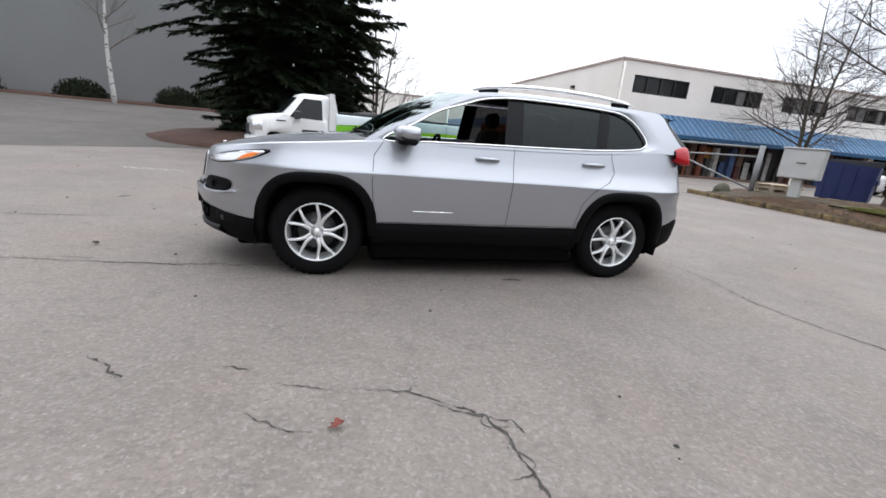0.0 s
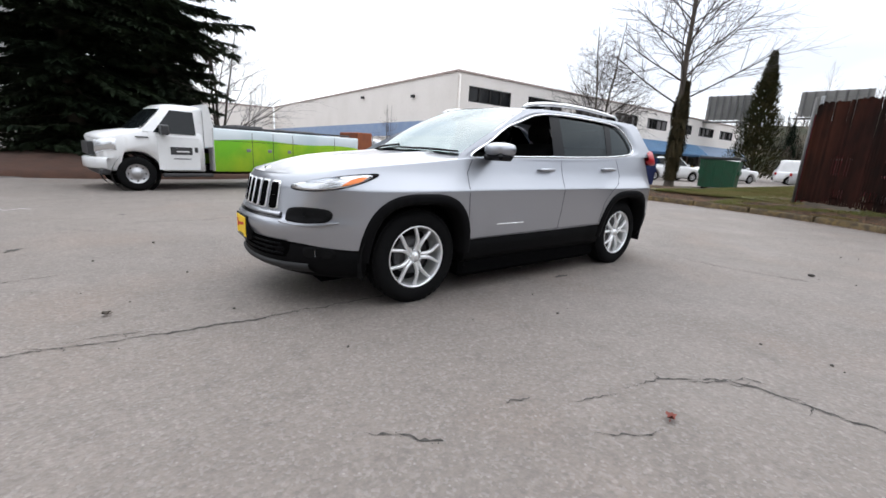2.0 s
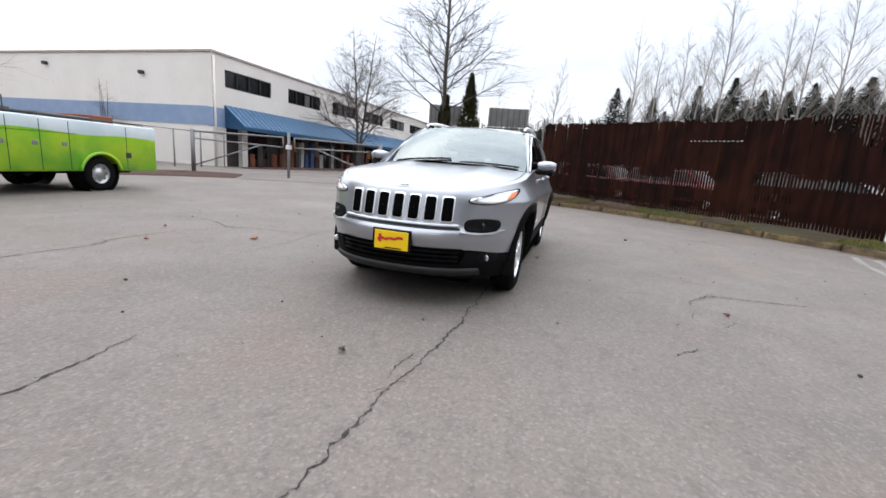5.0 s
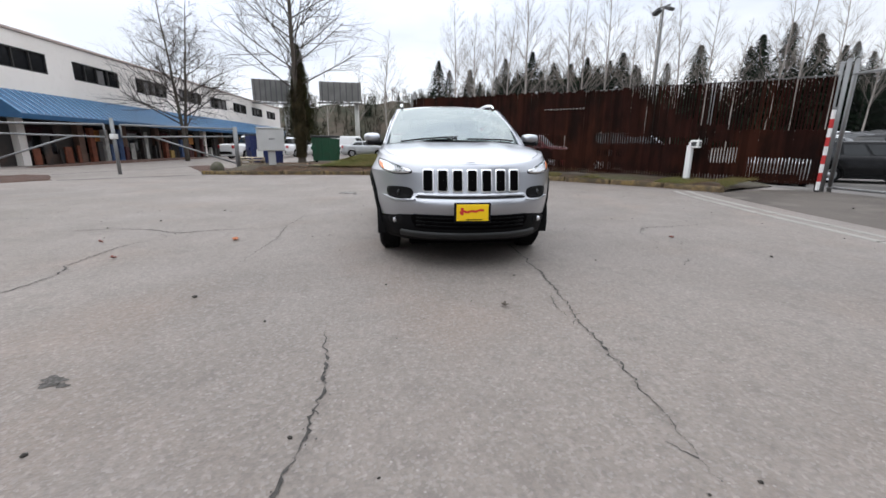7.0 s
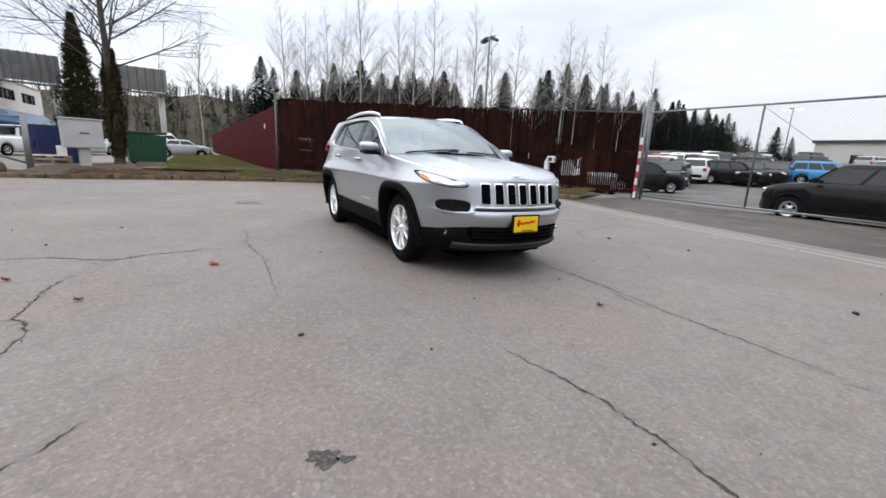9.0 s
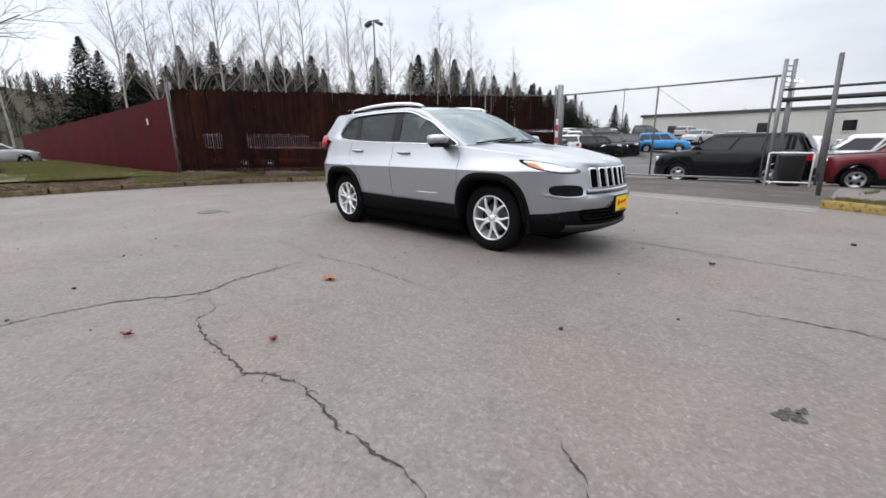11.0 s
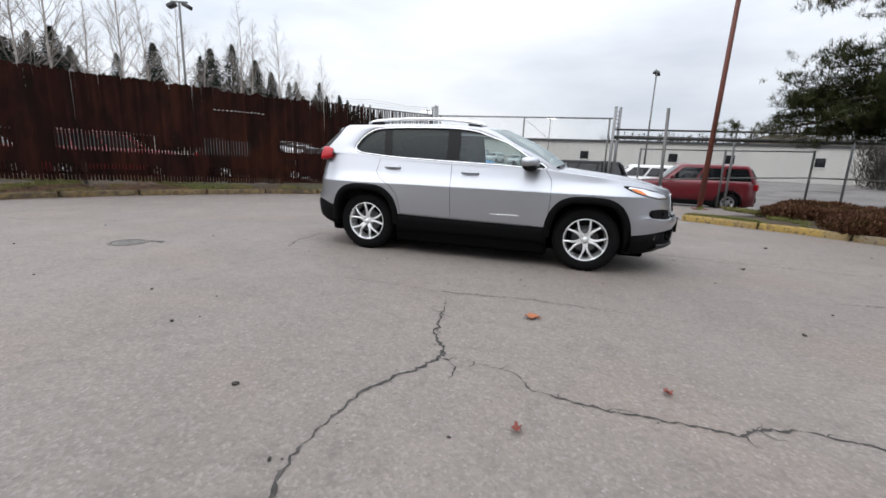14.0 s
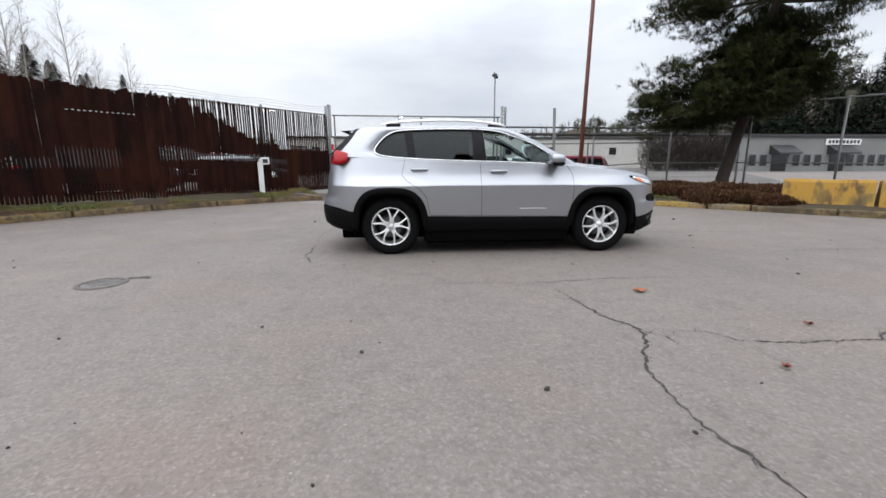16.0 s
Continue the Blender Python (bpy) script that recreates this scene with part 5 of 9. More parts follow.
def cypress(m, h, r, seed):
    """A dense column of upright sprays with a ragged tip."""
    rnd = random.Random(seed)
    t = thing("cypress", "tall conical olive-green cypress far behind the verge", "tree", m=m)
    part("trunk", Shape().tube([(0, 0, -0.3), (0, 0, h * 0.6), (0, 0, h * 0.95)], [0.22, 0.12, 0.02], 8), BARK, t)
    sh = Shape()
    for i in range(9000):
        f = rnd.random() ** 0.9
        reach = r * (1 - f) ** 0.95 * min(1, 0.7 + 3 * f) * (0.85 + 0.3 * noise.noise((f * 9, 1.0, seed)))
        a = rnd.uniform(0, 6.283)
        k = reach * rnd.uniform(0.45, 1.08) * (1 + 0.25 * noise.noise((math.cos(a) * 2, math.sin(a) * 2, f * 12)))
        p = Vector((k * math.cos(a), k * math.sin(a), 0.25 + h * f))
        blade(sh, p, Vector((math.cos(a) * 0.6, math.sin(a) * 0.6, rnd.uniform(0.1, 1.0))).normalized(), rnd.uniform(0.10, 0.2), rnd.uniform(0.25, 0.5), 0.03)
    part("crown", sh.mesh("crown", CYPRESS), None, t)


cypress(Matrix.Translation((49.0, 13.1, 0)), 12.2, 3.3, 33)


# the pine by the corner of the yard
def pine_tree(m, seed):
    rnd = random.Random(seed)
    t = thing("pine", "spreading dark-green pine with a leaning trunk on the bank", "tree", m=m)
    trunk = [Vector((0, 0, -0.3)), Vector((0.05, 0, 0.4)), Vector((-0.15, 0.1, 1.6)), Vector((-0.42, 0.2, 3.0)), Vector((-0.55, 0.3, 4.6)), Vector((-0.7, 0.4, 6.5)), Vector((-0.6, 0.4, 8.5)), Vector((-0.5, 0.3, 10.5))]
    rs = [0.27, 0.19, 0.16, 0.145, 0.13, 0.10, 0.07, 0.03]
    part("trunk", Shape().tube(trunk, rs, 14), PINE_BARK, t)
    limbs, crown = Shape(), Shape()

    def tuft(p, big):
        for k in range(26):
            d = Vector((rnd.gauss(0, 1), rnd.gauss(0, 1), rnd.gauss(0.25, 0.6))).normalized()
            q = p + Vector((rnd.gauss(0, 0.04), rnd.gauss(0, 0.04), rnd.gauss(0, 0.025)))
            s_ = d.cross(Vector((0.3, 0.2, 1))).normalized() * 0.0105 * big
            crown.add([q - s_, q + s_, q + d * rnd.uniform(0.12, 0.22) * big], [(0, 1, 2)])

    def pad(p, big):
        """A flat cushion of tufts at the end of a twig."""
        for k in range(int(19 * big)):
            tuft(p + Vector((rnd.gauss(0, 0.18), rnd.gauss(0, 0.18), rnd.gauss(0.03, 0.085))) * big, rnd.uniform(0.7, 1.0))

    # height on the trunk, reach to the yard's gate side and away from it, boughs, their rise
    layers = [(2.75, 4.2, 1.2, 12, -0.20), (3.1, 3.8, 1.9, 12, -0.18), (3.5, 3.4, 1.7, 12, -0.14), (3.9, 3.0, 1.8, 11, -0.10), (4.3, 2.2, 1.7, 8, -0.06), (4.7, 1.3, 1.2, 6, -0.02), (5.7, 4.2, 3.2, 8, -0.17), (6.3, 4.3, 4.2, 9, -0.14), (7.1, 4.0, 4.8, 8, -0.04), (8.1, 3.4, 3.6, 7, 0.08), (9.0, 2.2, 2.4, 8, 0.12), (10.2, 1.2, 1.2, 6, 0.15)]
    for z, near_, away, count, tilt in layers:
        base = [a.lerp(b, (z - a.z) / (b.z - a.z)) for a, b in zip(trunk, trunk[1:]) if a.z <= z <= b.z][0]
        for i in range(count):
            a = 2 * math.pi * (i + rnd.uniform(-0.3, 0.3)) / count + z
            side = 0.79 * math.cos(a) - 0.61 * math.sin(a)
            L = (near_ * (1 + side) + away * (1 - side)) / 2 * (1 - 0.22 * (1 - side * side)) * rnd.uniform(0.66, 1.06)
            lift = tilt + (-0.02 if side > 0 else 0.22) * (z < 5.3) * abs(side)
            pts = [base + Vector((math.cos(a) * L * s, math.sin(a) * L * s, lift * L * s + 0.14 * math.sin(2 * s + i))) for s in span(0, 1, 5)]
            limbs.tube(pts, [0.065 * (1 - 0.8 * s) for s in span(0, 1, 5)], 4, caps=False)
            for q in range(int((2.7 if z < 5.5 else 2.3) * L) + 3):
                s = rnd.uniform(0.30, 1.04) if z < 5.5 else rnd.uniform(0.52, 1.04)
                j = min(int(s * 4), 3)
                p = pts[j].lerp(pts[j + 1], min(1.1, s * 4 - j))
                off = Vector((rnd.gauss(0, 0.30), rnd.gauss(0, 0.30), rnd.gauss(0.06, 0.10))) * (0.4 + s * 0.7)
                limbs.tube([p, p + off], [0.016, 0.008], 3, caps=False)
                pad(p + off, rnd.uniform(0.9, 1.6))
    part("branchwork", limbs.mesh("branchwork", BARK), None, t)
    part("crown", crown.mesh("crown", PINE), None, t)
    return t


pine_tree(pose(-9.15, -7.2, 0.22), 44)

# russet heather on the bank
rnd = random.Random(9)
base = dense([(*p, 0) for p in KERB_WEST], 0.2)
for i in range(84):
    k = 9 + int(25 * rnd.random())
    d = 0.5 + 2.9 * rnd.random()
    if k < 13 and d < 1.3:
        d += 1.2
    p, q = base[k], base[k + 2]
    if p.x < -7.3:
        continue
    t_ = (q - p).normalized()
    leafy_mound("heather", "low russet-brown heather bush on the bank", "shrub", 100 + i, rnd.uniform(0.9, 1.6), rnd.uniform(0.8, 1.3), rnd.uniform(0.12, 0.27), HEATHER, 1100, 0.085, pose(p.x - t_.y * d, p.y + t_.x * d, lerp(d, [(0.4, 0.10), (1, 0.15), (2.4, 0.23), (3.4, 0.24)]), 0, 0, rnd.uniform(0, 180)), "heather bushes")

# yellow concrete blocks behind the kerb
YELLOW_BLOCK = material("yellow painted concrete", (0.391, 0.2125, 0.0255), 0.7, 0, [(1.2, (0.357, 0.238, 0.051), 0.4, 0.6, 0.7), (5, (0.085, 0.051, 0.02125), 0.50, 0.62, 0.9), (2.5, (0.4675, 0.306, 0.068), 0.55, 0.75, 0.6), (1.7, (0.0765, 0.05525, 0.034), 0.54, 0.66, 0.8)], bump=0.4, bump_scale=20, stretch=(1, 1, 0.5))
for i in range(2):
    bl = thing("concrete_barrier", "yellow-painted concrete barrier block streaked with grime", "barrier", "concrete blocks", m=pose(-8.55 - 1.22 * i, -3.12 + 1.14 * i, 0.09, 0, 0, -43))
    out = [(-0.30, 0), (0.30, 0), (0.27, 0.18), (0.20, 0.60), (0.16, 0.66), (-0.16, 0.66), (-0.20, 0.60), (-0.27, 0.18)]
    sh = Shape()
    rows = []
    for xx, f in ((-0.80, 0.96), (-0.78, 1.0), (-0.3, 1.0), (-0.25, 0.985), (0.25, 0.985), (0.3, 1.0), (0.78, 1.0), (0.80, 0.96)):
        rows.append([(xx, y * f, z * (f if z > 0.5 else 1)) for y, z in out])
    sh.grid(rows, close=True, smooth=False)
    sh.add(rows[0], [tuple(range(8))])
    sh.add(rows[-1], [tuple(range(8))])
    part("block", sh, YELLOW_BLOCK, bl)

# ---- far things ----
def far_fir(seed, h, r):
    rnd = random.Random(seed)
    t = thing("fir", "dark fir in the far tree line", "tree", "firs of the tree line")
    part("trunk", Shape().tube([(0, 0, -1), (0, 0, h)], [0.3, 0.03], 5), BARK, t)
    sh = Shape()
    for i in range(6500):
        f = rnd.random() ** 1.35
        a = rnd.uniform(0, 6.283)
        reach = r * (1 - f) ** 0.85 * (0.85 + 0.75 * noise.noise((math.cos(a) * 1.5 + seed, math.sin(a) * 1.5, f * 9))) + 0.03
        k = reach * rnd.uniform(0.25, 1.05)
        p = Vector((k * math.cos(a), k * math.sin(a), h * (0.06 + 0.94 * f) - 0.22 * k))
        aa = a + rnd.uniform(-0.9, 0.9)
        blade(sh, p, Vector((math.cos(aa), math.sin(aa), rnd.uniform(-0.7, 0.25))).normalized(), rnd.uniform(0.24, 0.44) * (0.4 + 0.7 * (1 - f)), rnd.uniform(0.4, 0.9) * (0.35 + 0.7 * (1 - f)), rnd.uniform(0.0, 0.12) * (1 - f))
    part("crown", sh.mesh("crown", FAR_FIR), None, t)
    return t


firs = [far_fir(51, 13, 4.2), far_fir(52, 15, 4.6), far_fir(53, 11, 3.9)]
birches = [bare_tree("far_birch", "slender leafless birch in the far tree line", 60 + i, (19.5, 22, 17.5, 21)[i], 0.15, BIRCH, TWIG_PALE, lean=(-0.08, 0.0, 0.06, -0.03)[i], kids=(7, 6, 5), spread=0.5, crown_from=0.30, group="birches of the tree line") for i in range(4)]


def at_far(az, dist):
    return -3 + dist * math.sin(radians(az)), 2 + dist * math.cos(radians(az))



def put_far(sources, rows, seed):
    rnd = random.Random(seed)
    fresh = set()
    for k, (az, dist, scale) in enumerate(rows):
        x, y = at_far(az, dist)
        src = sources[k % len(sources)]
        mm = Matrix.Translation((x, y, rise(x, y) - 0.3)) @ Matrix.Rotation(rnd.uniform(0, 6.28), 4, "Z") @ Matrix.Scale(scale, 4)
        if src.name not in fresh and k < len(sources):
            fresh.add(src.name)
            src.matrix_basis = mm
        else:
            c = copy_thing(src, mm)
            c.scale = (scale, scale, scale)


# (bearing, distance, height of the tip over the yard)
FIR_TIPS = [(95.8, 76, 15.6), (97.2, 79, 14.6), (99.9, 80, 14.8), (101.2, 84, 13.2), (104.5, 80, 16.6), (106.3, 84, 14.4), (107.9, 80, 17.6), (110.6, 82, 16.0), (112.6, 86, 16.4), (114.7, 80, 16.2), (117.3, 84, 16.2), (118.8, 80, 16.6), (120.2, 84, 15.2), (123.7, 80, 14.5), (126.9, 79, 16.5), (128.6, 92, 12.0), (131.4, 82, 16.2), (132.4, 80, 17.2), (134.7, 82, 18.7), (136.0, 92, 14.6), (137.1, 80, 16.4), (139.0, 82, 14.9), (141.0, 84, 14.0), (142.4, 92, 13.4), (144.1, 84, 12.3), (145.6, 88, 12.9), (147.2, 84, 12.3), (148.3, 90, 12.6), (149.6, 84, 11.2), (151.1, 86, 10.5), (152.4, 88, 9.8), (153.6, 86, 9.2), (157.7, 80, 7.8), (159.0, 84, 6.6)]
FIR_TIPS += [(103.2 + 1.15 * k, 92 + 4 * math.sin(2.1 * k), 14.6 + 1.5 * math.sin(1.3 * k + 0.6)) for k in range(16)]
FIR_ROWS = []
for k, (az, dist, tip) in enumerate(FIR_TIPS):
    x, y = at_far(az, dist)
    FIR_ROWS.append((az, dist, (tip - rise(x, y) + 0.3) / (13, 15, 11)[k % 3]))
for k in range(18):
    FIR_ROWS.append((137.8 + 0.9 * k + 0.3 * math.sin(5.1 * k), 104 + 6 * math.sin(2.9 * k), lerp(137.5 + 0.9 * k, [(137, 1.0), (144, 0.95), (149, 0.82), (154, 0.6)]) * (1 + 0.12 * math.sin(4.3 * k))))
FIR_ROWS += [(78, 110, 0.9), (86, 120, 0.9), (90, 130, 0.9), (171, 150, 0.7), (-176, 160, 0.7), (-165, 170, 0.8), (26, 95, 0.75)]
for k in range(14):
    FIR_ROWS.append((-141 + 1.5 * k, 92 + 8 * math.sin(2.3 * k), 1.15 + 0.2 * math.sin(3.7 * k)))
put_far(firs, FIR_ROWS, 1)
put_far(birches, [(89, 62, 0.9), (98.5, 60, 1.0), (101.5, 56, 1.05), (103, 58, 0.95), (105.5, 62, 1.05), (108, 55, 1.1), (110, 58, 0.95), (113, 60, 1.05), (115.2, 56, 1.0), (117.6, 60, 1.1), (120, 62, 1.0), (122.6, 58, 1.05), (125.5, 62, 1.0), (128.4, 64, 0.92), (131, 68, 0.95), (134.4, 66, 1.0), (136.2, 70, 1.0), (139.2, 66, 0.9), (141.6, 74, 0.85), (145, 78, 0.8), (85, 75, 0.8), (81, 85, 0.8), (75, 80, 0.8), (24.5, 90, 0.7), (29, 92, 0.7), (48, 95, 0.8)], 2)

# wooded hill behind: bare brown trees mixed with firs on a bumpy slope
CREST = [(60, 3.0), (66, 4.5), (75, 5.6), (83, 6.2), (89, 6.7), (95, 6.4), (101, 7.2), (105, 9.0), (112, 9.8), (118, 9.2), (122, 6.8), (127, 5.8), (132, 6.2), (137, 6.6), (143, 6.6), (149, 5.6), (153, 4.4), (157, 2.6), (165, 2.2), (178, 2.6), (184, 4.9), (190, 5.3), (197, 5.2), (200, 7.0), (204, 6.2), (208, 6.0), (213, 6.2), (218, 7.4), (222, 8.8), (228, 9.6), (236, 9.0), (246, 7.0), (254, 3.0)]


def hill_z(az, dist):
    f = min(1, max(0, (dist - 92) / 45))
    return 137 * math.tan(radians(lerp(az, CREST) * lerp(az, [(60, 0.9), (124, 0.93), (134, 0.95), (152, 0.95), (158, 0.75), (215, 0.7), (222, 0.85), (254, 0.85)]))) * f * f * (3 - 2 * f) + (1.2 * noise.noise((az * 0.4, dist * 0.1, 3.0)) if f > 0 else 0) - 0.3


slope = [[(*at_far(az, dist), hill_z(az, dist)) for dist in (90, 96, 102, 108, 114, 120, 126, 132, 138, 150, 170)] for az in span(58, 256, 160)]
setting("far_hill", Shape().grid(slope), FAR_WOOD, "brown scrub-covered far hillside", fix=False)
rnd = random.Random(4)
bare, dark = Shape(), Shape()
for az0, az1, count, fir, small in ((62, 96, 420, 0.12, 0.8), (92, 130, 760, 0.5, 0.8), (126, 156, 520, 0.75, 0.95), (156, 202, 260, 0.5, 0.5), (182, 203, 300, 0.4, 1.0), (200, 222, 260, 0.25, 0.9), (217, 254, 420, 0.65, 1.0)):
    for i in range(count):
        az, dist = rnd.uniform(az0, az1), rnd.uniform(93, 141)
        h = rnd.uniform(4.0, 7.5) * small * lerp(az, [(60, 0.5), (80, 0.9), (100, 1.0), (140, 1.0), (156, 0.6), (200, 0.6), (225, 1.0), (254, 0.7)])
        x, y = at_far(az, dist)
        z0 = hill_z(az, dist) - 0.4
        if rnd.random() < fir:
            for k in range(60):
                f = rnd.random() ** 1.3
                a = rnd.uniform(0, 6.283)
                r_ = 0.20 * h * (1 - f) * rnd.uniform(0.3, 1.0)
                p = Vector((x + r_ * math.cos(a), y + r_ * math.sin(a), z0 + h * f))
                blade(dark, p, Vector((math.cos(a), math.sin(a), -0.3)).normalized(), 0.10 * h * (1.1 - f), 0.13 * h * (1.1 - f), 0.03 * h)
        else:
            bare.tube([(x, y, z0), (x, y, z0 + h * 0.8)], [0.16, 0.03], 3, caps=False)
            for k in range(40):
                f = rnd.uniform(0.08, 0.75)
                a = rnd.uniform(0, 6.283)
                d = Vector((math.cos(a) * 0.55, math.sin(a) * 0.55, rnd.uniform(0.3, 1.0))).normalized()
                p = Vector((x, y, z0 + h * f)) + d * rnd.uniform(0, 0.15) * h
                blade(bare, p, d, 0.018 * h, rnd.uniform(0.15, 0.34) * h, 0)
tagged(new("woods", bare.mesh("woods", FAR_WOOD)), "hazy brown leafless woods on the far hill", "woods", "", "stuff")
tagged(new("firs", dark.mesh("firs", FAR_FIR)), "dark firs mixed into the far woods", "woods", "", "stuff")


# lamps of the car lot
LAMP_ON = material("lit lamp glass", (1.0, 0.98, 0.94), 0.4, emit=6.0)


def lot_lamp(m, h, lit, label):
    t = thing("lot_lamp", label, "street lamp", "lot lamps", m=m)
    part("mast", Shape().tube([(0, 0, 0), (0, 0, h)], [0.10, 0.06], 8), GALV_DULL, t)
    part("cross_arm", Shape().tube([(-0.5, 0, h), (0.5, 0, h)], 0.05, 6), GALV_DULL, t)
    for s in (-1, 1):
        hd = part("floodlight", Shape().box(s * 0.5 - 0.26, s * 0.5 + 0.26, -0.22, 0.22, -0.10, 0.12, 0.04, m=Matrix.Translation((0, 0, h)) @ Matrix.Rotation(s * 0.45, 4, "Y")), DARK_BOX, t)
        if lit:
            part("lamp_glass", Shape().box(s * 0.7 - 0.4, s * 0.7 + 0.4, -0.4, 0.4, -0.30, -0.14, 0.03, m=Matrix.Translation((0, 0, h))), LAMP_ON, hd)
    return t


lot_lamp(pose(23.1, -16.6, 0, 0, 0, 20), 10.1, False, "tall grey lot lamp with two floodlights")
lot_lamp(pose(-8.1, -41.7, 0, 0, 0, 70), 10.6, False, "tall grey lot lamp with one-sided floodlights")
lot_lamp(pose(26, -72, 0, 0, 0, 10), 10.3, True, "far lot lamp switched on")
lot_lamp(pose(3.4, -74, 0, 0, 0, 70), 9.6, True, "far lot lamp switched on beyond the gate")

# warehouse behind the lot and the grey-roofed building by the pine
PALE_WALL = material("weathered pale wall", (0.46, 0.45, 0.42), 0.85, 0, [(0.12, (0.38, 0.37, 0.35), 0.4, 0.7, 0.9), (1.0, (0.52, 0.51, 0.48), 0.5, 0.8, 0.5)], stretch=(1, 1, 0.3))
ware = thing("warehouse", "long low pale warehouse across the car lot", "building")
part("wall", Shape().box(-56, 24, -95, -76, -0.5, 5.6), PALE_WALL, ware)
part("roof_edge", Shape().box(-56.3, 24.3, -95, -75.7, 5.6, 6.0), DARK_BOX, ware)
for x in (19.0, 6.5, -3.0, -17.5, -26.0, -38.5, -47.0):
    wob = new("window", clean(Shape().box(x - 0.7, x + 0.7, -76.0, -75.94, 2.6, 4.0).mesh("window", WINDOW_DARK)))
    wob.parent = ware
    part("sill", Shape().box(x - 0.85, x + 0.85, -75.94, -75.84, 2.45, 2.6), PALE_WALL, wob)
store = thing("store_building", "grey building with a dark roof and small awnings", "building")
part("wall", Shape().box(-110, -39.1, -46.5, -44, -0.5, 4.2), material("grey block wall", (0.20, 0.205, 0.20), 0.8, 0, [(0.2, (0.16, 0.16, 0.16), 0.4, 0.7, 0.9)]), store)
part("roof_edge", Shape().box(-110.2, -38.9, -46.7, -43.7, 4.2, 4.5), DARK_BOX, store)
for x in (-44.6, -52.3, -63):
    part("awning", Shape().prism([(0, 3.2), (1.6, 2.3), (1.6, 2.1), (0, 2.1)], 3.0, Matrix(((0, 1, 0, x - 1.5), (1, 0, 0, -44.0), (0, 0, 1, 0), (0, 0, 0, 1)))), DARK_BOX, store)
    part("doorway", Shape().box(x - 1, x + 1, -44.0, -43.95, 0, 2.1), WINDOW_DARK, store)
sg = part("sign_board", Shape().box(-55.0, -50.3, -43.9, -43.8, 3.25, 3.95), WHITE_PAINT, store, "white sign with dark illegible lettering")
for k in range(9):
    part("letter_bar", Shape().box(-54.75 + 0.48 * k, -54.42 + 0.48 * k, -43.8, -43.78, 3.4, 3.8), DARK_BOX, sg)

for k in range(16):
    x = -41.0 - 1.45 * k
    if all(abs(x - c) > 1.3 for c in (-44.6, -52.3, -63)):
        wob = new("window", clean(Shape().box(x - 0.42, x + 0.42, -44.0, -43.96, 0.7, 2.0).mesh("window", WINDOW_DARK)))
        wob.parent = store
        part("window_frame", Shape().box(x - 0.48, x - 0.42, -44.0, -43.92, 0.64, 2.06).box(x + 0.42, x + 0.48, -44.0, -43.92, 0.64, 2.06).box(x - 0.42, x + 0.42, -44.0, -43.92, 2.0, 2.06), GALV_DULL, wob)
thicket = Shape()
rnd = random.Random(61)
for i in range(9000):
    x, y = rnd.uniform(-40.5, -30.5), rnd.uniform(-52, -45.5)
    h = 5.6 * (0.55 + 0.45 * noise.noise((x * 0.35, y * 0.35, 2.0))) + 1.2
    z = h * rnd.random() ** 0.8
    a = rnd.uniform(0, 6.283)
    blade(thicket, Vector((x, y, z - 0.2)), Vector((math.cos(a) * 0.6, math.sin(a) * 0.6, rnd.uniform(0.2, 1))).normalized(), rnd.uniform(0.03, 0.09), rnd.uniform(0.8, 1.8), 0.05)
tagged(new("thicket", thicket.mesh("thicket", DARK_TWIG)), "dark bare thicket beside the grey building", "bushes", "", "stuff")

# billboards beyond the verge
def billboard(m, w, h, z0, label):
    t = thing("billboard", label, "billboard", "billboards", m=m)
    part("panel", Shape().box(-w / 2, w / 2, -0.15, 0.15, z0, z0 + h, 0.02), material("board back", (0.20, 0.195, 0.185), 0.8, 0, [(1, (0.27, 0.262, 0.25), 0.4, 0.7, 0.8)]), t)
    for k in range(7):
        x = -w / 2 + w * (k + 0.5) / 7
        part("frame_rib", Shape().box(x - 0.07, x + 0.07, -0.45, -0.15, z0 - 0.1, z0 + h), GALV_DULL, t)
    part("walkway", Shape().box(-w / 2 - 0.2, w / 2 + 0.2, -1.0, -0.2, z0 - 0.35, z0 - 0.22), GALV_DULL, t)
    part("leg", Shape().tube([(w * 0.38, 0, -1), (w * 0.38, 0, z0)], 0.30, 12), PALE_WALL, t)
    return t


billboard(pose(52.0, 17.3, 0, 0, 0, -76), 4.4, 2.6, 6.5, "dark back of a big billboard on a steel leg")
billboard(pose(56.0, 9.2, 0, 0, 0, -84), 5.6, 2.5, 7.0, "second billboard on a concrete leg")


# ---- vehicles ----
def paint(name, rgb):
    dark = max(rgb) < 0.1
    return material(name, tuple(c * (0.6 if dark else 1) for c in rgb), 0.14 if dark else 0.3, 0.0, coat=0.0 if dark else 0.25, spec=0.20 if dark else 0.5, spots=[(1.5, tuple(c * 0.8 for c in rgb), 0.45, 0.7, 0.4)])


WHITE_CAR, BLACK_CAR, RED_CAR = paint("white car paint", (0.72, 0.72, 0.72)), paint("black car paint", (0.006, 0.006, 0.007)), paint("dark red car paint", (0.15, 0.006, 0.013))
GREY_CAR, BLUE_CAR, SILVER_CAR = paint("dark grey car paint", (0.06, 0.06, 0.065)), paint("bright blue car paint", (0.02, 0.22, 0.50)), paint("silver car paint", (0.40, 0.41, 0.42))
STEEL_RIM = material("grey rim", (0.45, 0.45, 0.46), 0.3, 0.8)


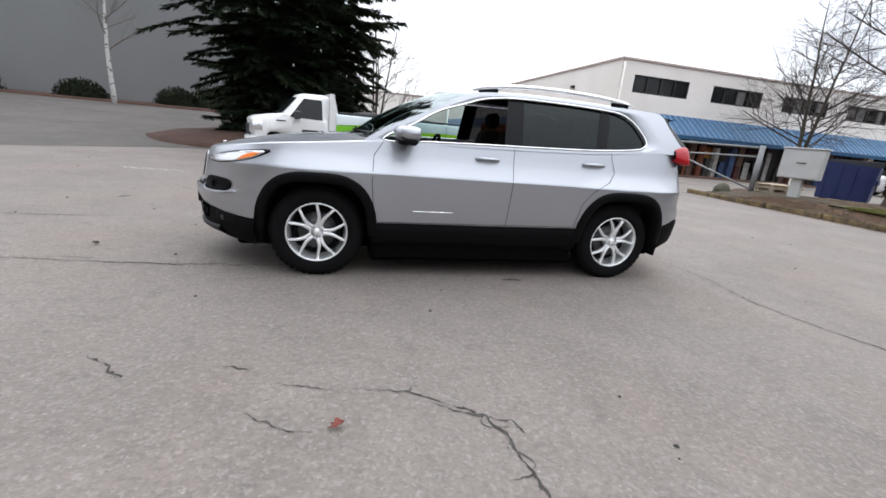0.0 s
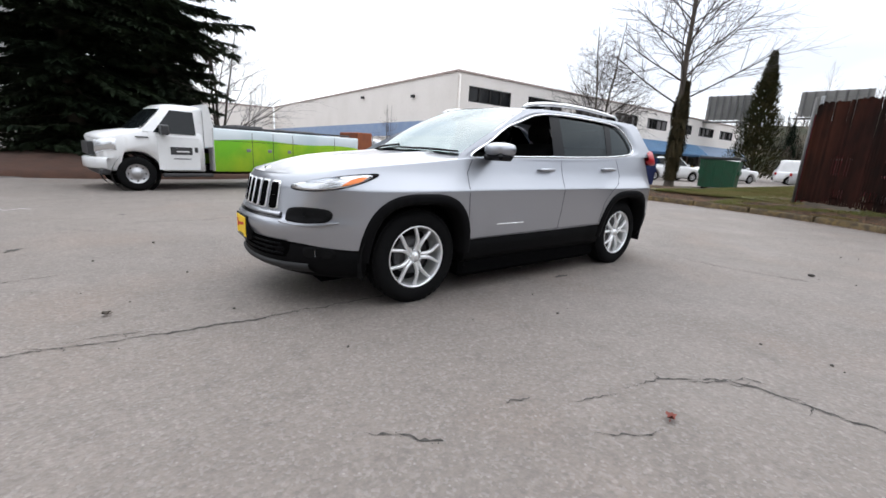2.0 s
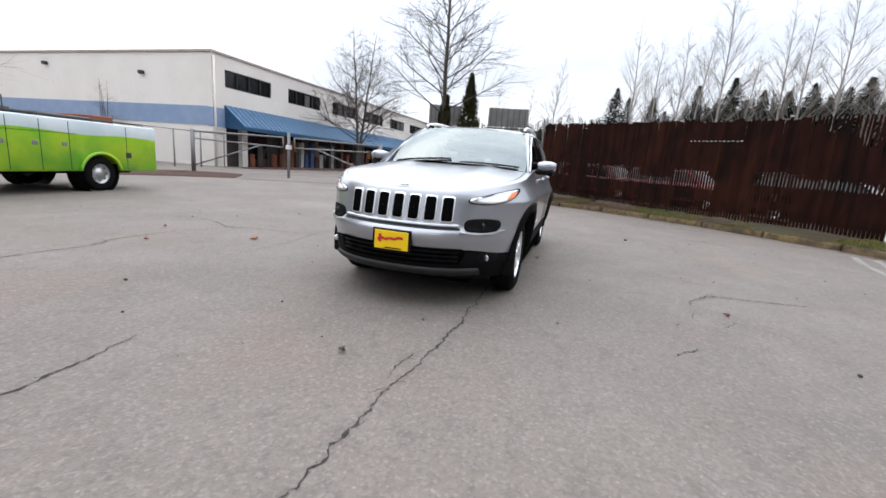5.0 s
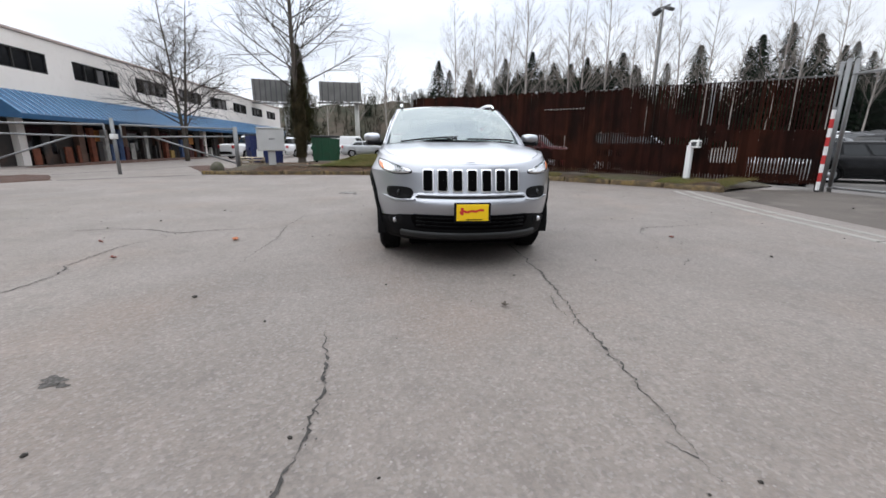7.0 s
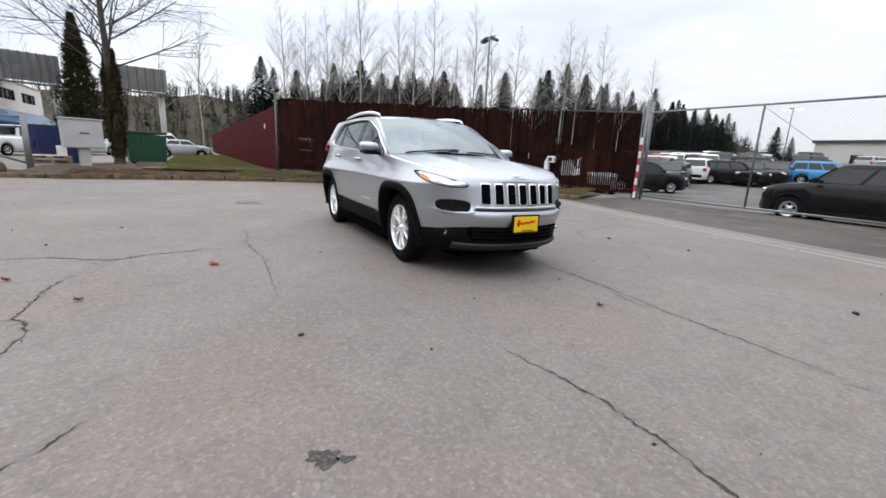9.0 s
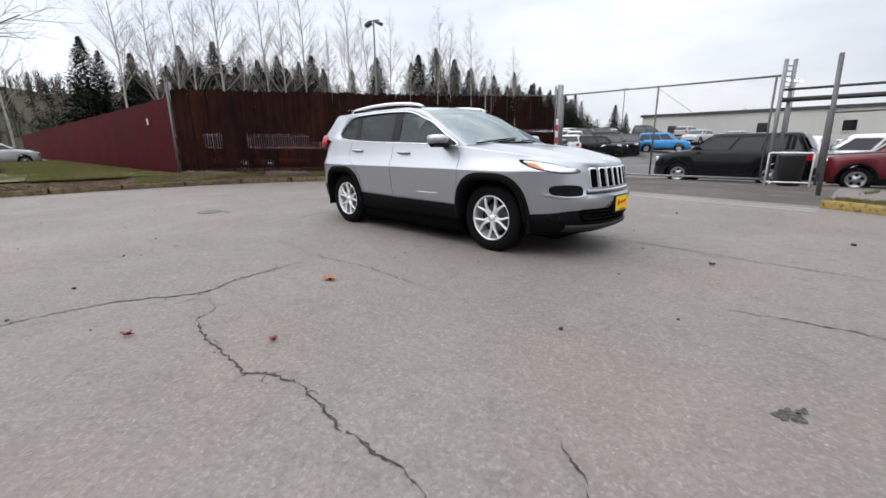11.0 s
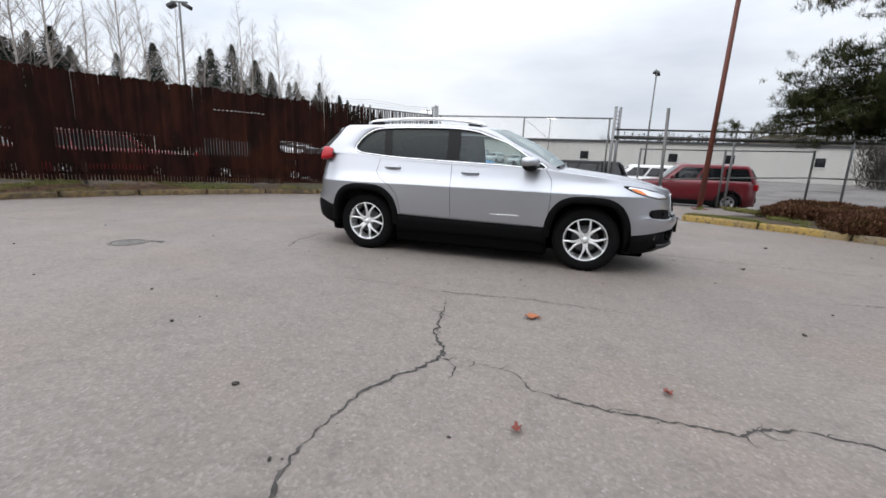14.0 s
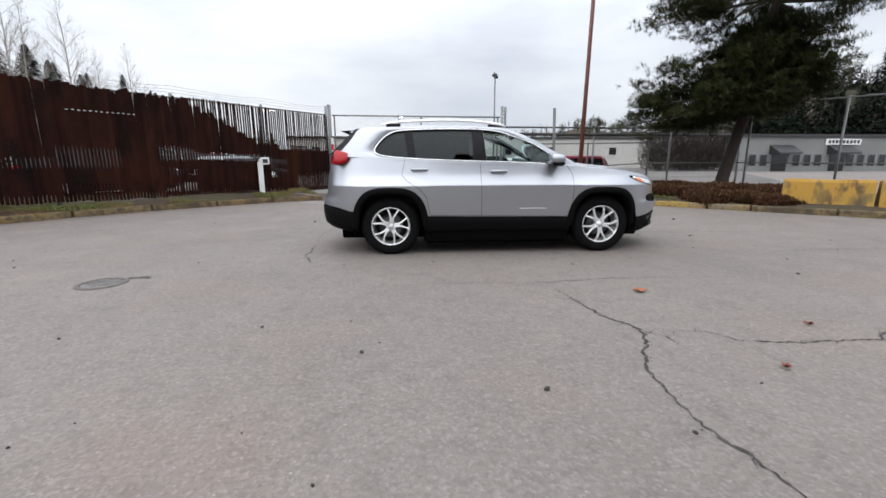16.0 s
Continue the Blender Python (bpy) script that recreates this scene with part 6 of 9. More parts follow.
def parked_car(name, label, body_mat, m, L=4.6, W=1.85, H=1.7, belt=1.07, hood=1.03, kind="suv", group="parked cars"):
    """A parked vehicle, front towards -x."""
    t = thing(name, label, "car", group, m=m)
    wb, r = L * 0.585, 0.35
    ax = (-wb / 2 - 0.04, wb / 2 - 0.04)
    w = W / 2
    nose_x, tail_x = -L / 2, L / 2
    screen = nose_x + L * (0.25 if kind != "van" else 0.1)
    roof0, roof1 = screen + L * 0.15, (tail_x - L * 0.07 if kind in ("suv", "van") else (tail_x - L * 0.30 if kind == "car" else screen + L * 0.36))
    back = tail_x - 0.02 if kind in ("suv", "van") else (tail_x - L * 0.16 if kind == "car" else screen + L * 0.40)

    def low(x):
        z = 0.24
        for c in ax:
            s = abs(x - c) / (r + 0.07)
            if s < 1:
                z = max(z, 0.30 + (r + 0.12) * math.sqrt(1 - s * s))
        return z

    xs = sorted(set([round(v, 3) for v in span(nose_x, tail_x, 47)] + [c + s * (r + 0.071) for c in ax for s in (-1, -0.99, -0.9, 0.9, 0.99, 1)]))
    rows = []
    for x in xs:
        e = min((x - nose_x), (tail_x - x))
        pinch = (1 - max(0, 1 - e / 0.45) ** 2.2 * 0.32)
        ww = w * pinch
        zt = lerp(x, [(nose_x, hood - 0.22), (nose_x + 0.12, hood - 0.10), (nose_x + 0.5, hood), (screen + 0.1, belt + 0.03), (tail_x - 0.1, belt + 0.06), (tail_x, belt - 0.05)])
        lo = min(low(x), zt - 0.1)
        mid = max(lo + 0.02, 0.62)
        rows.append([(x, -ww * 0.80, lo), (x, -ww * 0.97, lo + 0.01), (x, -ww, min(mid, zt - 0.06)), (x, -ww * 0.985, min(max(mid, zt - 0.14), zt - 0.05)), (x, -ww * 0.93, zt), (x, -ww * 0.5, zt + 0.03), (x, 0, zt + 0.035), (x, ww * 0.5, zt + 0.03), (x, ww * 0.93, zt), (x, ww * 0.985, min(max(mid, zt - 0.14), zt - 0.05)), (x, ww, min(mid, zt - 0.06)), (x, ww * 0.97, lo + 0.01), (x, ww * 0.80, lo)])
    body_ = Shape().grid(rows)
    for k in (0, -1):
        body_.add(rows[k], [tuple(range(len(rows[k])))])
    part("body", body_, body_mat, t)
    part("underside", Shape().box(nose_x + 0.2, tail_x - 0.2, -w * 0.72, w * 0.72, 0.2, 0.6), CABIN, t)
    if kind != "trailer":
        cab = Shape()
        base, top_ = [], []
        for (bx, tx) in ((screen, roof0), (screen + (back - screen) * 0.5, (roof0 + roof1) / 2), (back, roof1)):
            base.append((bx, tx))
        rows = []
        for f, inset, up in ((0, 0, 0), (0.25, 0, 0), (0.5, 0, 0), (0.75, 0, 0), (0.90, 0, 0), (0.96, 0.03, 0.012), (0.985, 0.09, 0.022), (1.0, 0.22, 0.03), (1.0, 0.55, 0.036)):
            g = min(f, 0.93) / 0.93
            x0, x1 = screen + (roof0 - screen) * g + inset, back + (roof1 - back) * g - inset
            half, wf = (x1 - x0) / 2, w * 0.92 - 0.16 * min(f, 0.93) - inset
            ring = []
            for a in span(0, 2 * math.pi * 35 / 36, 36):
                c_, s_ = math.cos(a), math.sin(a)
                bow = -0.08 * (1 - abs(s_)) if c_ < -0.7 else 0.0
                ring.append(((x0 + x1) / 2 + half * math.copysign(abs(c_) ** (2 / 11), c_) + bow, wf * math.copysign(abs(s_) ** (2 / 11), s_), belt + (H - belt) * min(f, 0.985) + up))
            rows.append(ring)
        cab.grid(rows, close=True)
        cab.add(rows[-1], [tuple(range(36))], True)
        part("cabin", cab, body_mat, t)
        # glass set just proud of the cabin
        def lift(s, u, f):
            bx0, tx0, bx1, tx1 = base[0][0], base[0][1], base[2][0], base[2][1]
            x = (bx0 + (bx1 - bx0) * u) * (1 - f) + (tx0 + (tx1 - tx0) * u) * f
            return (x, s * (w * 0.92 - 0.16 * f * 0.93 + 0.012), belt + (H - belt) * f * 0.93)
        panes = ((0.07, 0.34), (0.37, 0.62), (0.65, 0.93)) if kind == "suv" else (((0.08, 0.47), (0.51, 0.92)) if kind != "van" else ((0.03, 0.2),))
        for s in (-1, 1):
            for u0, u1 in panes:
                part("side_window", Shape().grid([[lift(s, u, f) for u in span(u0, u1, 5)] for f in span(0.12, 0.86, 4)]), DARK_GLASS, t)
        fr = [[(screen + (roof0 - screen) * f - 0.10 * (1 - (s / 1) ** 2) - 0.015, s * (w * 0.86 - 0.15 * f), belt + (H - belt) * f * 0.93 + 0.01) for s in span(-1, 1, 9)] for f in span(0.10, 0.90, 4)]
        part("windscreen", Shape().grid(fr), DARK_GLASS, t)
        rr = [[(back + (roof1 - back) * f + 0.05 * (1 - s * s) + 0.02, s * (w * 0.82 - 0.15 * f), belt + (H - belt) * f * 0.93 + 0.01) for s in span(-1, 1, 9)] for f in span(0.22, 0.88, 4)]
        part("rear_window", Shape().grid(rr), DARK_GLASS, t)
    for s in (-1, 1):
        part("headlight", Shape().box(nose_x + 0.03, nose_x + 0.22, s * w * 0.66 - 0.16, s * w * 0.66 + 0.16, hood - 0.28, hood - 0.13, 0.03), LAMP_SILVER, t)
        part("tail_light", Shape().box(tail_x - 0.16, tail_x - 0.01, s * w * 0.76 - 0.13, s * w * 0.76 + 0.13, belt - 0.25, belt - 0.02, 0.03), RED_LENS, t)
        part("mirror", Shape().box(screen + 0.24, screen + 0.38, s * (w + 0.08) - 0.10, s * (w + 0.08) + 0.10, belt + 0.05, belt + 0.20, 0.04), body_mat, t)
        for c in ax:
            mm = Matrix.Translation((c, s * (w - 0.12), r)) @ Matrix.Rotation(0 if s < 0 else math.pi, 4, "Z")
            wheel = new("wheel", clean(Shape().lathe([(0.001, -0.07), (0.06, -0.08), (0.08, -0.05), (0.19, -0.04), (0.215, -0.085), (0.235, -0.06), (0.2, 0.05)], 20).mesh("wheel", STEEL_RIM)))
            wheel.parent = t
            wheel.matrix_basis = mm
            for k in range(5):
                a = 2 * math.pi * k / 5
                part("rim_hole", Shape().lathe([(0.001, -0.062), (0.042, -0.062)], 8, m=Matrix.Translation((0.13 * math.sin(a), 0.0, 0.13 * math.cos(a)))), CABIN, wheel)
            part("tyre", Shape().lathe([(0.225, -0.09), (0.30, -0.105), (0.345, -0.07), (r, 0), (0.345, 0.07), (0.30, 0.1), (0.22, 0.09)], 24), RUBBER, wheel)
    if kind == "suv":
        for s in (-1, 1):
            part("sill", Shape().box(ax[0] + r + 0.06, ax[1] - r - 0.06, s * (w * 0.985) - 0.03, s * (w * 0.985) + 0.012, 0.22, 0.40, 0.012), CLADDING, t)
            for c in ax:
                arc = [(c - (r + 0.075) * math.cos(a), s * (w * 0.985), 0.30 + (r + 0.125) * math.sin(a)) for a in span(0.0, math.pi, 17)]
                part("arch_flare", Shape().tube(arc, 0.034, 6), CLADDING, t)
    part("bumper", Shape().box(nose_x - 0.03, nose_x + 0.15, -w * 0.68, w * 0.68, 0.30, 0.52, 0.04), CLADDING, t)
    part("rear_bumper", Shape().box(tail_x - 0.15, tail_x + 0.04, -w * 0.68, w * 0.68, 0.36, 0.58, 0.04), CLADDING, t)
    return t


black = parked_car("parked_suv", "black SUV parked close behind the gate", BLACK_CAR, pose(-1.10, -12.55, rise(-1.1, -13.0), 0, 0, 178), 4.3, 1.85, 1.62)
part("windscreen_note", Shape().box(-0.1, 0.35, 0.755, 0.765, 1.15, 1.45), WHITE_PAINT, black)
parked_car("parked_suv", "dark red SUV parked behind the fence", RED_CAR, pose(-5.50, -12.75, rise(-5.5, -13.4), 0, 0, 176), 4.15, 1.85, 1.68)
rnd = random.Random(21)
parked_car("parked_suv", "white SUV parked in the lot", WHITE_CAR, pose(-1.2, -16.8, rise(-1.2, -16.8), 0, 0, 172), 4.6, 1.85, 1.62)
parked_car("parked_suv", "white SUV beside the red one", WHITE_CAR, pose(-4.4, -17.4, rise(-4.4, -17.4), 0, 0, 178), 4.7, 1.9, 1.66)
parked_car("parked_suv", "black SUV with a yellow rear card facing away", BLACK_CAR, pose(10.5, -34.5, rise(10.5, -34.5) + 0.03, 0, 0, -70), 4.7, 1.9, 1.72)
parked_car("parked_suv", "white SUV standing side-on in the lot", WHITE_CAR, pose(17.5, -41, rise(17.5, -41) + 0.03, 0, 0, 30), 4.7, 1.88, 1.66)
parked_car("parked_suv", "dark grey SUV near the fence in the lot", GREY_CAR, pose(12.6, -25.2, rise(12.6, -25.2) + 0.03, 0, 0, -70), 4.6, 1.86, 1.68)
parked_car("parked_suv", "black SUV deep in the lot", BLACK_CAR, pose(15.2, -32.5, rise(15.2, -32.5) + 0.03, 0, 0, -75), 4.6, 1.86, 1.68)
parked_car("parked_car", "bright blue car in the lot", BLUE_CAR, pose(8.9, -38.5, rise(8.9, -38.5) + 0.03, 0, 0, 15), 4.5, 1.85, 1.75)
for i in range(18):
    row, k = divmod(i, 9)
    x, y = 30 - 5.2 * k + 3 * row, -50 - 7.5 * row - 1.2 * k * 0.3
    mat_, word = rnd.choice(((WHITE_CAR, "white"), (GREY_CAR, "dark grey"), (BLACK_CAR, "black"), (SILVER_CAR, "silver")))
    parked_car(rnd.choice(("parked_suv", "parked_suv", "parked_car")), word + " car in a far row of the lot", mat_, pose(x, y, rise(x, y) + 0.03, 0, 0, rnd.choice((80, -95, 85)) + rnd.uniform(-4, 4)), 4.6, 1.85, rnd.uniform(1.55, 1.75))
for i in range(44):
    row, k = divmod(i, 11)
    az, dist = radians(138.6 + 1.6 * k + 0.8 * (row % 2)), 39 + 9 * row + 1.5 * math.sin(4.1 * i)
    mat_, word = ((WHITE_CAR, "white"), (BLACK_CAR, "black"), (GREY_CAR, "dark grey"), (BLACK_CAR, "black"), (WHITE_CAR, "white"), (GREY_CAR, "dark grey"), (RED_CAR, "dark red"))[(i * 5 + row) % 7]
    parked_car("parked_suv", word + " SUV in a crowded row of the lot", mat_, pose(-5.4 + dist * math.sin(az), 2.5 + dist * math.cos(az), rise(-5.4 + dist * math.sin(az), 2.5 + dist * math.cos(az)) + 0.03, 0, 0, (-70, 28, -66, 110)[i % 4] + rnd.uniform(-4, 4)), 4.6, 1.85, rnd.uniform(1.62, 1.8))
# cars standing behind the slat fence, seen through its gaps
for x, y, a, mt, word in ((14.8, -5.6, 55, RED_CAR, "dark red"), (11.9, -9.5, 52, BLACK_CAR, "black"), (9.0, -13.5, -43, SILVER_CAR, "silver"), (16.9, -2.6, 52, RED_CAR, "dark red"), (9.9, -18.2, 62, BLACK_CAR, "black")):
    parked_car("parked_suv", word + " SUV close behind the brown slat fence", mt, pose(x, y, rise(x, y) + 0.02, 0, 0, a), 4.6, 1.85, 1.66)
# by the shops and along the far road
parked_car("pickup", "white pickup parked by the shops", WHITE_CAR, pose(31, 13.0, 0, 0, 0, 150), 5.4, 1.95, 1.8, kind="pickup")
parked_car("pickup", "white pickup beside the dumpsters", WHITE_CAR, pose(37, 11.0, 0, 0, 0, 160), 5.4, 1.95, 1.8, kind="pickup")
parked_car("van", "white van on the far road", WHITE_CAR, pose(44, 7.0, 0, 0, 0, 110), 5.2, 1.95, 2.1, kind="van")
parked_car("parked_car", "silver car on the far road", SILVER_CAR, pose(38, 4.6, 0, 0, 0, 100), 4.5, 1.8, 1.5, kind="car")
parked_car("pickup", "white pickup behind the service truck", WHITE_CAR, pose(9.6, 22.0, 0, 0, 0, 100), 5.2, 1.9, 1.8, kind="pickup")
ORANGE = material("rusty orange steel", (0.28, 0.085, 0.035), 0.7, 0.1, [(2, (0.16, 0.05, 0.03), 0.4, 0.7, 0.8)])
skip = thing("steel_container", "rusty orange steel container on dark legs", "container", m=pose(6.6, 17.2, 0, 0, 0, 10))
part("box", Shape().box(-0.55, 0.35, -0.8, 0.8, 0.95, 1.95, 0.03), ORANGE, skip)
for x in (-0.48, 0.28):
    for y in (-0.7, 0.7):
        part("leg", Shape().box(x - 0.06, x + 0.06, y - 0.06, y + 0.06, 0, 1.0), DARK_BOX, skip)
back_fence = thing("chain_link_fence", "low grey chain-link fence before the shops", "fence")
for i in range(6):
    part("post", Shape().tube([(6.5 + 1.6 * i, 18.4, 0), (6.5 + 1.6 * i, 18.4, 1.9)], 0.035, 8), GALV, back_fence)
part("rail", Shape().tube([(6.5, 18.4, 1.86), (14.5, 18.4, 1.86)], 0.022, 6), GALV, back_fence)
tagged(part("netting", mesh_wires(Shape(), (6.5, 18.4), (14.5, 18.4), 0.05, 1.85, 0.12, 0.002), WIRE, back_fence), kind="stuff")


# leaf-strewn soil by the swing gates, the drive's broken edge and the bed before the shops
def soil_patch(name, pts, h, label):
    cx, cy = sum(p[0] for p in pts) / len(pts), sum(p[1] for p in pts) / len(pts)
    ring = []
    for a, b in zip(pts, pts[1:] + pts[:1]):
        for s in (0, 0.2, 0.4, 0.6, 0.8):
            ring.append((a[0] + (b[0] - a[0]) * s, a[1] + (b[1] - a[1]) * s))
    rows = []
    for f, z in ((1.0, -0.02), (0.985, 0.012), (0.9, 0.3 * h + 0.01), (0.7, 0.8 * h + 0.01), (0.35, h + 0.01), (0.02, h + 0.01)):
        rows.append([(cx + (x - cx) * f + 0.10 * noise.noise((x * 2.3, y * 2.3, 1.0)), cy + (y - cy) * f + 0.10 * noise.noise((x * 2.3, y * 2.3, 7.0)), z + (0.03 * noise.noise((x * 3 * f, y * 3 * f, 2.0)) if z > 0.03 else 0)) for x, y in ring])
    setting(name, Shape().grid(rows, close=True), MULCH, label, fix=False)


soil_patch("soil_strip", [(4.6, 13.0), (6.2, 12.35), (7.9, 11.25), (9.3, 12.3), (10.3, 13.2), (8.9, 14.9), (6.8, 15.6), (4.8, 15.0)], 0.07, "bare leaf-strewn soil round the swing gate post")
soil_patch("soil_strip", [(10.75, 7.95), (11.9, 7.5), (13.6, 7.9), (17.6, 10.9), (16.9, 11.6), (13.6, 9.7)], 0.08, "leaf-strewn brown soil at the end of the kerb")
soil_patch("planting_bed", [(15.0, 17.2), (22, 16.9), (32, 16.7), (32, 17.5), (22, 17.75), (15.2, 18.0)], 0.12, "brown planting bed before the shops")
EDGE_DARK = material("dark drive edge", (0.035, 0.0315, 0.0294), 0.9, 0, [(6, (0.084, 0.077, 0.07), 0.45, 0.65, 0.8)])
for line in ([(7.8, 11.05), (8.9, 9.75), (9.9, 8.6), (10.65, 7.8)], [(10.4, 13.15), (12.4, 12.6), (14.4, 11.95), (16.7, 11.4)]):
    rows = []
    for p in dense([(*q, 0) for q in line], 0.15):
        w_ = 0.09 + 0.05 * noise.noise((p.x * 2, p.y * 2, 0))
        o = 0.06 * noise.noise((p.x * 1.4, p.y * 1.4, 5.0))
        rows.append([(p.x + o - w_, p.y + o - w_ * 0.6, 0.004), (p.x + o + w_, p.y + o + w_ * 0.6, 0.006)])
    setting("drive_edge", Shape().grid(rows), EDGE_DARK, "dark broken edge of the drive", fix=False)

# ---- the silver car: front towards -x, standing at the origin ----
AXLE, HUB_Z, TRACK = 1.35, 0.36, 0.83
FRONT_X, REAR_X = -2.385, 2.27


def plan_points(n_front=26, n_side=70, n_rear=20):
    """Half outline seen from above, from the middle of the nose to the middle of the tail: (x, y, nx, ny)."""
    pts = []
    for i in range(n_front):
        a = math.pi / 2 * i / n_front
        e = 2 / 2.35
        pts.append((-1.30 - (-1.30 - FRONT_X) * math.cos(a) ** e, 0.925 * math.sin(a) ** e))
    pts += [(x, 0.925) for x in span(-1.30, 1.45, n_side)]
    for i in range(1, n_rear + 1):
        a = math.pi / 2 * (1 - i / n_rear)
        e = 2 / 3.0
        pts.append((1.45 + (REAR_X - 1.45) * math.cos(a) ** e if i < n_rear else REAR_X, 0.925 * math.sin(a) ** e))
    out = []
    for i, (x, y) in enumerate(pts):
        a, b = pts[max(i - 1, 0)], pts[min(i + 1, len(pts) - 1)]
        d = Vector((b[0] - a[0], b[1] - a[1])).normalized()
        nx, ny = -d.y, d.x
        if i == 0:
            nx, ny = -1, 0
        if i == len(pts) - 1:
            nx, ny = 1, 0
        out.append((x, max(y, 0), nx, ny))
    return out


SIDE_IN = [(0.2, 0.10), (0.30, 0.078), (0.36, 0.062), (0.44, 0.046), (0.52, 0.034), (0.60, 0.024), (0.70, 0.013), (0.78, 0.006), (0.84, 0.002), (0.862, 0.0), (0.872, 0.003), (0.89, 0.012), (0.94, 0.035), (1.0, 0.059), (1.06, 0.077), (1.12, 0.093), (1.20, 0.115), (1.30, 0.14)]
FRONT_IN = [(0.2, 0.17), (0.27, 0.10), (0.33, 0.045), (0.41, 0.05), (0.50, 0.035), (0.54, 0.012), (0.575, 0.0), (0.61, 0.0), (0.64, 0.02), (0.665, 0.05), (0.70, 0.062), (0.90, 0.11), (0.95, 0.145), (0.99, 0.20), (1.1, 0.3)]
REAR_IN = [(0.2, 0.15), (0.30, 0.07), (0.40, 0.02), (0.60, 0.0), (0.68, 0.02), (0.72, 0.05), (1.0, 0.09), (1.15, 0.13), (1.3, 0.19)]


def fender(x, z):
    """How far the wings swell out round the wheel openings."""
    best = 0.0
    for c in (-AXLE, AXLE):
        far = max(abs(x - c) / 0.64, 0.0) ** 3 + (max(z - HUB_Z, 0) / 0.62) ** 3
        best = max(best, 0.011 * min(1, max(0, (1.0 - far ** (1 / 3)) / 0.2)))
    return best


def hull(x, y, nx, ny, z):
    """A point of the body's skin at the outline's place and a height."""
    side, end = smooth_lerp(z, SIDE_IN), smooth_lerp(z, FRONT_IN if nx < 0 else REAR_IN)
    d = side * ny * ny + end * nx * nx - fender(x, z) * ny * ny
    return Vector((x - nx * d, y - ny * d, z))


def edge_z(x):
    """Height of the body's upper edge: bonnet edge, then the belt line."""
    return smooth_lerp(x, [(-2.36, 0.935), (-2.2, 0.955), (-2.0, 0.985), (-1.7, 1.025), (-1.3, 1.065), (-0.9, 1.105), (-0.4, 1.125), (0.4, 1.14), (1.0, 1.16), (1.5, 1.215), (1.8, 1.262), (2.2, 1.288)])


def arch_z(x, half=0.43, top=0.80):
    """Height of the wheel openings' edge; 0 away from them."""
    best = 0
    for c in (-AXLE, AXLE):
        s = abs(x - c) / half
        if s < 1:
            best = max(best, HUB_Z - 0.02 + (top - HUB_Z + 0.02) * (1 - s**3.4) ** (1 / 2.2))
    return best


def side_point(x, z, out=0.0):
    """A point on the left flank (y negative)."""
    i = min(range(len(PLAN)), key=lambda k: abs(PLAN[k][0] - x) + (0 if PLAN[k][1] > 0.5 else 9))
    px, py, nx, ny = PLAN[i]
    p = hull(x, py, nx, ny, z)
    return Vector((p.x - 0, -(p.y + out * ny), p.z)) if abs(nx) < 0.5 else Vector((p.x + nx * out, -(p.y + out * ny), p.z))


PLAN = plan_points()
# the outline gets extra stations at the wheel openings, so that their edges stay clean
for c in (-AXLE, AXLE):
    for s in (-0.432, -0.428, -0.424, 0.424, 0.428, 0.432, -0.415, 0.415, -0.40, 0.40, -0.38, 0.38):
        x = c + s
        if x > -1.3 and x < 1.45:
            PLAN.append((x, 0.925, 0.0, 1.0))
        else:
            a = min((p for p in PLAN if p[0] <= x and p[1] > 0.4), key=lambda p: x - p[0])
            b = min((p for p in PLAN if p[0] > x and p[1] > 0.4), key=lambda p: p[0] - x)
            t = (x - a[0]) / (b[0] - a[0])
            PLAN.append(tuple(u + (v - u) * t for u, v in zip(a, b)))
PLAN.sort(key=lambda p: (p[0], p[1] if p[0] < 0 else -p[1]))
LEVELS = [0.47, 0.52, 0.555, 0.58, 0.605, 0.625, 0.645, 0.665, 0.69, 0.72, 0.76, 0.81, 0.84, 0.856, 0.863, 0.872, 0.885, 0.905, 0.93, 0.955, 0.98, 1.0, 1.03, 1.06, 1.09, 1.12, 1.16]


def fascia_low(x, y):
    """Where the painted skin ends below: the black lower bumper and sills begin there."""
    return smooth_lerp(x, [(-2.4, 0.495), (-2.2, 0.49), (-2.0, 0.46), (-1.7, 0.445), (-1.2, 0.465), (0.9, 0.495), (1.8, 0.55), (2.0, 0.60), (2.3, 0.64)])


def mirror_rows(rows):
    """Rows on the left half, run on to the right half."""
    return [[(p[0], -abs(p[1]), p[2]) for p in r] for r in rows], [[(p[0], abs(p[1]), p[2]) for p in r] for r in rows]


car = thing("silver_suv", "silver compact SUV with black cladding, alloy wheels and yellow card", "car", m=Matrix.Translation((0, -0.03, 0)))

rows = []
for x, y, nx, ny in PLAN:
    low, top = fascia_low(x, y), edge_z(x)
    low = max(low, arch_z(x))
    col = [low + (top - low) * 0.0]
    col += [min(max(h, low + 0.002 * (k + 1)), top - 0.002 * (len(LEVELS) - k)) for k, h in enumerate(LEVELS)]
    col.append(top)
    rows.append([hull(x, y, nx, ny, z) for z in col])
body = Shape()
for r in mirror_rows(rows):
    body.grid(r)
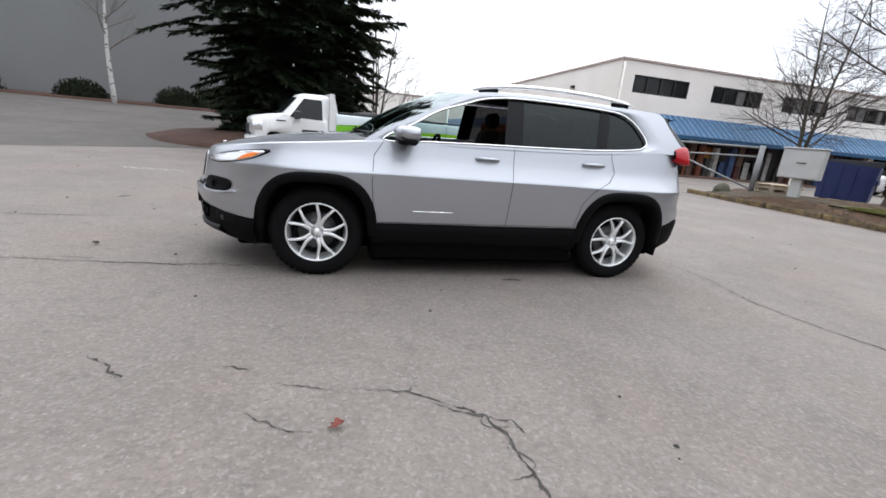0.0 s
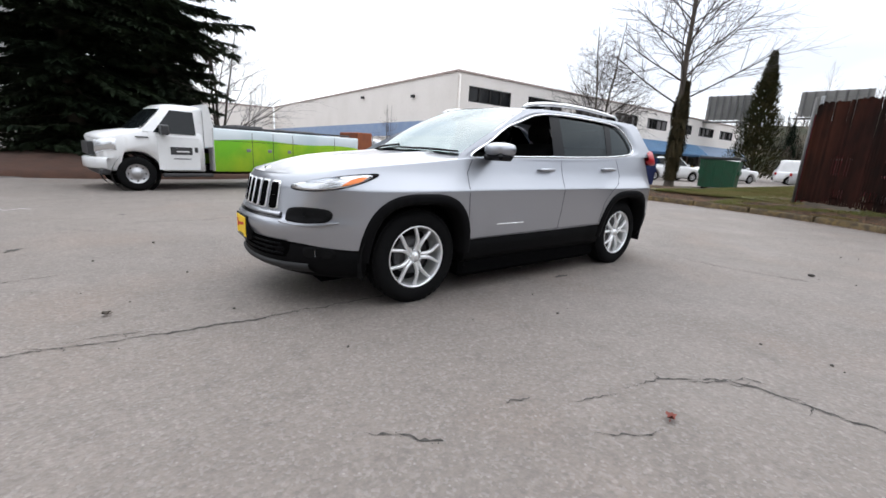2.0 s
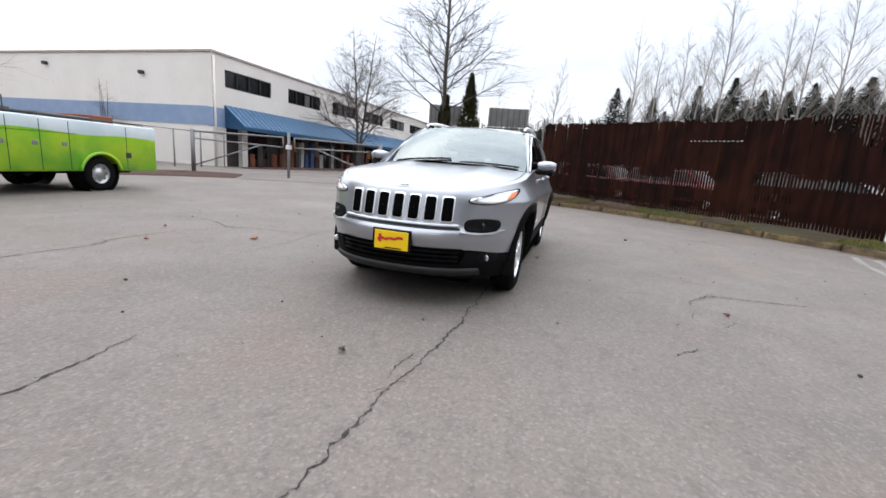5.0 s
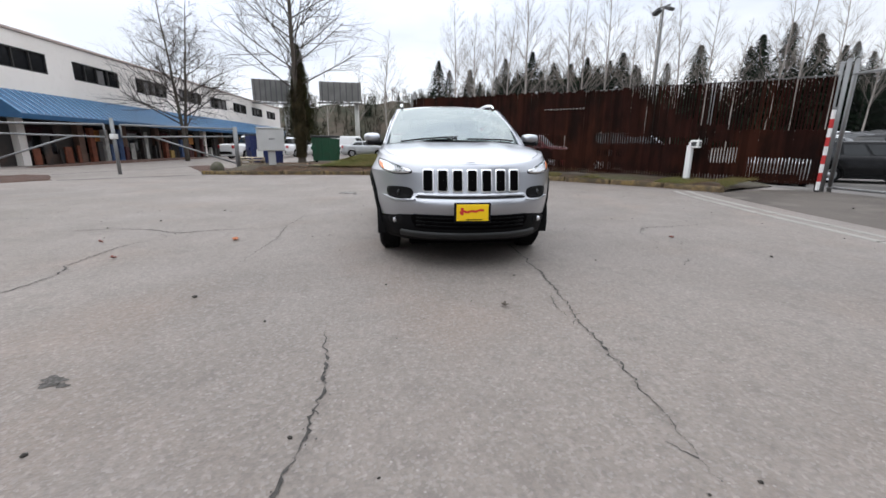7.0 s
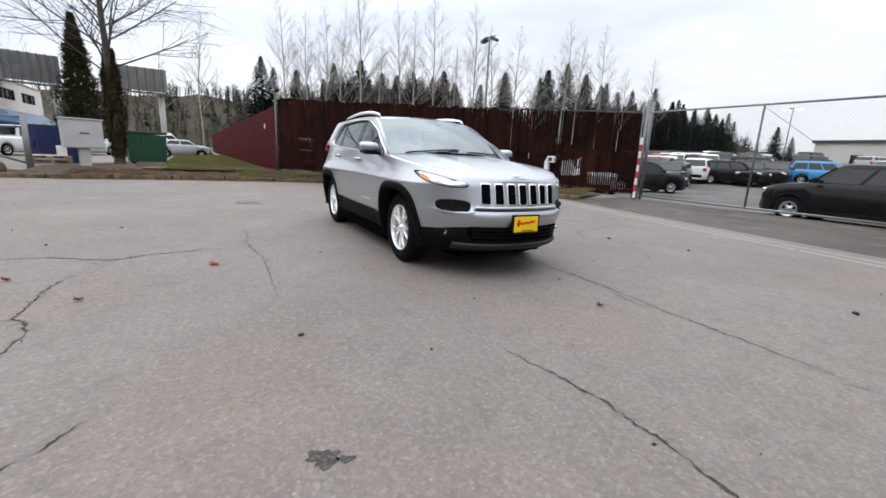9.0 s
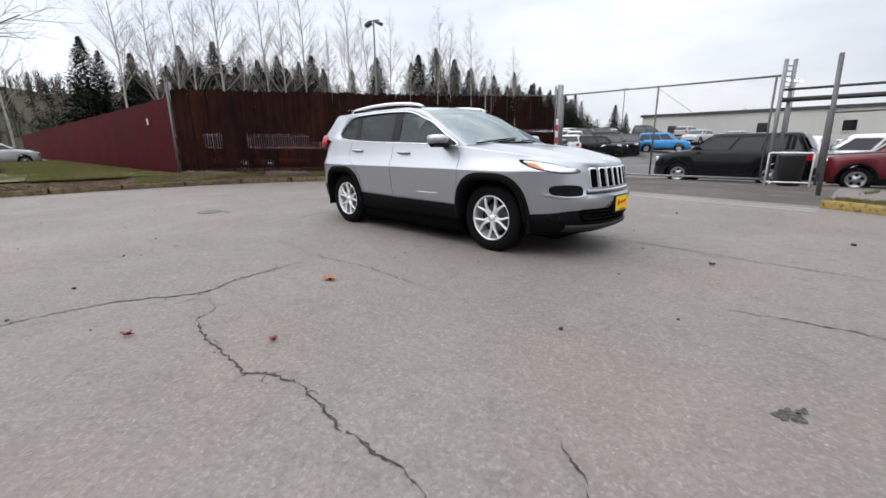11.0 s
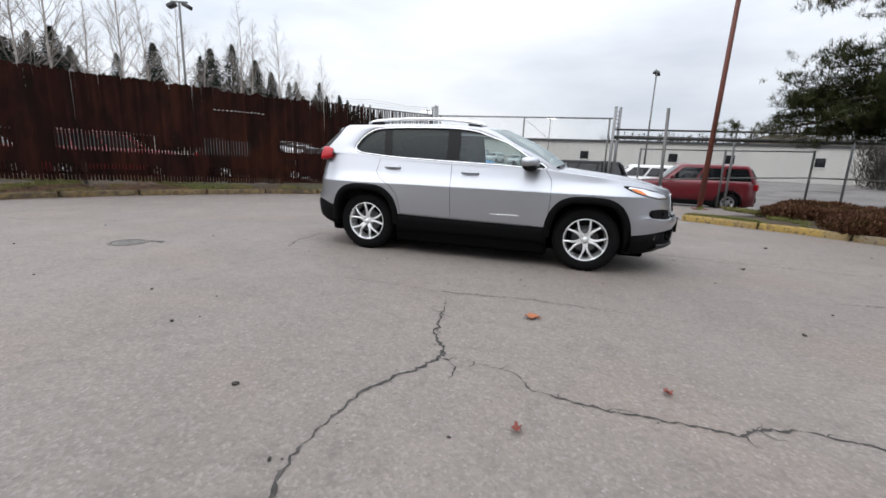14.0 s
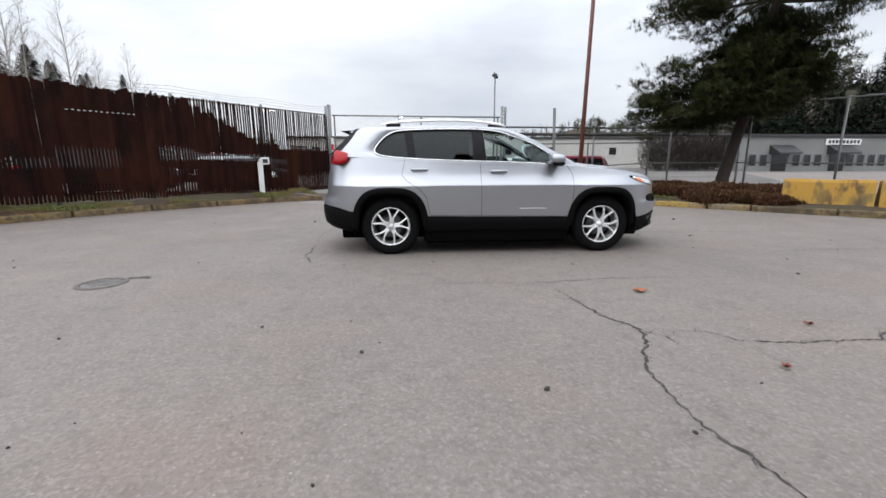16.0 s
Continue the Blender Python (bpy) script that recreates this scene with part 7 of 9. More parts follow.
# bonnet, from the nose to the windscreen's foot
tops = [r[-1] for r in rows if r[-1].x < -0.80]
hood = []
for p in tops:
    w = abs(p.y)
    crown = smooth_lerp(p.x, [(-2.4, 0.0), (-2.2, 0.012), (-2.0, 0.035), (-1.6, 0.05), (-0.8, 0.05)])
    line = []
    for s in span(-1, 1, 29):
        bulge = 0.012 * math.exp(-((abs(s) - 0.50) / 0.09) ** 2) * min(1, max(0, (p.x + 2.25) * 2))
        line.append((p.x - 0.10 * (1 - s * s) * max(0, p.x + 1.3) / 0.5 * 0.6, s * w, p.z + crown * (1 - abs(s) ** 2.4) + bulge))
    hood.append(line)
body.grid(hood)
part("body", body, SILVER, car)

# black lower bumper, sills and rear apron
rows = []
for x, y, nx, ny in PLAN:
    top = fascia_low(x, y)
    a = arch_z(x)
    bottom = smooth_lerp(x, [(-2.4, 0.25), (-1.9, 0.23), (-1.7, 0.24), (-0.9, 0.27), (0.9, 0.27), (1.8, 0.29), (2.3, 0.36)])
    top, bottom = max(top, a), max(bottom, a - 0.004 if a > 0.45 else bottom)
    cols = []
    for t in (0, 0.15, 0.35, 0.6, 0.85, 1):
        z = bottom + (top - bottom) * t
        p = hull(x, y, nx, ny, z)
        proud = 0.006 if 0.05 < t < 1 else -0.02
        cols.append((p.x + nx * proud, p.y + ny * proud, z))
    under = hull(x, y, nx, ny, bottom)
    cols.insert(0, (under.x - nx * 0.25, max(under.y - ny * 0.25, 0), bottom + 0.01))
    rows.append(cols)
clad = Shape()
for r in mirror_rows(rows):
    clad.grid(r)
part("lower_cladding", clad, CLADDING, car, "matt black plastic sills and bumper skirt")

# wheel opening flares
for c in (-AXLE, AXLE):
    for sign in (-1, 1):
        flare = Shape()
        line = []
        for x in span(c - 0.428, c + 0.428, 49):
            line.append((x, arch_z(x)))
        line = [(c - 0.43, 0.36)] + line + [(c + 0.43, 0.36)]
        rows = []
        for i, (x, z) in enumerate(line):
            a, b = line[max(i - 1, 0)], line[min(i + 1, len(line) - 1)]
            d = Vector((b[0] - a[0], b[1] - a[1])).normalized()
            n = Vector((-d.y, d.x))
            if i in (0, len(line) - 1):
                n = Vector((-1 if i == 0 else 1, 0))
            base = side_point(min(max(x, -2.1), 2.05), max(z, 0.4))
            y0 = abs(base.y)
            ring = []
            for along, out in ((-0.035, -0.12), (-0.03, 0.014), (-0.005, 0.022), (0.026, 0.016), (0.044, 0.008), (0.048, -0.03)):
                px, pz = x + n.x * along, z + n.y * along
                q = side_point(min(max(px, -2.1), 2.05), max(pz, 0.3))
                ring.append((px, sign * (max(abs(q.y), y0 - 0.03) + out), pz))
            rows.append(ring)
        flare.grid(rows)
        part("wheel_arch_flare", flare, CLADDING, car)
        # dark liner inside the opening
        liner = Shape()
        rows = []
        for a in span(-0.25, math.pi + 0.25, 17):
            x, z = c - 0.47 * math.cos(a), HUB_Z + 0.47 * math.sin(a)
            rows.append([(x, sign * 0.86, min(z, 0.83)), (x, sign * 0.50, min(z, 0.83))])
        liner.grid(rows)
        liner.add([(c - 0.5, sign * 0.50, 0.25), (c + 0.5, sign * 0.50, 0.25), (c + 0.5, sign * 0.50, 0.85), (c - 0.5, sign * 0.50, 0.85)], [(0, 1, 2, 3)])
        part("wheel_liner", liner, CABIN, car)

# floor pan; the wide box hangs too low, standing in for the car's shade
floor_pan = Shape().box(-2.0, 2.0, -0.55, 0.55, 0.17, 0.34, 0.02).box(-0.93, 0.93, -0.84, 0.84, 0.14, 0.30, 0.03)
part("floor_pan", floor_pan, SHADE_BLACK, car)
part("exhaust_pipe", Shape().tube([(-0.8, 0.1, 0.22), (1.2, 0.15, 0.22), (1.9, 0.45, 0.24)], 0.03, 8), DARK_STEEL, car)

# --- upper cabin ---
ROOF = [(-0.32, 1.553), (-0.1, 1.580), (0.3, 1.604), (0.8, 1.608), (1.3, 1.597), (1.6, 1.580), (1.82, 1.558)]


def cabin_y(x, z):
    """Half width of the glass house."""
    t = (z - 1.1) / 0.5
    y = 0.836 - 0.152 * t - 0.03 * t * t
    return y - 0.028 * max(0, (x - 1.2) / 0.8) ** 2 - 0.02 * max(0, (0.1 - x) / 0.9) ** 2


# outlines of the side windows' opening and of the whole side panel, as (x, z)
OPEN = [(-0.86, 1.12), (-0.62, 1.262), (-0.42, 1.38), (-0.22, 1.45), (-0.02, 1.515), (0.25, 1.545), (0.7, 1.548), (1.1, 1.535), (1.27, 1.516), (1.385, 1.461), (1.47, 1.38), (1.525, 1.29), (1.49, 1.243), (1.37, 1.216), (1.0, 1.185), (0.5, 1.165), (0.0, 1.15), (-0.45, 1.135)]
OUTER = [(-1.0, 1.09), (-0.72, 1.275), (-0.5, 1.375), (-0.3, 1.49), (-0.08, 1.562), (0.25, 1.582), (0.7, 1.586), (1.1, 1.577), (1.50, 1.57), (1.70, 1.553), (1.80, 1.43), (1.90, 1.31), (1.95, 1.225), (1.5, 1.195), (1.0, 1.155), (0.5, 1.135), (0.0, 1.122), (-0.45, 1.11)]


def loop_dense(pts, k=5):
    """A closed outline with k steps to a side, its corners a little rounded."""
    n, out = len(pts), []
    for i in range(n):
        p0, p1, p2, p3 = (pts[(i + d) % n] for d in (-1, 0, 1, 2))
        for s in range(k):
            t = s / k
            out.append(tuple(b + 0.5 * t * ((c - a) + t * (2 * a - 5 * b + 4 * c - d + t * (3 * (b - c) + d - a))) for a, b, c, d in zip(p0, p1, p2, p3)))
    return out


inner, outer = loop_dense(OPEN), loop_dense(OUTER)
for sign in (-1, 1):
    frame_rows = []
    for (ax, az), (bx, bz) in zip(inner, outer):
        row = []
        for t in (0, 0.12, 0.5, 1):
            x, z = ax + (bx - ax) * t, az + (bz - az) * t
            row.append((x, sign * (cabin_y(x, z) + (0.012 if t > 0.05 else -0.012)), z))
        frame_rows.append(row)
    frame_rows.append(frame_rows[0])
    part("pillar_frame", Shape().grid(frame_rows), SILVER, car)
    trim = Shape()
    loop = [Vector((x, sign * (cabin_y(x, z) + 0.012), z)) for x, z in inner]
    trim.tube(loop + [loop[0], loop[1]], 0.009, 6, caps=False)
    part("window_trim", trim, CHROME, car, "chrome strip round the side windows")


def window_between(x0, x1, sign, lean0=0.0, lean1=0.0, inset=0.0):
    """A pane between two upright edges of the window opening."""
    def at_x(x, upper):
        chain = OPEN[:12] if upper else [OPEN[0]] + OPEN[:10:-1]
        return lerp(x, sorted(chain))
    rows = []
    for s in span(0, 1, 17):
        zl0, zh0 = at_x(x0 + (x1 - x0) * s, False), at_x(x0 + (x1 - x0) * s, True)
        row = []
        for t in span(0, 1, 7):
            x = x0 + (x1 - x0) * s + (lean0 + (lean1 - lean0) * s) * t
            z = zl0 + (zh0 - zl0) * t
            zh = at_x(x, True)
            z = min(z, zh)
            row.append((x, sign * (cabin_y(x, z) - 0.012 - inset), z))
        rows.append(row)
    return Shape().grid(rows)


for sign in (-1, 1):
    if sign == 1:
        part("front_window", window_between(-0.85, 0.18, sign, 0.0, 0.03), SIDE_GLASS, car, "clear front door glass")
    else:
        # the driver's pane is wound down; only its upper rim shows
        rows = [[(x, sign * (cabin_y(x, 1.14) - 0.02), z) for z in (1.10, lerp(x, [(-0.8, 1.135), (0.2, 1.16)]))] for x in span(-0.75, 0.17, 9)]
        part("front_window", Shape().grid(rows), SIDE_GLASS, car, "front door glass wound down")
    part("rear_window", window_between(0.28, 1.04, sign, 0.02, 0.05), PRIVACY_GLASS, car, "dark rear door glass")
    part("quarter_window", window_between(1.10, 1.52, sign, 0.05, 0.0), PRIVACY_GLASS, car, "dark rear quarter glass")
    for x0, x1, l0, l1 in ((0.15, 0.31, 0.03, 0.02), (1.02, 1.12, 0.05, 0.05)):
        w = window_between(x0, x1, sign, l0, l1, -0.004)
        part("black_pillar", w, GLOSS_BLACK, car)

# windscreen
rows = []
for t in span(0, 1, 12):
    row = []
    for s in span(-1, 1, 21):
        c = 1 - s * s
        foot = Vector((-0.90 - 0.20 * c, 0.80 * s, 1.095 + 0.045 * c))
        head = Vector((-0.12 - 0.20 * c, 0.635 * s, 1.556 + 0.015 * c))
        p = foot.lerp(head, t)
        bow = math.sin(math.pi * t) * 0.03
        row.append((p.x - bow, p.y, p.z + bow))
    rows.append(row)
part("windscreen", Shape().grid(rows), WINDSCREEN, car, "sky-reflecting windscreen")
band = Shape()
for k in (0, -1):
    r = rows[k]
    inward = rows[1 if k == 0 else -2]
    band.grid([[(p[0] + 0.01, p[1], p[2] - 0.012) for p in r], [(p[0] + (q[0] - p[0]) * 0.6 + 0.012, p[1] + (q[1] - p[1]) * 0.6, p[2] + (q[2] - p[2]) * 0.6 - 0.012) for p, q in zip(r, inward)]])
for side in (0, -1):
    band.grid([[(r[side][0] + 0.012, r[side][1], r[side][2] - 0.01) for r in rows], [(r[side][0] + 0.012, r[side][1] * 0.965, r[side][2] - 0.01) for r in rows]])
part("windscreen_border", band, GLOSS_BLACK, car)
# a-pillars run from the bonnet's corner to the roof
for sign in (-1, 1):
    rows = []
    for i, t in enumerate(span(0, 1, 12)):
        r = [(-0.90 + 0.78 * t, 0.80 - 0.165 * t, 1.095 + 0.461 * t)][0]
        bow = math.sin(math.pi * t) * 0.03
        ix, iz = r[0] - bow, r[2] + bow
        ox, oz = lerp(t, [(0, -1.0), (0.4, -0.72), (0.64, -0.5), (0.86, -0.3), (1, -0.08)]), lerp(t, [(0, 1.09), (0.4, 1.275), (0.64, 1.375), (0.86, 1.49), (1, 1.562)])
        ox, oz = ox + 0.05, oz - 0.01
        rows.append([(ix + 0.01, sign * (r[1] - 0.01), iz + 0.004), (ix * 0.5 + ox * 0.5, sign * ((r[1] + cabin_y(ox, oz)) / 2 + 0.012), (iz + oz) / 2 + 0.012), (ox, sign * (cabin_y(ox, oz) + 0.014), oz)])
    part("a_pillar", Shape().grid(rows), SILVER, car)

# roof with its rear spoiler
rows = []
for x, z in [(x, smooth_lerp(x, ROOF)) for x in span(-0.32, 1.82, 26)]:
    w = lerp(x, [(-0.32, 0.62), (-0.05, 0.655), (0.5, 0.67), (1.4, 0.66), (1.6, 0.635), (1.82, 0.61)])
    row = []
    for s in span(-1, 1, 17):
        pull = 0.20 * s * s * max(0, (0.3 - x) / 0.62) if x < 0.3 else 0.0
        drop = 0.03 * abs(s) ** 6 + 0.022 * s * s
        row.append((x + pull, w * s, z + 0.022 - drop))
    rows.append(row)
roof = Shape().grid(rows)
roof.grid([rows[-1], [(p[0] + 0.055, p[1] * 0.98, p[2] - 0.012) for p in rows[-1]], [(p[0] + 0.05, p[1] * 0.97, p[2] - 0.04) for p in rows[-1]], [(p[0] - 0.1, p[1] * 0.97, p[2] - 0.05) for p in rows[-1]]])
for sign in (-1, 1):
    # closes the roof's side down to the window frames
    roof.grid([[(r[0 if sign < 0 else -1][0], r[0 if sign < 0 else -1][1], r[0 if sign < 0 else -1][2]) for r in rows], [(r[0][0], sign * (cabin_y(max(r[0][0], -0.1), 1.60) + 0.012), lerp(r[0][0], [(-0.3, 1.53), (-0.08, 1.555), (0.25, 1.576), (0.7, 1.580), (1.1, 1.570), (1.5, 1.564), (1.7, 1.552), (1.82, 1.50)])) for r in rows]])
part("roof", roof, SILVER, car)

# tailgate: glass, paint below, corners
rows = []
for t in span(0, 1, 8):
    rows.append([(2.13 - 0.31 * t - 0.05 * s * s, 0.735 * s * (1 - 0.14 * t), 1.235 + 0.31 * t) for s in span(-1, 1, 11)])
part("rear_screen", Shape().grid(rows), PRIVACY_GLASS, car, "dark rear screen")
tail = Shape()
for sign in (-1, 1):
    edge = Shape().grid([[(2.08 - 0.31 * t, sign * 0.735 * (1 - 0.14 * t), 1.235 + 0.31 * t) for t in span(0, 1, 8)], [(1.95 - 0.25 * t, sign * (cabin_y(1.95 - 0.25 * t, 1.225 + 0.328 * t) + 0.008), 1.225 + 0.328 * t) for t in span(0, 1, 8)]])
    part("rear_screen_edge", edge, GLOSS_BLACK, car)
shelf = [p for p in (hull(x, y, nx, ny, edge_z(x)) for x, y, nx, ny in PLAN) if p.x > 1.6]
tail.grid([[(p.x, -p.y, p.z) for p in shelf], [(p.x * 0.97 + 0.03, 0, p.z + 0.0) for p in shelf], [(p.x, p.y, p.z) for p in shelf]])
part("tailgate", tail, SILVER, car)

# roof rails
for sign in (-1, 1):
    path = []
    for t in span(0, 1, 22):
        x = -0.12 + 1.56 * t
        lift = 0.046 * min(1, math.sin(math.pi * t) ** 0.45 if 0 < t < 1 else 0)
        path.append((x, sign * (0.615 - 0.015 * t), smooth_lerp(x, ROOF) + 0.004 + lift))
    rail = part("roof_rail", Shape().tube(path, [0.019 if 0 < i < 21 else 0.010 for i in range(22)], 8), ALLOY, car, "silver roof rail")
    for x in (0.02, 1.30):
        part("rail_foot", Shape().box(x - 0.09, x + 0.09, sign * 0.605 - 0.012, sign * 0.605 + 0.012, smooth_lerp(x, ROOF) - 0.02, smooth_lerp(x, ROOF) + 0.028, 0.01), GLOSS_BLACK, rail)

# shut lines: thin dark grooves on the flanks
for sign in (-1, 1):
    lines = Shape()
    for pts in (
        [(-0.86, 1.105), (-0.93, 1.0), (-0.94, 0.8), (-0.92, 0.6), (-0.90, 0.475)],
        [(0.235, 1.13), (0.225, 0.9), (0.215, 0.492)],
        [(1.16, 1.165), (1.20, 1.0), (1.14, 0.92), (1.0, 0.84), (0.90, 0.72), (0.86, 0.502)],
        [(-0.90, 0.475), (-0.3, 0.484), (0.3, 0.494), (0.86, 0.502)],
    ):
        d = dense([(x, 0, z) for x, z in pts], 0.04)
        ring = []
        for i, p in enumerate(d):
            a, b = d[max(i - 1, 0)], d[min(i + 1, len(d) - 1)]
            n = Vector((-(b - a).z, 0, (b - a).x)).normalized() * 0.0024
            q0, q1 = side_point(p.x, p.z), side_point(p.x, p.z)
            ring.append([(p.x - n.x, sign * (abs(q0.y) + 0.0015), p.z - n.z), (p.x + n.x, sign * (abs(q1.y) + 0.0015), p.z + n.z)])
        lines.grid(ring, smooth=False)
    part("door_gap", lines, GLOSS_BLACK, car)
    # door handles
    for x, z in ((0.0, 1.035), (0.985, 1.058)):
        s = abs(side_point(x, z).y)
        h = Shape().tube([(x - 0.10, sign * (s - 0.005), z), (x - 0.085, sign * (s + 0.03), z + 0.002), (x, sign * (s + 0.038), z + 0.004), (x + 0.085, sign * (s + 0.03), z + 0.002), (x + 0.10, sign * (s - 0.005), z)], [0.012, 0.015, 0.016, 0.015, 0.012], 8)
        handle = part("door_handle", h, SILVER, car)
        # flat black oval painting the shade of the recess behind the handle
        cup = Shape().add([(x + 0.075 * math.cos(a), sign * (s + 0.004), z - 0.008 + 0.026 * math.sin(a)) for a in span(0, 2 * math.pi * 19 / 20, 20)], [tuple(range(20))])
        part("handle_cup", cup, GLOSS_BLACK, handle)
    # model script on the front door: illegible, a thin bright bar
    s = abs(side_point(-0.33, 0.58).y)
    part("door_badge", Shape().box(-0.60, -0.27, sign * s - 0.004, sign * s + 0.003, 0.576, 0.583, 0.002), ALLOY, car)
    # mirror
    mirror = Shape()
    rows = []
    for t in span(0, 1, 9):
        f = math.sin(math.pi * (0.14 + 0.78 * t)) ** 0.35
        cx, cy = -0.69 + 0.03 * t, 0.875 + 0.185 * t
        rows.append([(cx + 0.11 * f * math.copysign(abs(math.cos(a)) ** 0.6, math.cos(a)) * (1.1 if math.cos(a) < 0 else 0.7), sign * cy, 1.186 + (0.052 + 0.008 * t) * f * math.copysign(abs(math.sin(a)) ** 0.8, math.sin(a))) for a in span(0, 2 * math.pi * 15 / 16, 16)])
    mirror.grid(rows, close=True)
    mirror.add(rows[-1], [tuple(range(16))], True)
    mirror.add(rows[0], [tuple(range(16))], True)
    mob = part("door_mirror", mirror, SILVER, car)
    part("mirror_foot", Shape().box(-0.775, -0.615, sign * 0.945 - 0.115, sign * 0.945 + 0.10, 1.10, 1.160, 0.025), GLOSS_BLACK, mob)
    part("mirror_glass", Shape().box(-0.612, -0.604, sign * 0.97 - 0.07, sign * 0.97 + 0.07, 1.135, 1.225, 0.003), CHROME, mob)


# --- wheels ---
def wheel_part(m, owner, spokes=True, rim_mat=None, label="", r=HUB_Z, rim_r=0.238):
    """One wheel with its outer face towards -y of m."""
    k = r / 0.36
    tyre_profile = [(rim_r - 0.012, -0.085), (rim_r + 0.02, -0.108), (rim_r + 0.07, -0.112), (r - 0.025, -0.098), (r - 0.006, -0.078), (r, -0.05), (r, 0.05), (r - 0.006, 0.078), (r - 0.03, 0.1), (rim_r, 0.1), (rim_r - 0.012, 0.06)]
    hub = new("wheel", clean(Shape().lathe([(0.001, -0.02), (0.06, -0.02), (0.06, 0.10), (0.001, 0.10)], 16, m=None).mesh("wheel", DARK_STEEL)))
    hub.parent = owner
    hub.matrix_basis = m
    tagged(hub, label)
    part("tyre", Shape().lathe(tyre_profile, 48), RUBBER, hub)
    tread = Shape()
    for row, y in enumerate((-0.055, 0.0, 0.055)):
        for i in range(44):
            a = 2 * math.pi * (i + 0.33 * row) / 44
            mm = Matrix.Rotation(a, 4, "Y")
            tread.box(-0.018 * k, 0.018 * k, y - 0.02, y + 0.02, r - 0.004, r + 0.004, m=mm)
    part("tread", tread, RUBBER, hub)
    part("rim", Shape().lathe([(rim_r + 0.002, -0.088), (rim_r + 0.003, -0.096), (rim_r - 0.006, -0.098), (rim_r - 0.011, -0.09), (rim_r - 0.018, -0.05), (rim_r - 0.03, 0.08)], 48), rim_mat or ALLOY, hub)
    part("brake_disc", Shape().lathe([(0.001, -0.005), (0.15 * k, -0.005), (0.15 * k, 0.015), (0.001, 0.015)], 32), DARK_STEEL, hub)
    return hub


def spoke_mesh():
    """One bent alloy spoke reaching up from the hub, its outer end to one side."""
    sh = Shape()
    rows = []
    for t in span(0, 1, 10):
        z = 0.045 + 0.182 * t
        x = smooth_lerp(t, [(0, 0.013), (0.3, 0.015), (0.5, 0.026), (0.75, 0.051), (1, 0.076)])
        w = 0.0140 - 0.0020 * t
        y = -0.062 - 0.026 * math.sin(math.pi * min(1, 0.15 + 0.65 * t))
        rows.append([(x - w, y + 0.028, z), (x - w, y + 0.006, z), (x - w * 0.6, y, z), (x + w * 0.6, y, z), (x + w, y + 0.006, z), (x + w, y + 0.028, z)])
    sh.grid(rows)
    return clean(sh.mesh("spoke", ALLOY))


SPOKE = spoke_mesh()
SPOKE_B = clean(Shape().add([(-v.co.x, v.co.y, v.co.z) for v in SPOKE.vertices], [tuple(p.vertices) for p in SPOKE.polygons], True).mesh("spoke", ALLOY))
CAP = clean(Shape().lathe([(0.001, -0.092), (0.022, -0.091), (0.028, -0.085), (0.03, -0.07), (0.058, -0.066), (0.062, -0.05), (0.062, -0.02)], 24).mesh("hub_cap", ALLOY))
NUTS = Shape()
for i in range(5):
    a = 2 * math.pi * (i + 0.5) / 5
    NUTS.lathe([(0.001, -0.08), (0.009, -0.08), (0.010, -0.06)], 6, m=Matrix.Translation((0.052 * math.sin(a), 0, 0.052 * math.cos(a))))
NUTS = clean(NUTS.mesh("wheel_nut", CHROME))
BARREL = clean(Shape().lathe([(0.001, 0.03), (0.20, 0.03), (0.202, 0.09)], 32).mesh("wheel_well", CABIN))


def alloy_wheel(x, sign, spin):
    m = Matrix.Translation((x, sign * TRACK, HUB_Z)) @ Matrix.Rotation(0 if sign < 0 else math.pi, 4, "Z") @ Matrix.Translation((0, 0.086, 0))
    w = wheel_part(m, car)
    for i in range(5):
        for me in (SPOKE, SPOKE_B):
            s = part("spoke", me, None, w)
            s.matrix_basis = Matrix.Rotation(2 * math.pi * i / 5 + spin, 4, "Y")
    part("hub_cap", CAP, None, w)
    part("wheel_nut", NUTS, None, w).matrix_basis = Matrix.Rotation(spin, 4, "Y")
    part("wheel_well", BARREL, None, w)


for x, sign, spin in ((-AXLE, -1, 0.3), (AXLE, -1, 0.05), (-AXLE, 1, 0.5), (AXLE, 1, 0.15)):
    alloy_wheel(x, sign, spin)


# --- nose ---
def nose(y, z, out=0.0):
    """The front skin's point at a width and height."""
    want = abs(y)
    best = None
    for a, b in zip(PLAN, PLAN[1:]):
        if b[0] > -1.2:
            break
        pa, pb = hull(*a, z), hull(*b, z)
        if pa.y <= want <= pb.y + 1e-6:
            t = (want - pa.y) / max(pb.y - pa.y, 1e-6)
            p, n = pa.lerp(pb, t), Vector((a[2] + (b[2] - a[2]) * t, a[3] + (b[3] - a[3]) * t, 0))
            best = p + n * out
            break
    if best is None:
        best = hull(*PLAN[0], z)
    return Vector((best.x, math.copysign(best.y, y) if y else 0, z))


def nose_patch(outline, out, material_, name, owner, label="", back=None):
    """A panel laid on the nose: outline of (y, z) filled from its middle, out metres proud, with a rim running back."""
    cy, cz = sum(p[0] for p in outline) / len(outline), sum(p[1] for p in outline) / len(outline)
    rows = []
    for t in (1.0, 0.75, 0.5, 0.25, 0.02):
        rows.append([nose(cy + (y - cy) * t, cz + (z - cz) * t, out) for y, z in outline])
    rim = [nose(y, z, out - (back or 0.02)) for y, z in outline]
    return part(name, Shape().grid([rim] + rows, close=True), material_, owner, label)


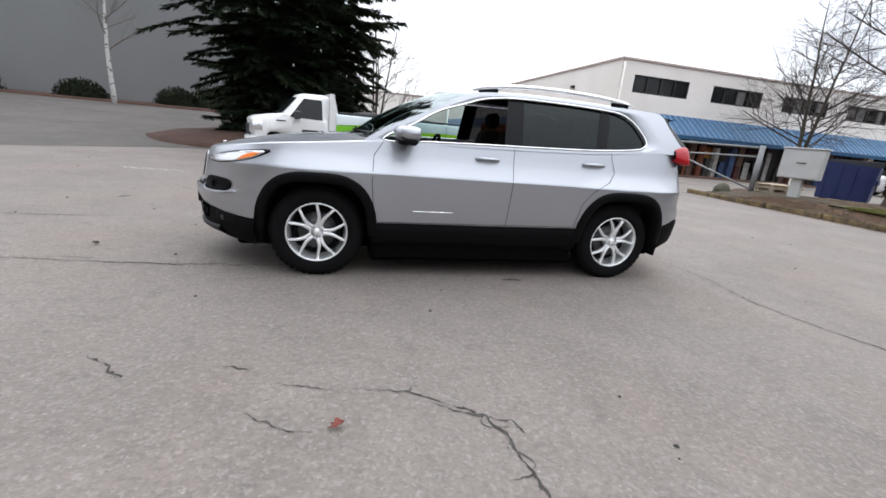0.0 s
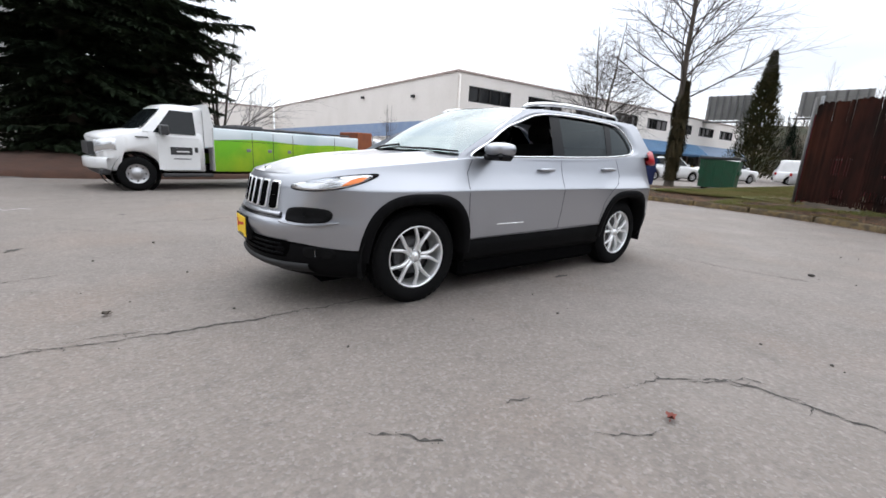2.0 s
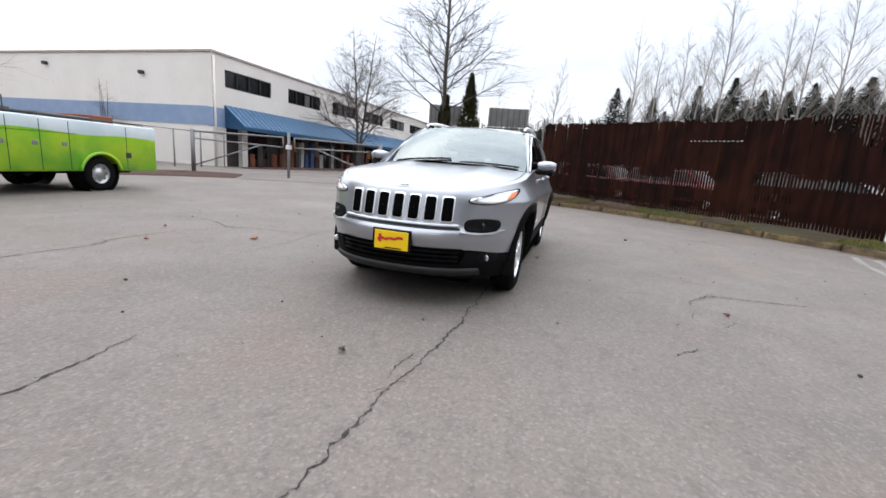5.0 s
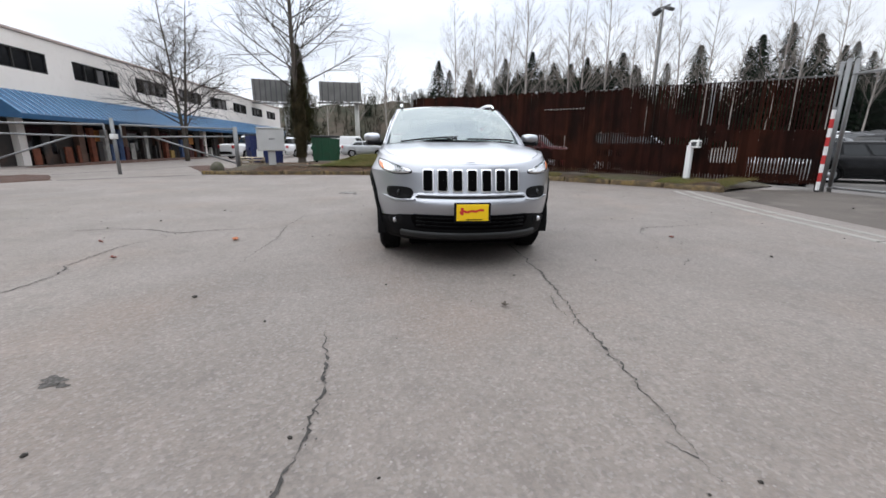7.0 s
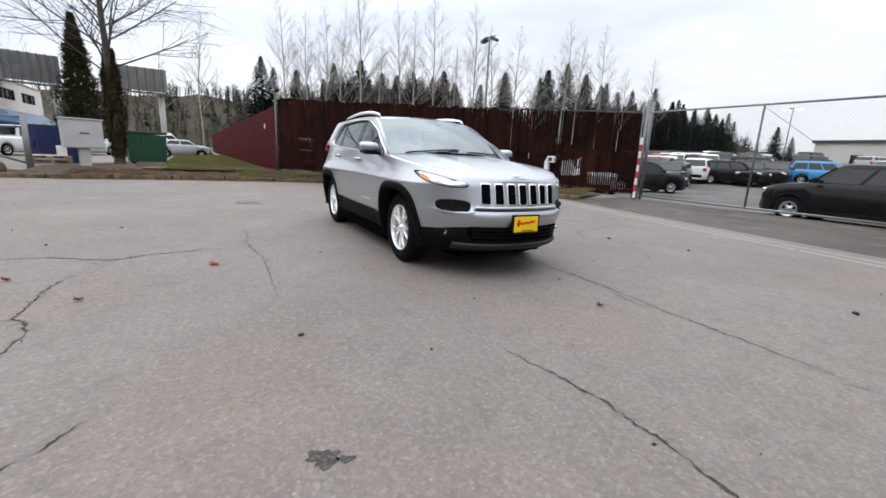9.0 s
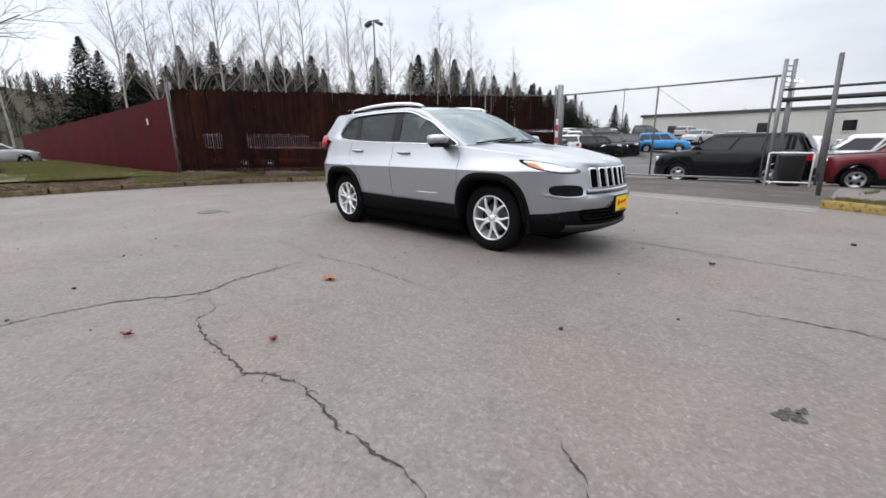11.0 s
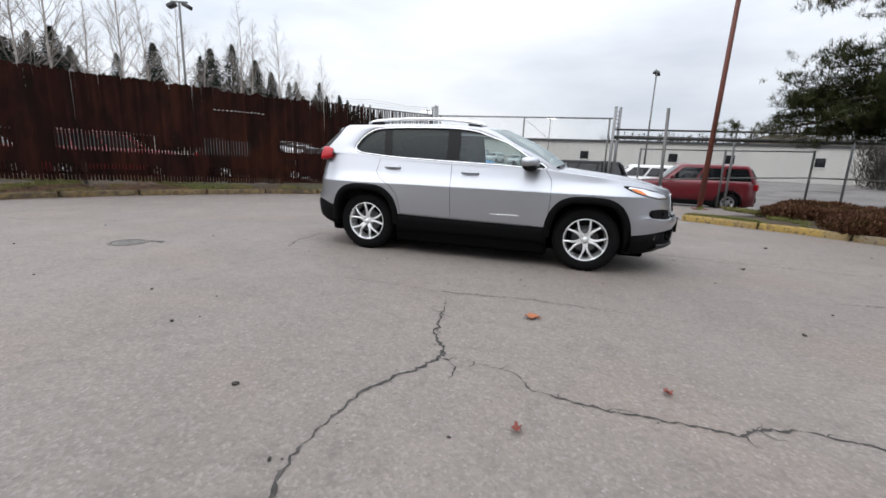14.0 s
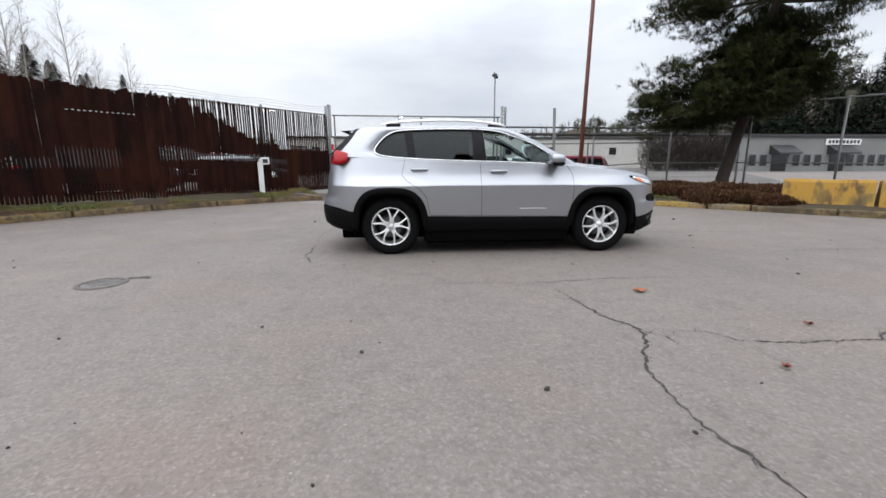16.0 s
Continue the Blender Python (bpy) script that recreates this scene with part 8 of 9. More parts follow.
def rounded(y0, y1, z0, z1, r, n=5, lean=0.0):
    """A rounded oblong outline, (y, z); lean shifts the upper edge outwards."""
    pts = []
    for cy, cz, a0 in ((y1 - r, z1 - r, 0), (y0 + r, z1 - r, 90), (y0 + r, z0 + r, 180), (y1 - r, z0 + r, 270)):
        for i in range(n):
            a = radians(a0 + 90 * i / (n - 1))
            y, z = cy + r * math.cos(a), cz + r * math.sin(a)
            pts.append((y + lean * (z - z0) / (z1 - z0), z))
    return pts


def along(points, k=6):
    return loop_dense(points, k)


grille = part("grille_surround", Shape().grid([[nose(y, z, o) for y in span(-0.47, 0.47, 31)] for z, o in ((0.660, -0.005), (0.664, 0.014), (0.674, 0.020), (0.686, 0.014), (0.692, -0.005))]), SILVER, car, "silver lip under the grille")
for i in range(7):
    y = (i - 3) * 0.127
    slot = rounded(y - 0.039, y + 0.039, 0.708, 0.886, 0.016, 5)
    bright = nose_patch(rounded(y - 0.048, y + 0.048, 0.698, 0.896, 0.018, 5), 0.006, ALLOY, "grille_frame", car)
    # flat near-black panel, the slot's inner shade put into its colour
    nose_patch(slot, 0.009, SHADE_BLACK, "grille_slot", bright)
for sign in (-1, 1):
    # slim lamps under the bonnet's edge
    def lamp_line(shrink=0.0):
        pts = []
        top = [(0.525, 0.880), (0.60, 0.907), (0.70, 0.940), (0.755, 0.957), (0.80, 0.972), (0.828, 0.978)]
        low = [(0.838, 0.957), (0.828, 0.917), (0.80, 0.884), (0.75, 0.862), (0.66, 0.844), (0.54, 0.850)]
        cy, cz = 0.69, 0.900
        for y, z in top + low:
            pts.append((sign * (cy + (y - cy) * (1 - shrink * 0.35)), cz + (z - cz) * (1 - shrink)))
        return pts

    lamp = nose_patch(along(lamp_line(), 3), 0.004, GLOSS_BLACK, "headlight", car, "slim headlight in a black bezel")
    nose_patch(along(lamp_line(0.16), 3), 0.007, LAMP_SILVER, "lamp_reflector", lamp)
    amber = [(sign * y, z) for y, z in ((0.770, 0.887), (0.785, 0.932), (0.802, 0.950), (0.820, 0.954), (0.818, 0.920), (0.792, 0.894))]
    nose_patch(amber, 0.010, AMBER, "indicator", lamp, "amber side reflector")
    part("led_strip", Shape().tube([nose(sign * y, z, 0.010) for y, z in ((0.61, 0.903), (0.67, 0.922), (0.745, 0.946))], 0.006, 6), LENS, lamp)
    # dark main lamp pods in the bumper
    pod = [(sign * y, z) for y, z in ((0.545, 0.640), (0.61, 0.632), (0.69, 0.634), (0.735, 0.648), (0.750, 0.690), (0.740, 0.722), (0.70, 0.734), (0.62, 0.737), (0.54, 0.727), (0.512, 0.700), (0.515, 0.662))]
    ring = nose_patch(along(pod, 4), 0.006, CABIN, "lamp_pod", car, "dark projector lamp pod in the bumper")
    shelf_line = [(sign * y, z) for y, z in ((0.50, 0.628), (0.60, 0.616), (0.70, 0.618), (0.765, 0.636), (0.770, 0.646), (0.70, 0.631), (0.60, 0.629), (0.51, 0.642))]
    nose_patch(along(shelf_line, 3), 0.016, SILVER, "pod_shelf", car, "silver ledge under the lamp pod")
    c = nose(sign * 0.63, 0.680, 0.006)
    part("projector", Shape().lathe([(0.001, -0.008), (0.022, -0.006), (0.03, 0.0)], 16, axis="x", m=Matrix.Translation(c) @ Matrix.Rotation(sign * 0.45, 4, "Z")), DARK_GLASS, ring)
    # fog lamps low down
    fog = nose_patch([(sign * y, z) for y, z in rounded(0.60, 0.74, 0.385, 0.465, 0.035)], 0.008, CABIN, "fog_lamp", car, "round fog lamp in the black skirt")
    c = nose(sign * 0.665, 0.425, 0.016)
    part("fog_lens", Shape().lathe([(0.001, -0.006), (0.018, -0.005), (0.026, 0.0)], 16, axis="x", m=Matrix.Translation(c) @ Matrix.Rotation(sign * 0.5, 4, "Z")), LAMP_SILVER, fog)
    # tow hook plugs' bright spot on the wing
    # tail lamp wrapping the corner
    rows = []
    for x, y, nx, ny in [p for p in PLAN if p[0] > 1.855 and p[1] > 0.46]:
        low = lerp(x, [(1.855, 1.190), (1.90, 1.150), (1.99, 1.124), (2.3, 1.110)])
        high = lerp(x, [(1.855, 1.235), (1.90, 1.270), (1.99, 1.292), (2.3, 1.292)])
        row = []
        for t, o in ((0, -0.03), (0.05, 0.006), (0.3, 0.018), (0.7, 0.018), (0.93, 0.008), (1, -0.03)):
            z = low + (high - low) * t
            p = hull(x, y, nx, ny, min(z, 1.20))
            wide = max(p.y, cabin_y(x, z) + 0.012) if ny > 0.6 else p.y
            row.append((p.x + nx * o, sign * (wide + ny * o), z))
        rows.append(row)
    part("tail_light", Shape().grid(rows), RED_LENS, car, "red wraparound tail light")

# black lower grille opening
mouth = along([(-0.52, 0.485), (-0.40, 0.497), (0.40, 0.497), (0.52, 0.485), (0.50, 0.40), (0.40, 0.375), (-0.40, 0.375), (-0.50, 0.40)], 5)
nose_patch(mouth, 0.010, SHADE_BLACK, "lower_grille", car)
bars = Shape()
for z in (0.400, 0.435, 0.470):
    bars.tube([nose(y, z, 0.018) for y in span(-0.48, 0.48, 13)], 0.007, 6)
part("lower_grille_bar", bars, CLADDING, car)
skid = Shape().grid([[nose(y, z, o) for y in span(-0.62, 0.62, 25)] for z, o in ((0.27, 0.0), (0.285, 0.022), (0.31, 0.03), (0.335, 0.022), (0.345, 0.0))])
part("bumper_lip", skid, GREY_SKIRT, car, "dark grey lip under the bumper")
nose_gap = Shape().grid([[nose(y, z, 0.006) for y in span(-0.49, 0.49, 31)] for z in (0.646, 0.661)])
part("grille_gap", nose_gap, GLOSS_BLACK, car)

# dealer card in the plate holder; its script is drawn as a plain slanted bar
px = -2.374
holder = part("plate_holder", Shape().box(px - 0.02, px + 0.05, -0.155, 0.165, 0.440, 0.618, 0.006), GLOSS_BLACK, car)
card = part("advertising_card", Shape().box(px - 0.024, px - 0.018, -0.135, 0.145, 0.460, 0.604, 0.002), YELLOW_CARD, holder, "yellow card with a red scrawl")
script = Shape()
slant = [(-0.125, 0.0), (-0.09, 0.012), (-0.05, 0.004), (-0.01, 0.014), (0.03, 0.010), (0.07, 0.022), (0.11, 0.020)]
for (a, za), (b, zb) in zip(slant, slant[1:]):
    script.add([(px - 0.026, -(a * 0.9 - 0.005), 0.532 + za - 0.010), (px - 0.026, -(b * 0.9 - 0.005), 0.532 + zb - 0.008), (px - 0.026, -(b * 0.9 - 0.005), 0.532 + zb + 0.010), (px - 0.026, -(a * 0.9 - 0.005), 0.532 + za + 0.012)], [(0, 1, 2, 3)])
script.box(px - 0.0275, px - 0.0255, 0.085, 0.11, 0.512, 0.575)
part("red_scrawl", script, RED_INK, card)
part("small_bar", Shape().box(px - 0.0275, px - 0.0255, -0.08, 0.06, 0.468, 0.476), GLOSS_BLACK, card)

# bonnet badge: plain bright oval
part("bonnet_badge", Shape().lathe([(0.001, 0.006), (0.04, 0.004), (0.045, 0.0)], 16, axis="z", m=Matrix.Translation((-2.19, 0, 0.967)) @ Matrix.Rotation(radians(-14), 4, "Y") @ Matrix.Diagonal((0.45, 1, 1, 1))), CHROME, car)
# bonnet shut line
gap = Shape()
for sign in (-1, 1):
    ring = []
    for x in span(-2.05, -0.95, 24):
        s = 0.93
        q = min(PLAN, key=lambda p: abs(p[0] - x) + (0 if p[1] > 0.3 else 9))
        w = hull(*q, edge_z(x)).y
        crown = smooth_lerp(x, [(-2.4, 0.0), (-2.2, 0.012), (-2.0, 0.035), (-1.6, 0.05), (-0.8, 0.05)])
        z = edge_z(x) + crown * (1 - s**2.4) + 0.003
        ring.append([(x, sign * (w * s - 0.003), z), (x, sign * (w * s + 0.003), z - 0.001)])
    gap.grid(ring, smooth=False)
part("bonnet_gap", gap, GLOSS_BLACK, car)

# wipers and cowl
cowl = Shape().grid([[(-1.13 + 0.22 * s * s, 0.80 * s, 1.112 + 0.045 * (1 - s * s)) for s in span(-1, 1, 17)], [(-1.05 + 0.20 * s * s, 0.80 * s, 1.108 + 0.043 * (1 - s * s)) for s in span(-1, 1, 17)]])
part("cowl", cowl, CLADDING, car)
for y0, y1 in ((-0.70, -0.12), (-0.02, 0.62)):
    pts = [(-1.085 + 0.19 * (y / 0.8) ** 2 + 0.035 * (t), y, 1.150 + 0.02 * (1 - (y / 0.8) ** 2) + 0.025 * t - 0.03 * (y / 0.8) ** 2) for t, y in zip(span(0, 1, 9), span(y1, y0, 9))]
    part("wiper", Shape().tube(pts, 0.010, 6), GLOSS_BLACK, car)
part("windscreen_sticker", Shape().box(-0.335, -0.325, -0.33, -0.17, 1.505, 1.545, m=Matrix.Translation((0, 0, 0))), material("white sticker", (0.8, 0.8, 0.8), 0.6), car)

# --- inside ---
tub = Shape().grid([[(-1.0, -0.78, 1.06), (1.74, -0.78, 1.10)], [(-1.0, -0.74, 0.62), (1.74, -0.74, 0.62)], [(-1.0, 0.74, 0.62), (1.74, 0.74, 0.62)], [(-1.0, 0.78, 1.06), (1.74, 0.78, 1.10)]], smooth=False)
tub.box(-0.99, -0.98, -0.74, 0.74, 0.62, 1.08).box(1.90, 1.91, -0.60, 0.60, 0.62, 1.2)
tub.box(0.9, 1.74, -0.74, 0.74, 0.95, 1.02).box(1.70, 1.91, -0.60, 0.60, 0.95, 1.02)
part("cabin_tub", tub, CABIN, car)
part("headlining", Shape().grid([[(x, y, smooth_lerp(x, ROOF) - 0.03) for y in span(-0.6, 0.6, 5)] for x in span(-0.2, 1.95, 9)]), CABIN, car)
part("dashboard", Shape().prism([(-1.0, 0.75), (-0.55, 0.75), (-0.50, 0.95), (-0.56, 1.07), (-0.72, 1.11), (-1.0, 1.10)], 1.46, Matrix.Translation((0, -0.73, 0))), CABIN, car)
part("steering_wheel", Shape().tube([(-0.40 + 0.07 * math.sin(a), -0.37 + 0.185 * math.cos(a), 1.02 + 0.17 * math.sin(a)) for a in span(0, 2 * math.pi, 25)], 0.016, 8, caps=False).box(-0.46, -0.40, -0.43, -0.31, 0.98, 1.05, 0.015), CABIN, car)
for x, y, w in ((0.10, -0.36, 0.25), (0.10, 0.36, 0.25), (0.98, -0.37, 0.30), (0.98, 0.37, 0.30)):
    seat = Shape()
    seat.box(x - 0.30, x + 0.20, y - w, y + w, 0.66, 0.82, 0.05)
    rows = []
    for t in span(0, 1, 7):
        cx, ww = x + 0.14 + 0.16 * t, w * (1 - 0.22 * t * t)
        rows.append([(cx - 0.05, y - ww, 0.78 + 0.50 * t), (cx - 0.07, y, 0.78 + 0.50 * t), (cx - 0.05, y + ww, 0.78 + 0.50 * t), (cx + 0.06, y + ww * 0.9, 0.78 + 0.50 * t), (cx + 0.07, y, 0.78 + 0.50 * t), (cx + 0.06, y - ww * 0.9, 0.78 + 0.50 * t)])
    seat.grid(rows, close=True)
    seat.add(rows[-1], [tuple(range(6))], True)
    so = part("car_seat", seat, SEAT, car, "black cloth car seat")
    part("headrest", Shape().box(x + 0.27, x + 0.37, y - 0.13, y + 0.13, 1.31, 1.47, 0.035), SEAT, so)
part("rear_view_mirror", Shape().box(-0.36, -0.33, -0.11, 0.11, 1.46, 1.52, 0.01), CABIN, car)

# ---- the service truck ----
TRUCK_WHITE = material("white truck paint", (0.74, 0.74, 0.74), 0.32, 0, [(1.2, (0.62, 0.62, 0.61), 0.45, 0.7, 0.5), (8, (0.50, 0.48, 0.45), 0.6, 0.8, 0.4)], coat=0.6)
LIME = material("lime green wrap", (0.17, 0.50, 0.012), 0.4, 0, [(0.55, (0.36, 0.56, 0.015), 0.46, 0.60, 0.95), (0.9, (0.09, 0.38, 0.012), 0.52, 0.66, 0.8)], coat=0.4)
PALE_WRAP = material("pale blue-white wrap", (0.58, 0.64, 0.66), 0.4, 0, [(0.9, (0.42, 0.52, 0.55), 0.42, 0.62, 0.8)], coat=0.4)
truck = thing("service_truck", "white service truck with lime-green tool body", "truck", m=pose(-1.02, 9.17, 0, 0, 0, 9.6))


def bowed(x, y):
    """The nose bows back towards its corners."""
    return x + (0.13 + 0.25 * abs(y / 0.95) ** 2.2) * min(1, max(0, (-2.25 - x) / 0.55))


prof = [(-2.92, 0.62, 1.08, 0.86), (-2.86, 0.62, 1.150, 0.91), (-2.74, 0.66, 1.195, 0.945), (-2.4, 0.70, 1.245, 0.955), (-2.1, 0.74, 1.29, 0.96), (-1.9, 0.45, 1.36, 0.97), (-1.75, 0.40, 1.38, 0.98), (-0.78, 0.40, 1.38, 0.98), (-0.72, 0.42, 1.36, 0.96)]
rows = []
for x in span(-2.92, -0.72, 45):
    lo, hi, ww = (lerp(x, [(p[0], p[k]) for p in prof]) for k in (1, 2, 3))
    s = abs(x + 2.07) / 0.47
    lo = max(min(lo, 0.45), 0.38 + 0.46 * math.sqrt(1 - s * s)) if s < 1 else 0.42
    lo = min(lo, hi - 0.1)
    rows.append([(x, -ww * 0.9, lo), (x, -ww, lo + 0.03), (x, -ww, max(lo + 0.04, hi - 0.35)), (x, -ww * 0.985, hi - 0.08), (x, -ww * 0.9, hi), (x, 0, hi + 0.04), (x, ww * 0.9, hi), (x, ww * 0.985, hi - 0.08), (x, ww, max(lo + 0.04, hi - 0.35)), (x, ww, lo + 0.03), (x, ww * 0.9, lo)])
rows = [[(bowed(p[0], p[1]), p[1], p[2]) for p in r] for r in rows]
sh = Shape().grid(rows)
for k in (0, -1):
    sh.add(rows[k], [tuple(range(11))])
part("body", sh, TRUCK_WHITE, truck)
cabr = []
for z, x0, x1, ww in ((1.28, -1.92, -0.72, 0.965), (1.55, -1.69, -0.71, 0.94), (1.80, -1.47, -0.71, 0.905), (1.875, -1.38, -0.73, 0.86), (1.91, -1.26, -0.82, 0.7)):
    cabr.append([(x0, -ww, z), (x1, -ww, z), (x1, 0, z), (x1, ww, z), (x0, ww, z), (x0 - 0.11, ww * 0.6, z), (x0 - 0.15, 0, z), (x0 - 0.11, -ww * 0.6, z)])
sh = Shape().grid(cabr, close=True)
sh.add(cabr[-1], [tuple(range(8))], True)
part("cab", sh, TRUCK_WHITE, truck)
for s in (-1, 1):
    part("side_window", Shape().add([(-1.72, s * 0.985, 1.27), (-0.88, s * 0.985, 1.25), (-0.90, s * 0.927, 1.76), (-1.36, s * 0.927, 1.765)], [(0, 1, 2, 3)]), DARK_GLASS, truck)
    door = part("door", Shape().box(-1.66, -0.83, s * 0.984 - 0.006, s * 0.984 + 0.006, 0.46, 1.20, 0.004), TRUCK_WHITE, truck)
    part("door_handle", Shape().box(-0.93, -0.86, s * 0.995 - 0.015, s * 0.995 + 0.015, 0.86, 0.98, 0.01), DARK_BOX, door)
    sign_ = part("door_sign", Shape().box(-1.42, -0.98, s * 0.992 - 0.003, s * 0.992 + 0.003, 0.80, 0.97, 0.002), DARK_BOX, door, "dark door sign with illegible white lines")
    part("sign_bar", Shape().box(-1.30, -1.04, s * 0.996 - 0.003, s * 0.996 + 0.003, 0.86, 0.885), WHITE_PAINT, sign_)
    part("small_bar", Shape().box(-1.36, -1.02, s * 0.992 - 0.003, s * 0.992 + 0.003, 0.70, 0.72), DARK_BOX, door)
    part("wing_badge", Shape().box(-2.05, -1.82, s * 0.975 - 0.01, s * 0.975 + 0.012, 1.14, 1.165), DARK_BOX, truck)
    mir = part("mirror", Shape().box(-1.62, -1.46, s * 1.12 - 0.12, s * 1.12 + 0.12, 1.22, 1.44, 0.03), DARK_BOX, truck)
    part("mirror_arm", Shape().tube([(-1.56, s * 0.95, 1.26), (-1.55, s * 1.05, 1.28)], 0.02, 6), DARK_BOX, mir)
    wrap = [(bowed(-2.92, y) - 0.016, y) for y in (0.60, 0.70, 0.80, 0.87)] + [(-2.54, 0.930), (-2.47, 0.959), (-2.40, 0.964)]
    lens_ = Shape().grid([[(x + 0.03 * (k in (0, 3)), s * (y - 0.02 * (k in (0, 3))), lerp(y, [(0.6, a), (0.95, b)])) for x, y in wrap] for k, (a, b) in enumerate(((0.78, 0.86), (0.80, 0.88), (1.04, 1.07), (1.06, 1.09)))])
    part("headlight", lens_, LAMP_SILVER, truck, "big clear headlight wrapping the corner")
    part("step", Shape().box(-1.6, -0.55, s * 0.93 - 0.08, s * 0.93 + 0.08, 0.30, 0.38, 0.02), DARK_BOX, truck)
part("windscreen", Shape().grid([[(-1.93 + 0.43 * f - 0.15 * (1 - q * q) - 0.025, q * (0.90 - 0.08 * f), 1.325 + 0.46 * f) for q in span(-1, 1, 9)] for f in span(0, 1, 4)]), DARK_GLASS, truck)
part("grille", Shape().box(-2.80, -2.68, -0.46, 0.46, 0.74, 1.02, 0.02), DARK_BOX, truck)
guard = []
for q in span(-1, 1, 17):
    x, y = -2.86 + 0.28 * abs(q) ** 2.2, 0.965 * q
    guard.append([(x + 0.25, y * 0.97, 0.46), (x + 0.03, y, 0.46), (x, y, 0.49), (x, y, 0.67), (x + 0.03, y, 0.70), (x + 0.25, y * 0.97, 0.70)])
guard = Shape().grid(guard, close=True)
part("bumper", guard, TRUCK_WHITE, truck)
part("bumper_skirt", Shape().box(-2.70, -2.50, -0.88, 0.88, 0.34, 0.47, 0.03), DARK_BOX, truck)
part("chassis", Shape().box(-2.6, 3.4, -0.45, 0.45, 0.34, 0.55), CABIN, truck)
# fairing behind the cab
part("headboard", Shape().prism([(-0.70, 1.0), (-0.42, 1.0), (-0.44, 1.30), (-0.58, 1.96), (-0.70, 1.96)], 1.9, Matrix.Translation((0, -0.95, 0))), TRUCK_WHITE, truck)
# tool body
top = lambda x: 1.45
for s in (-1, 1):
    low_ = Shape()
    rows = []
    for x in span(-0.52, 3.56, 60):
        q = abs(x - 2.11) / 0.46
        lo = 0.43 if q >= 1 else max(0.43, 0.36 + 0.42 * math.sqrt(1 - q * q))
        wave = 1.195 + 0.030 * math.sin(2.3 * x + 0.4) - 0.07 * max(0, x - 2.5)
        rows.append([(x, s * 0.70, lo), (x, s * 1.02, lo), (x, s * 1.04, lo + 0.02), (x, s * 1.04, wave)])
    low_.grid(rows)
    part("side_panel", low_, LIME, truck, "lime-green tool body side")
    up = Shape()
    rows2 = [[(r[3][0], s * 1.04, r[3][2]), (r[3][0], s * 1.04, 1.42), (r[3][0], s * 1.02, 1.45), (r[3][0], s * 0.62, 1.45), (r[3][0], s * 0.62, 0.95)] for r in rows]
    up.grid(rows2)
    part("upper_panel", up, PALE_WRAP, truck, "pale upper tool body side")
    lip = [(2.11 - 0.47 * math.cos(a), s * 1.045, 0.37 + 0.44 * math.sin(a)) for a in span(0.15, math.pi - 0.15, 21)]
    part("arch_lip", Shape().tube(lip, 0.035, 6), LIME, truck)
    for x in (-0.52, 3.56):
        part("end_panel", Shape().add([(x, s * 0.62, 0.45), (x, s * 1.04, 0.45), (x, s * 1.04, 1.45), (x, s * 0.62, 1.45)], [(0, 1, 2, 3)]), TRUCK_WHITE, truck)
    for x in (0.38, 0.92, 1.46, 2.75):
        part("locker_gap", Shape().box(x - 0.006, x + 0.006, s * 1.041 - 0.002, s * 1.041 + 0.002, 0.46 if abs(x - 2.1) > 0.6 else 0.85, 1.40), DARK_BOX, truck)
    part("locker_line", Shape().box(-0.5, 1.6, s * 1.041 - 0.002, s * 1.041 + 0.002, 1.165, 1.175), DARK_BOX, truck)
    for x in (0.28, 0.82, 1.36):
        part("latch", Shape().box(x - 0.05, x + 0.05, s * 1.045 - 0.008, s * 1.045 + 0.008, 0.92, 1.0, 0.01), GALV, truck)
    part("filler_cap", Shape().box(2.72, 2.86, s * 1.044 - 0.006, s * 1.044 + 0.006, 0.72, 0.84, 0.01), DARK_BOX, truck)
    part("tail_lamp", Shape().box(3.55, 3.58, s * 0.95 - 0.05, s * 0.95 + 0.05, 0.8, 1.1, 0.01), RED_LENS, truck)
    part("top_rail", Shape().tube([(-0.4, s * 0.8, 1.50), (3.4, s * 0.8, 1.50)], 0.025, 6), DARK_BOX, truck)
part("load_bed", Shape().box(-0.5, 3.5, -0.62, 0.62, 0.85, 0.95), DARK_BOX, truck)
part("ladder_load", Shape().box(0.2, 0.9, -0.5, 0.5, 0.95, 1.58, 0.02).box(1.3, 2.4, -0.55, 0.4, 0.95, 1.55, 0.02), DARK_STEEL, truck)
part("whip_aerial", Shape().tube([(0.55, -0.8, 1.45), (0.55, -0.8, 1.75)], 0.012, 5), DARK_BOX, truck)
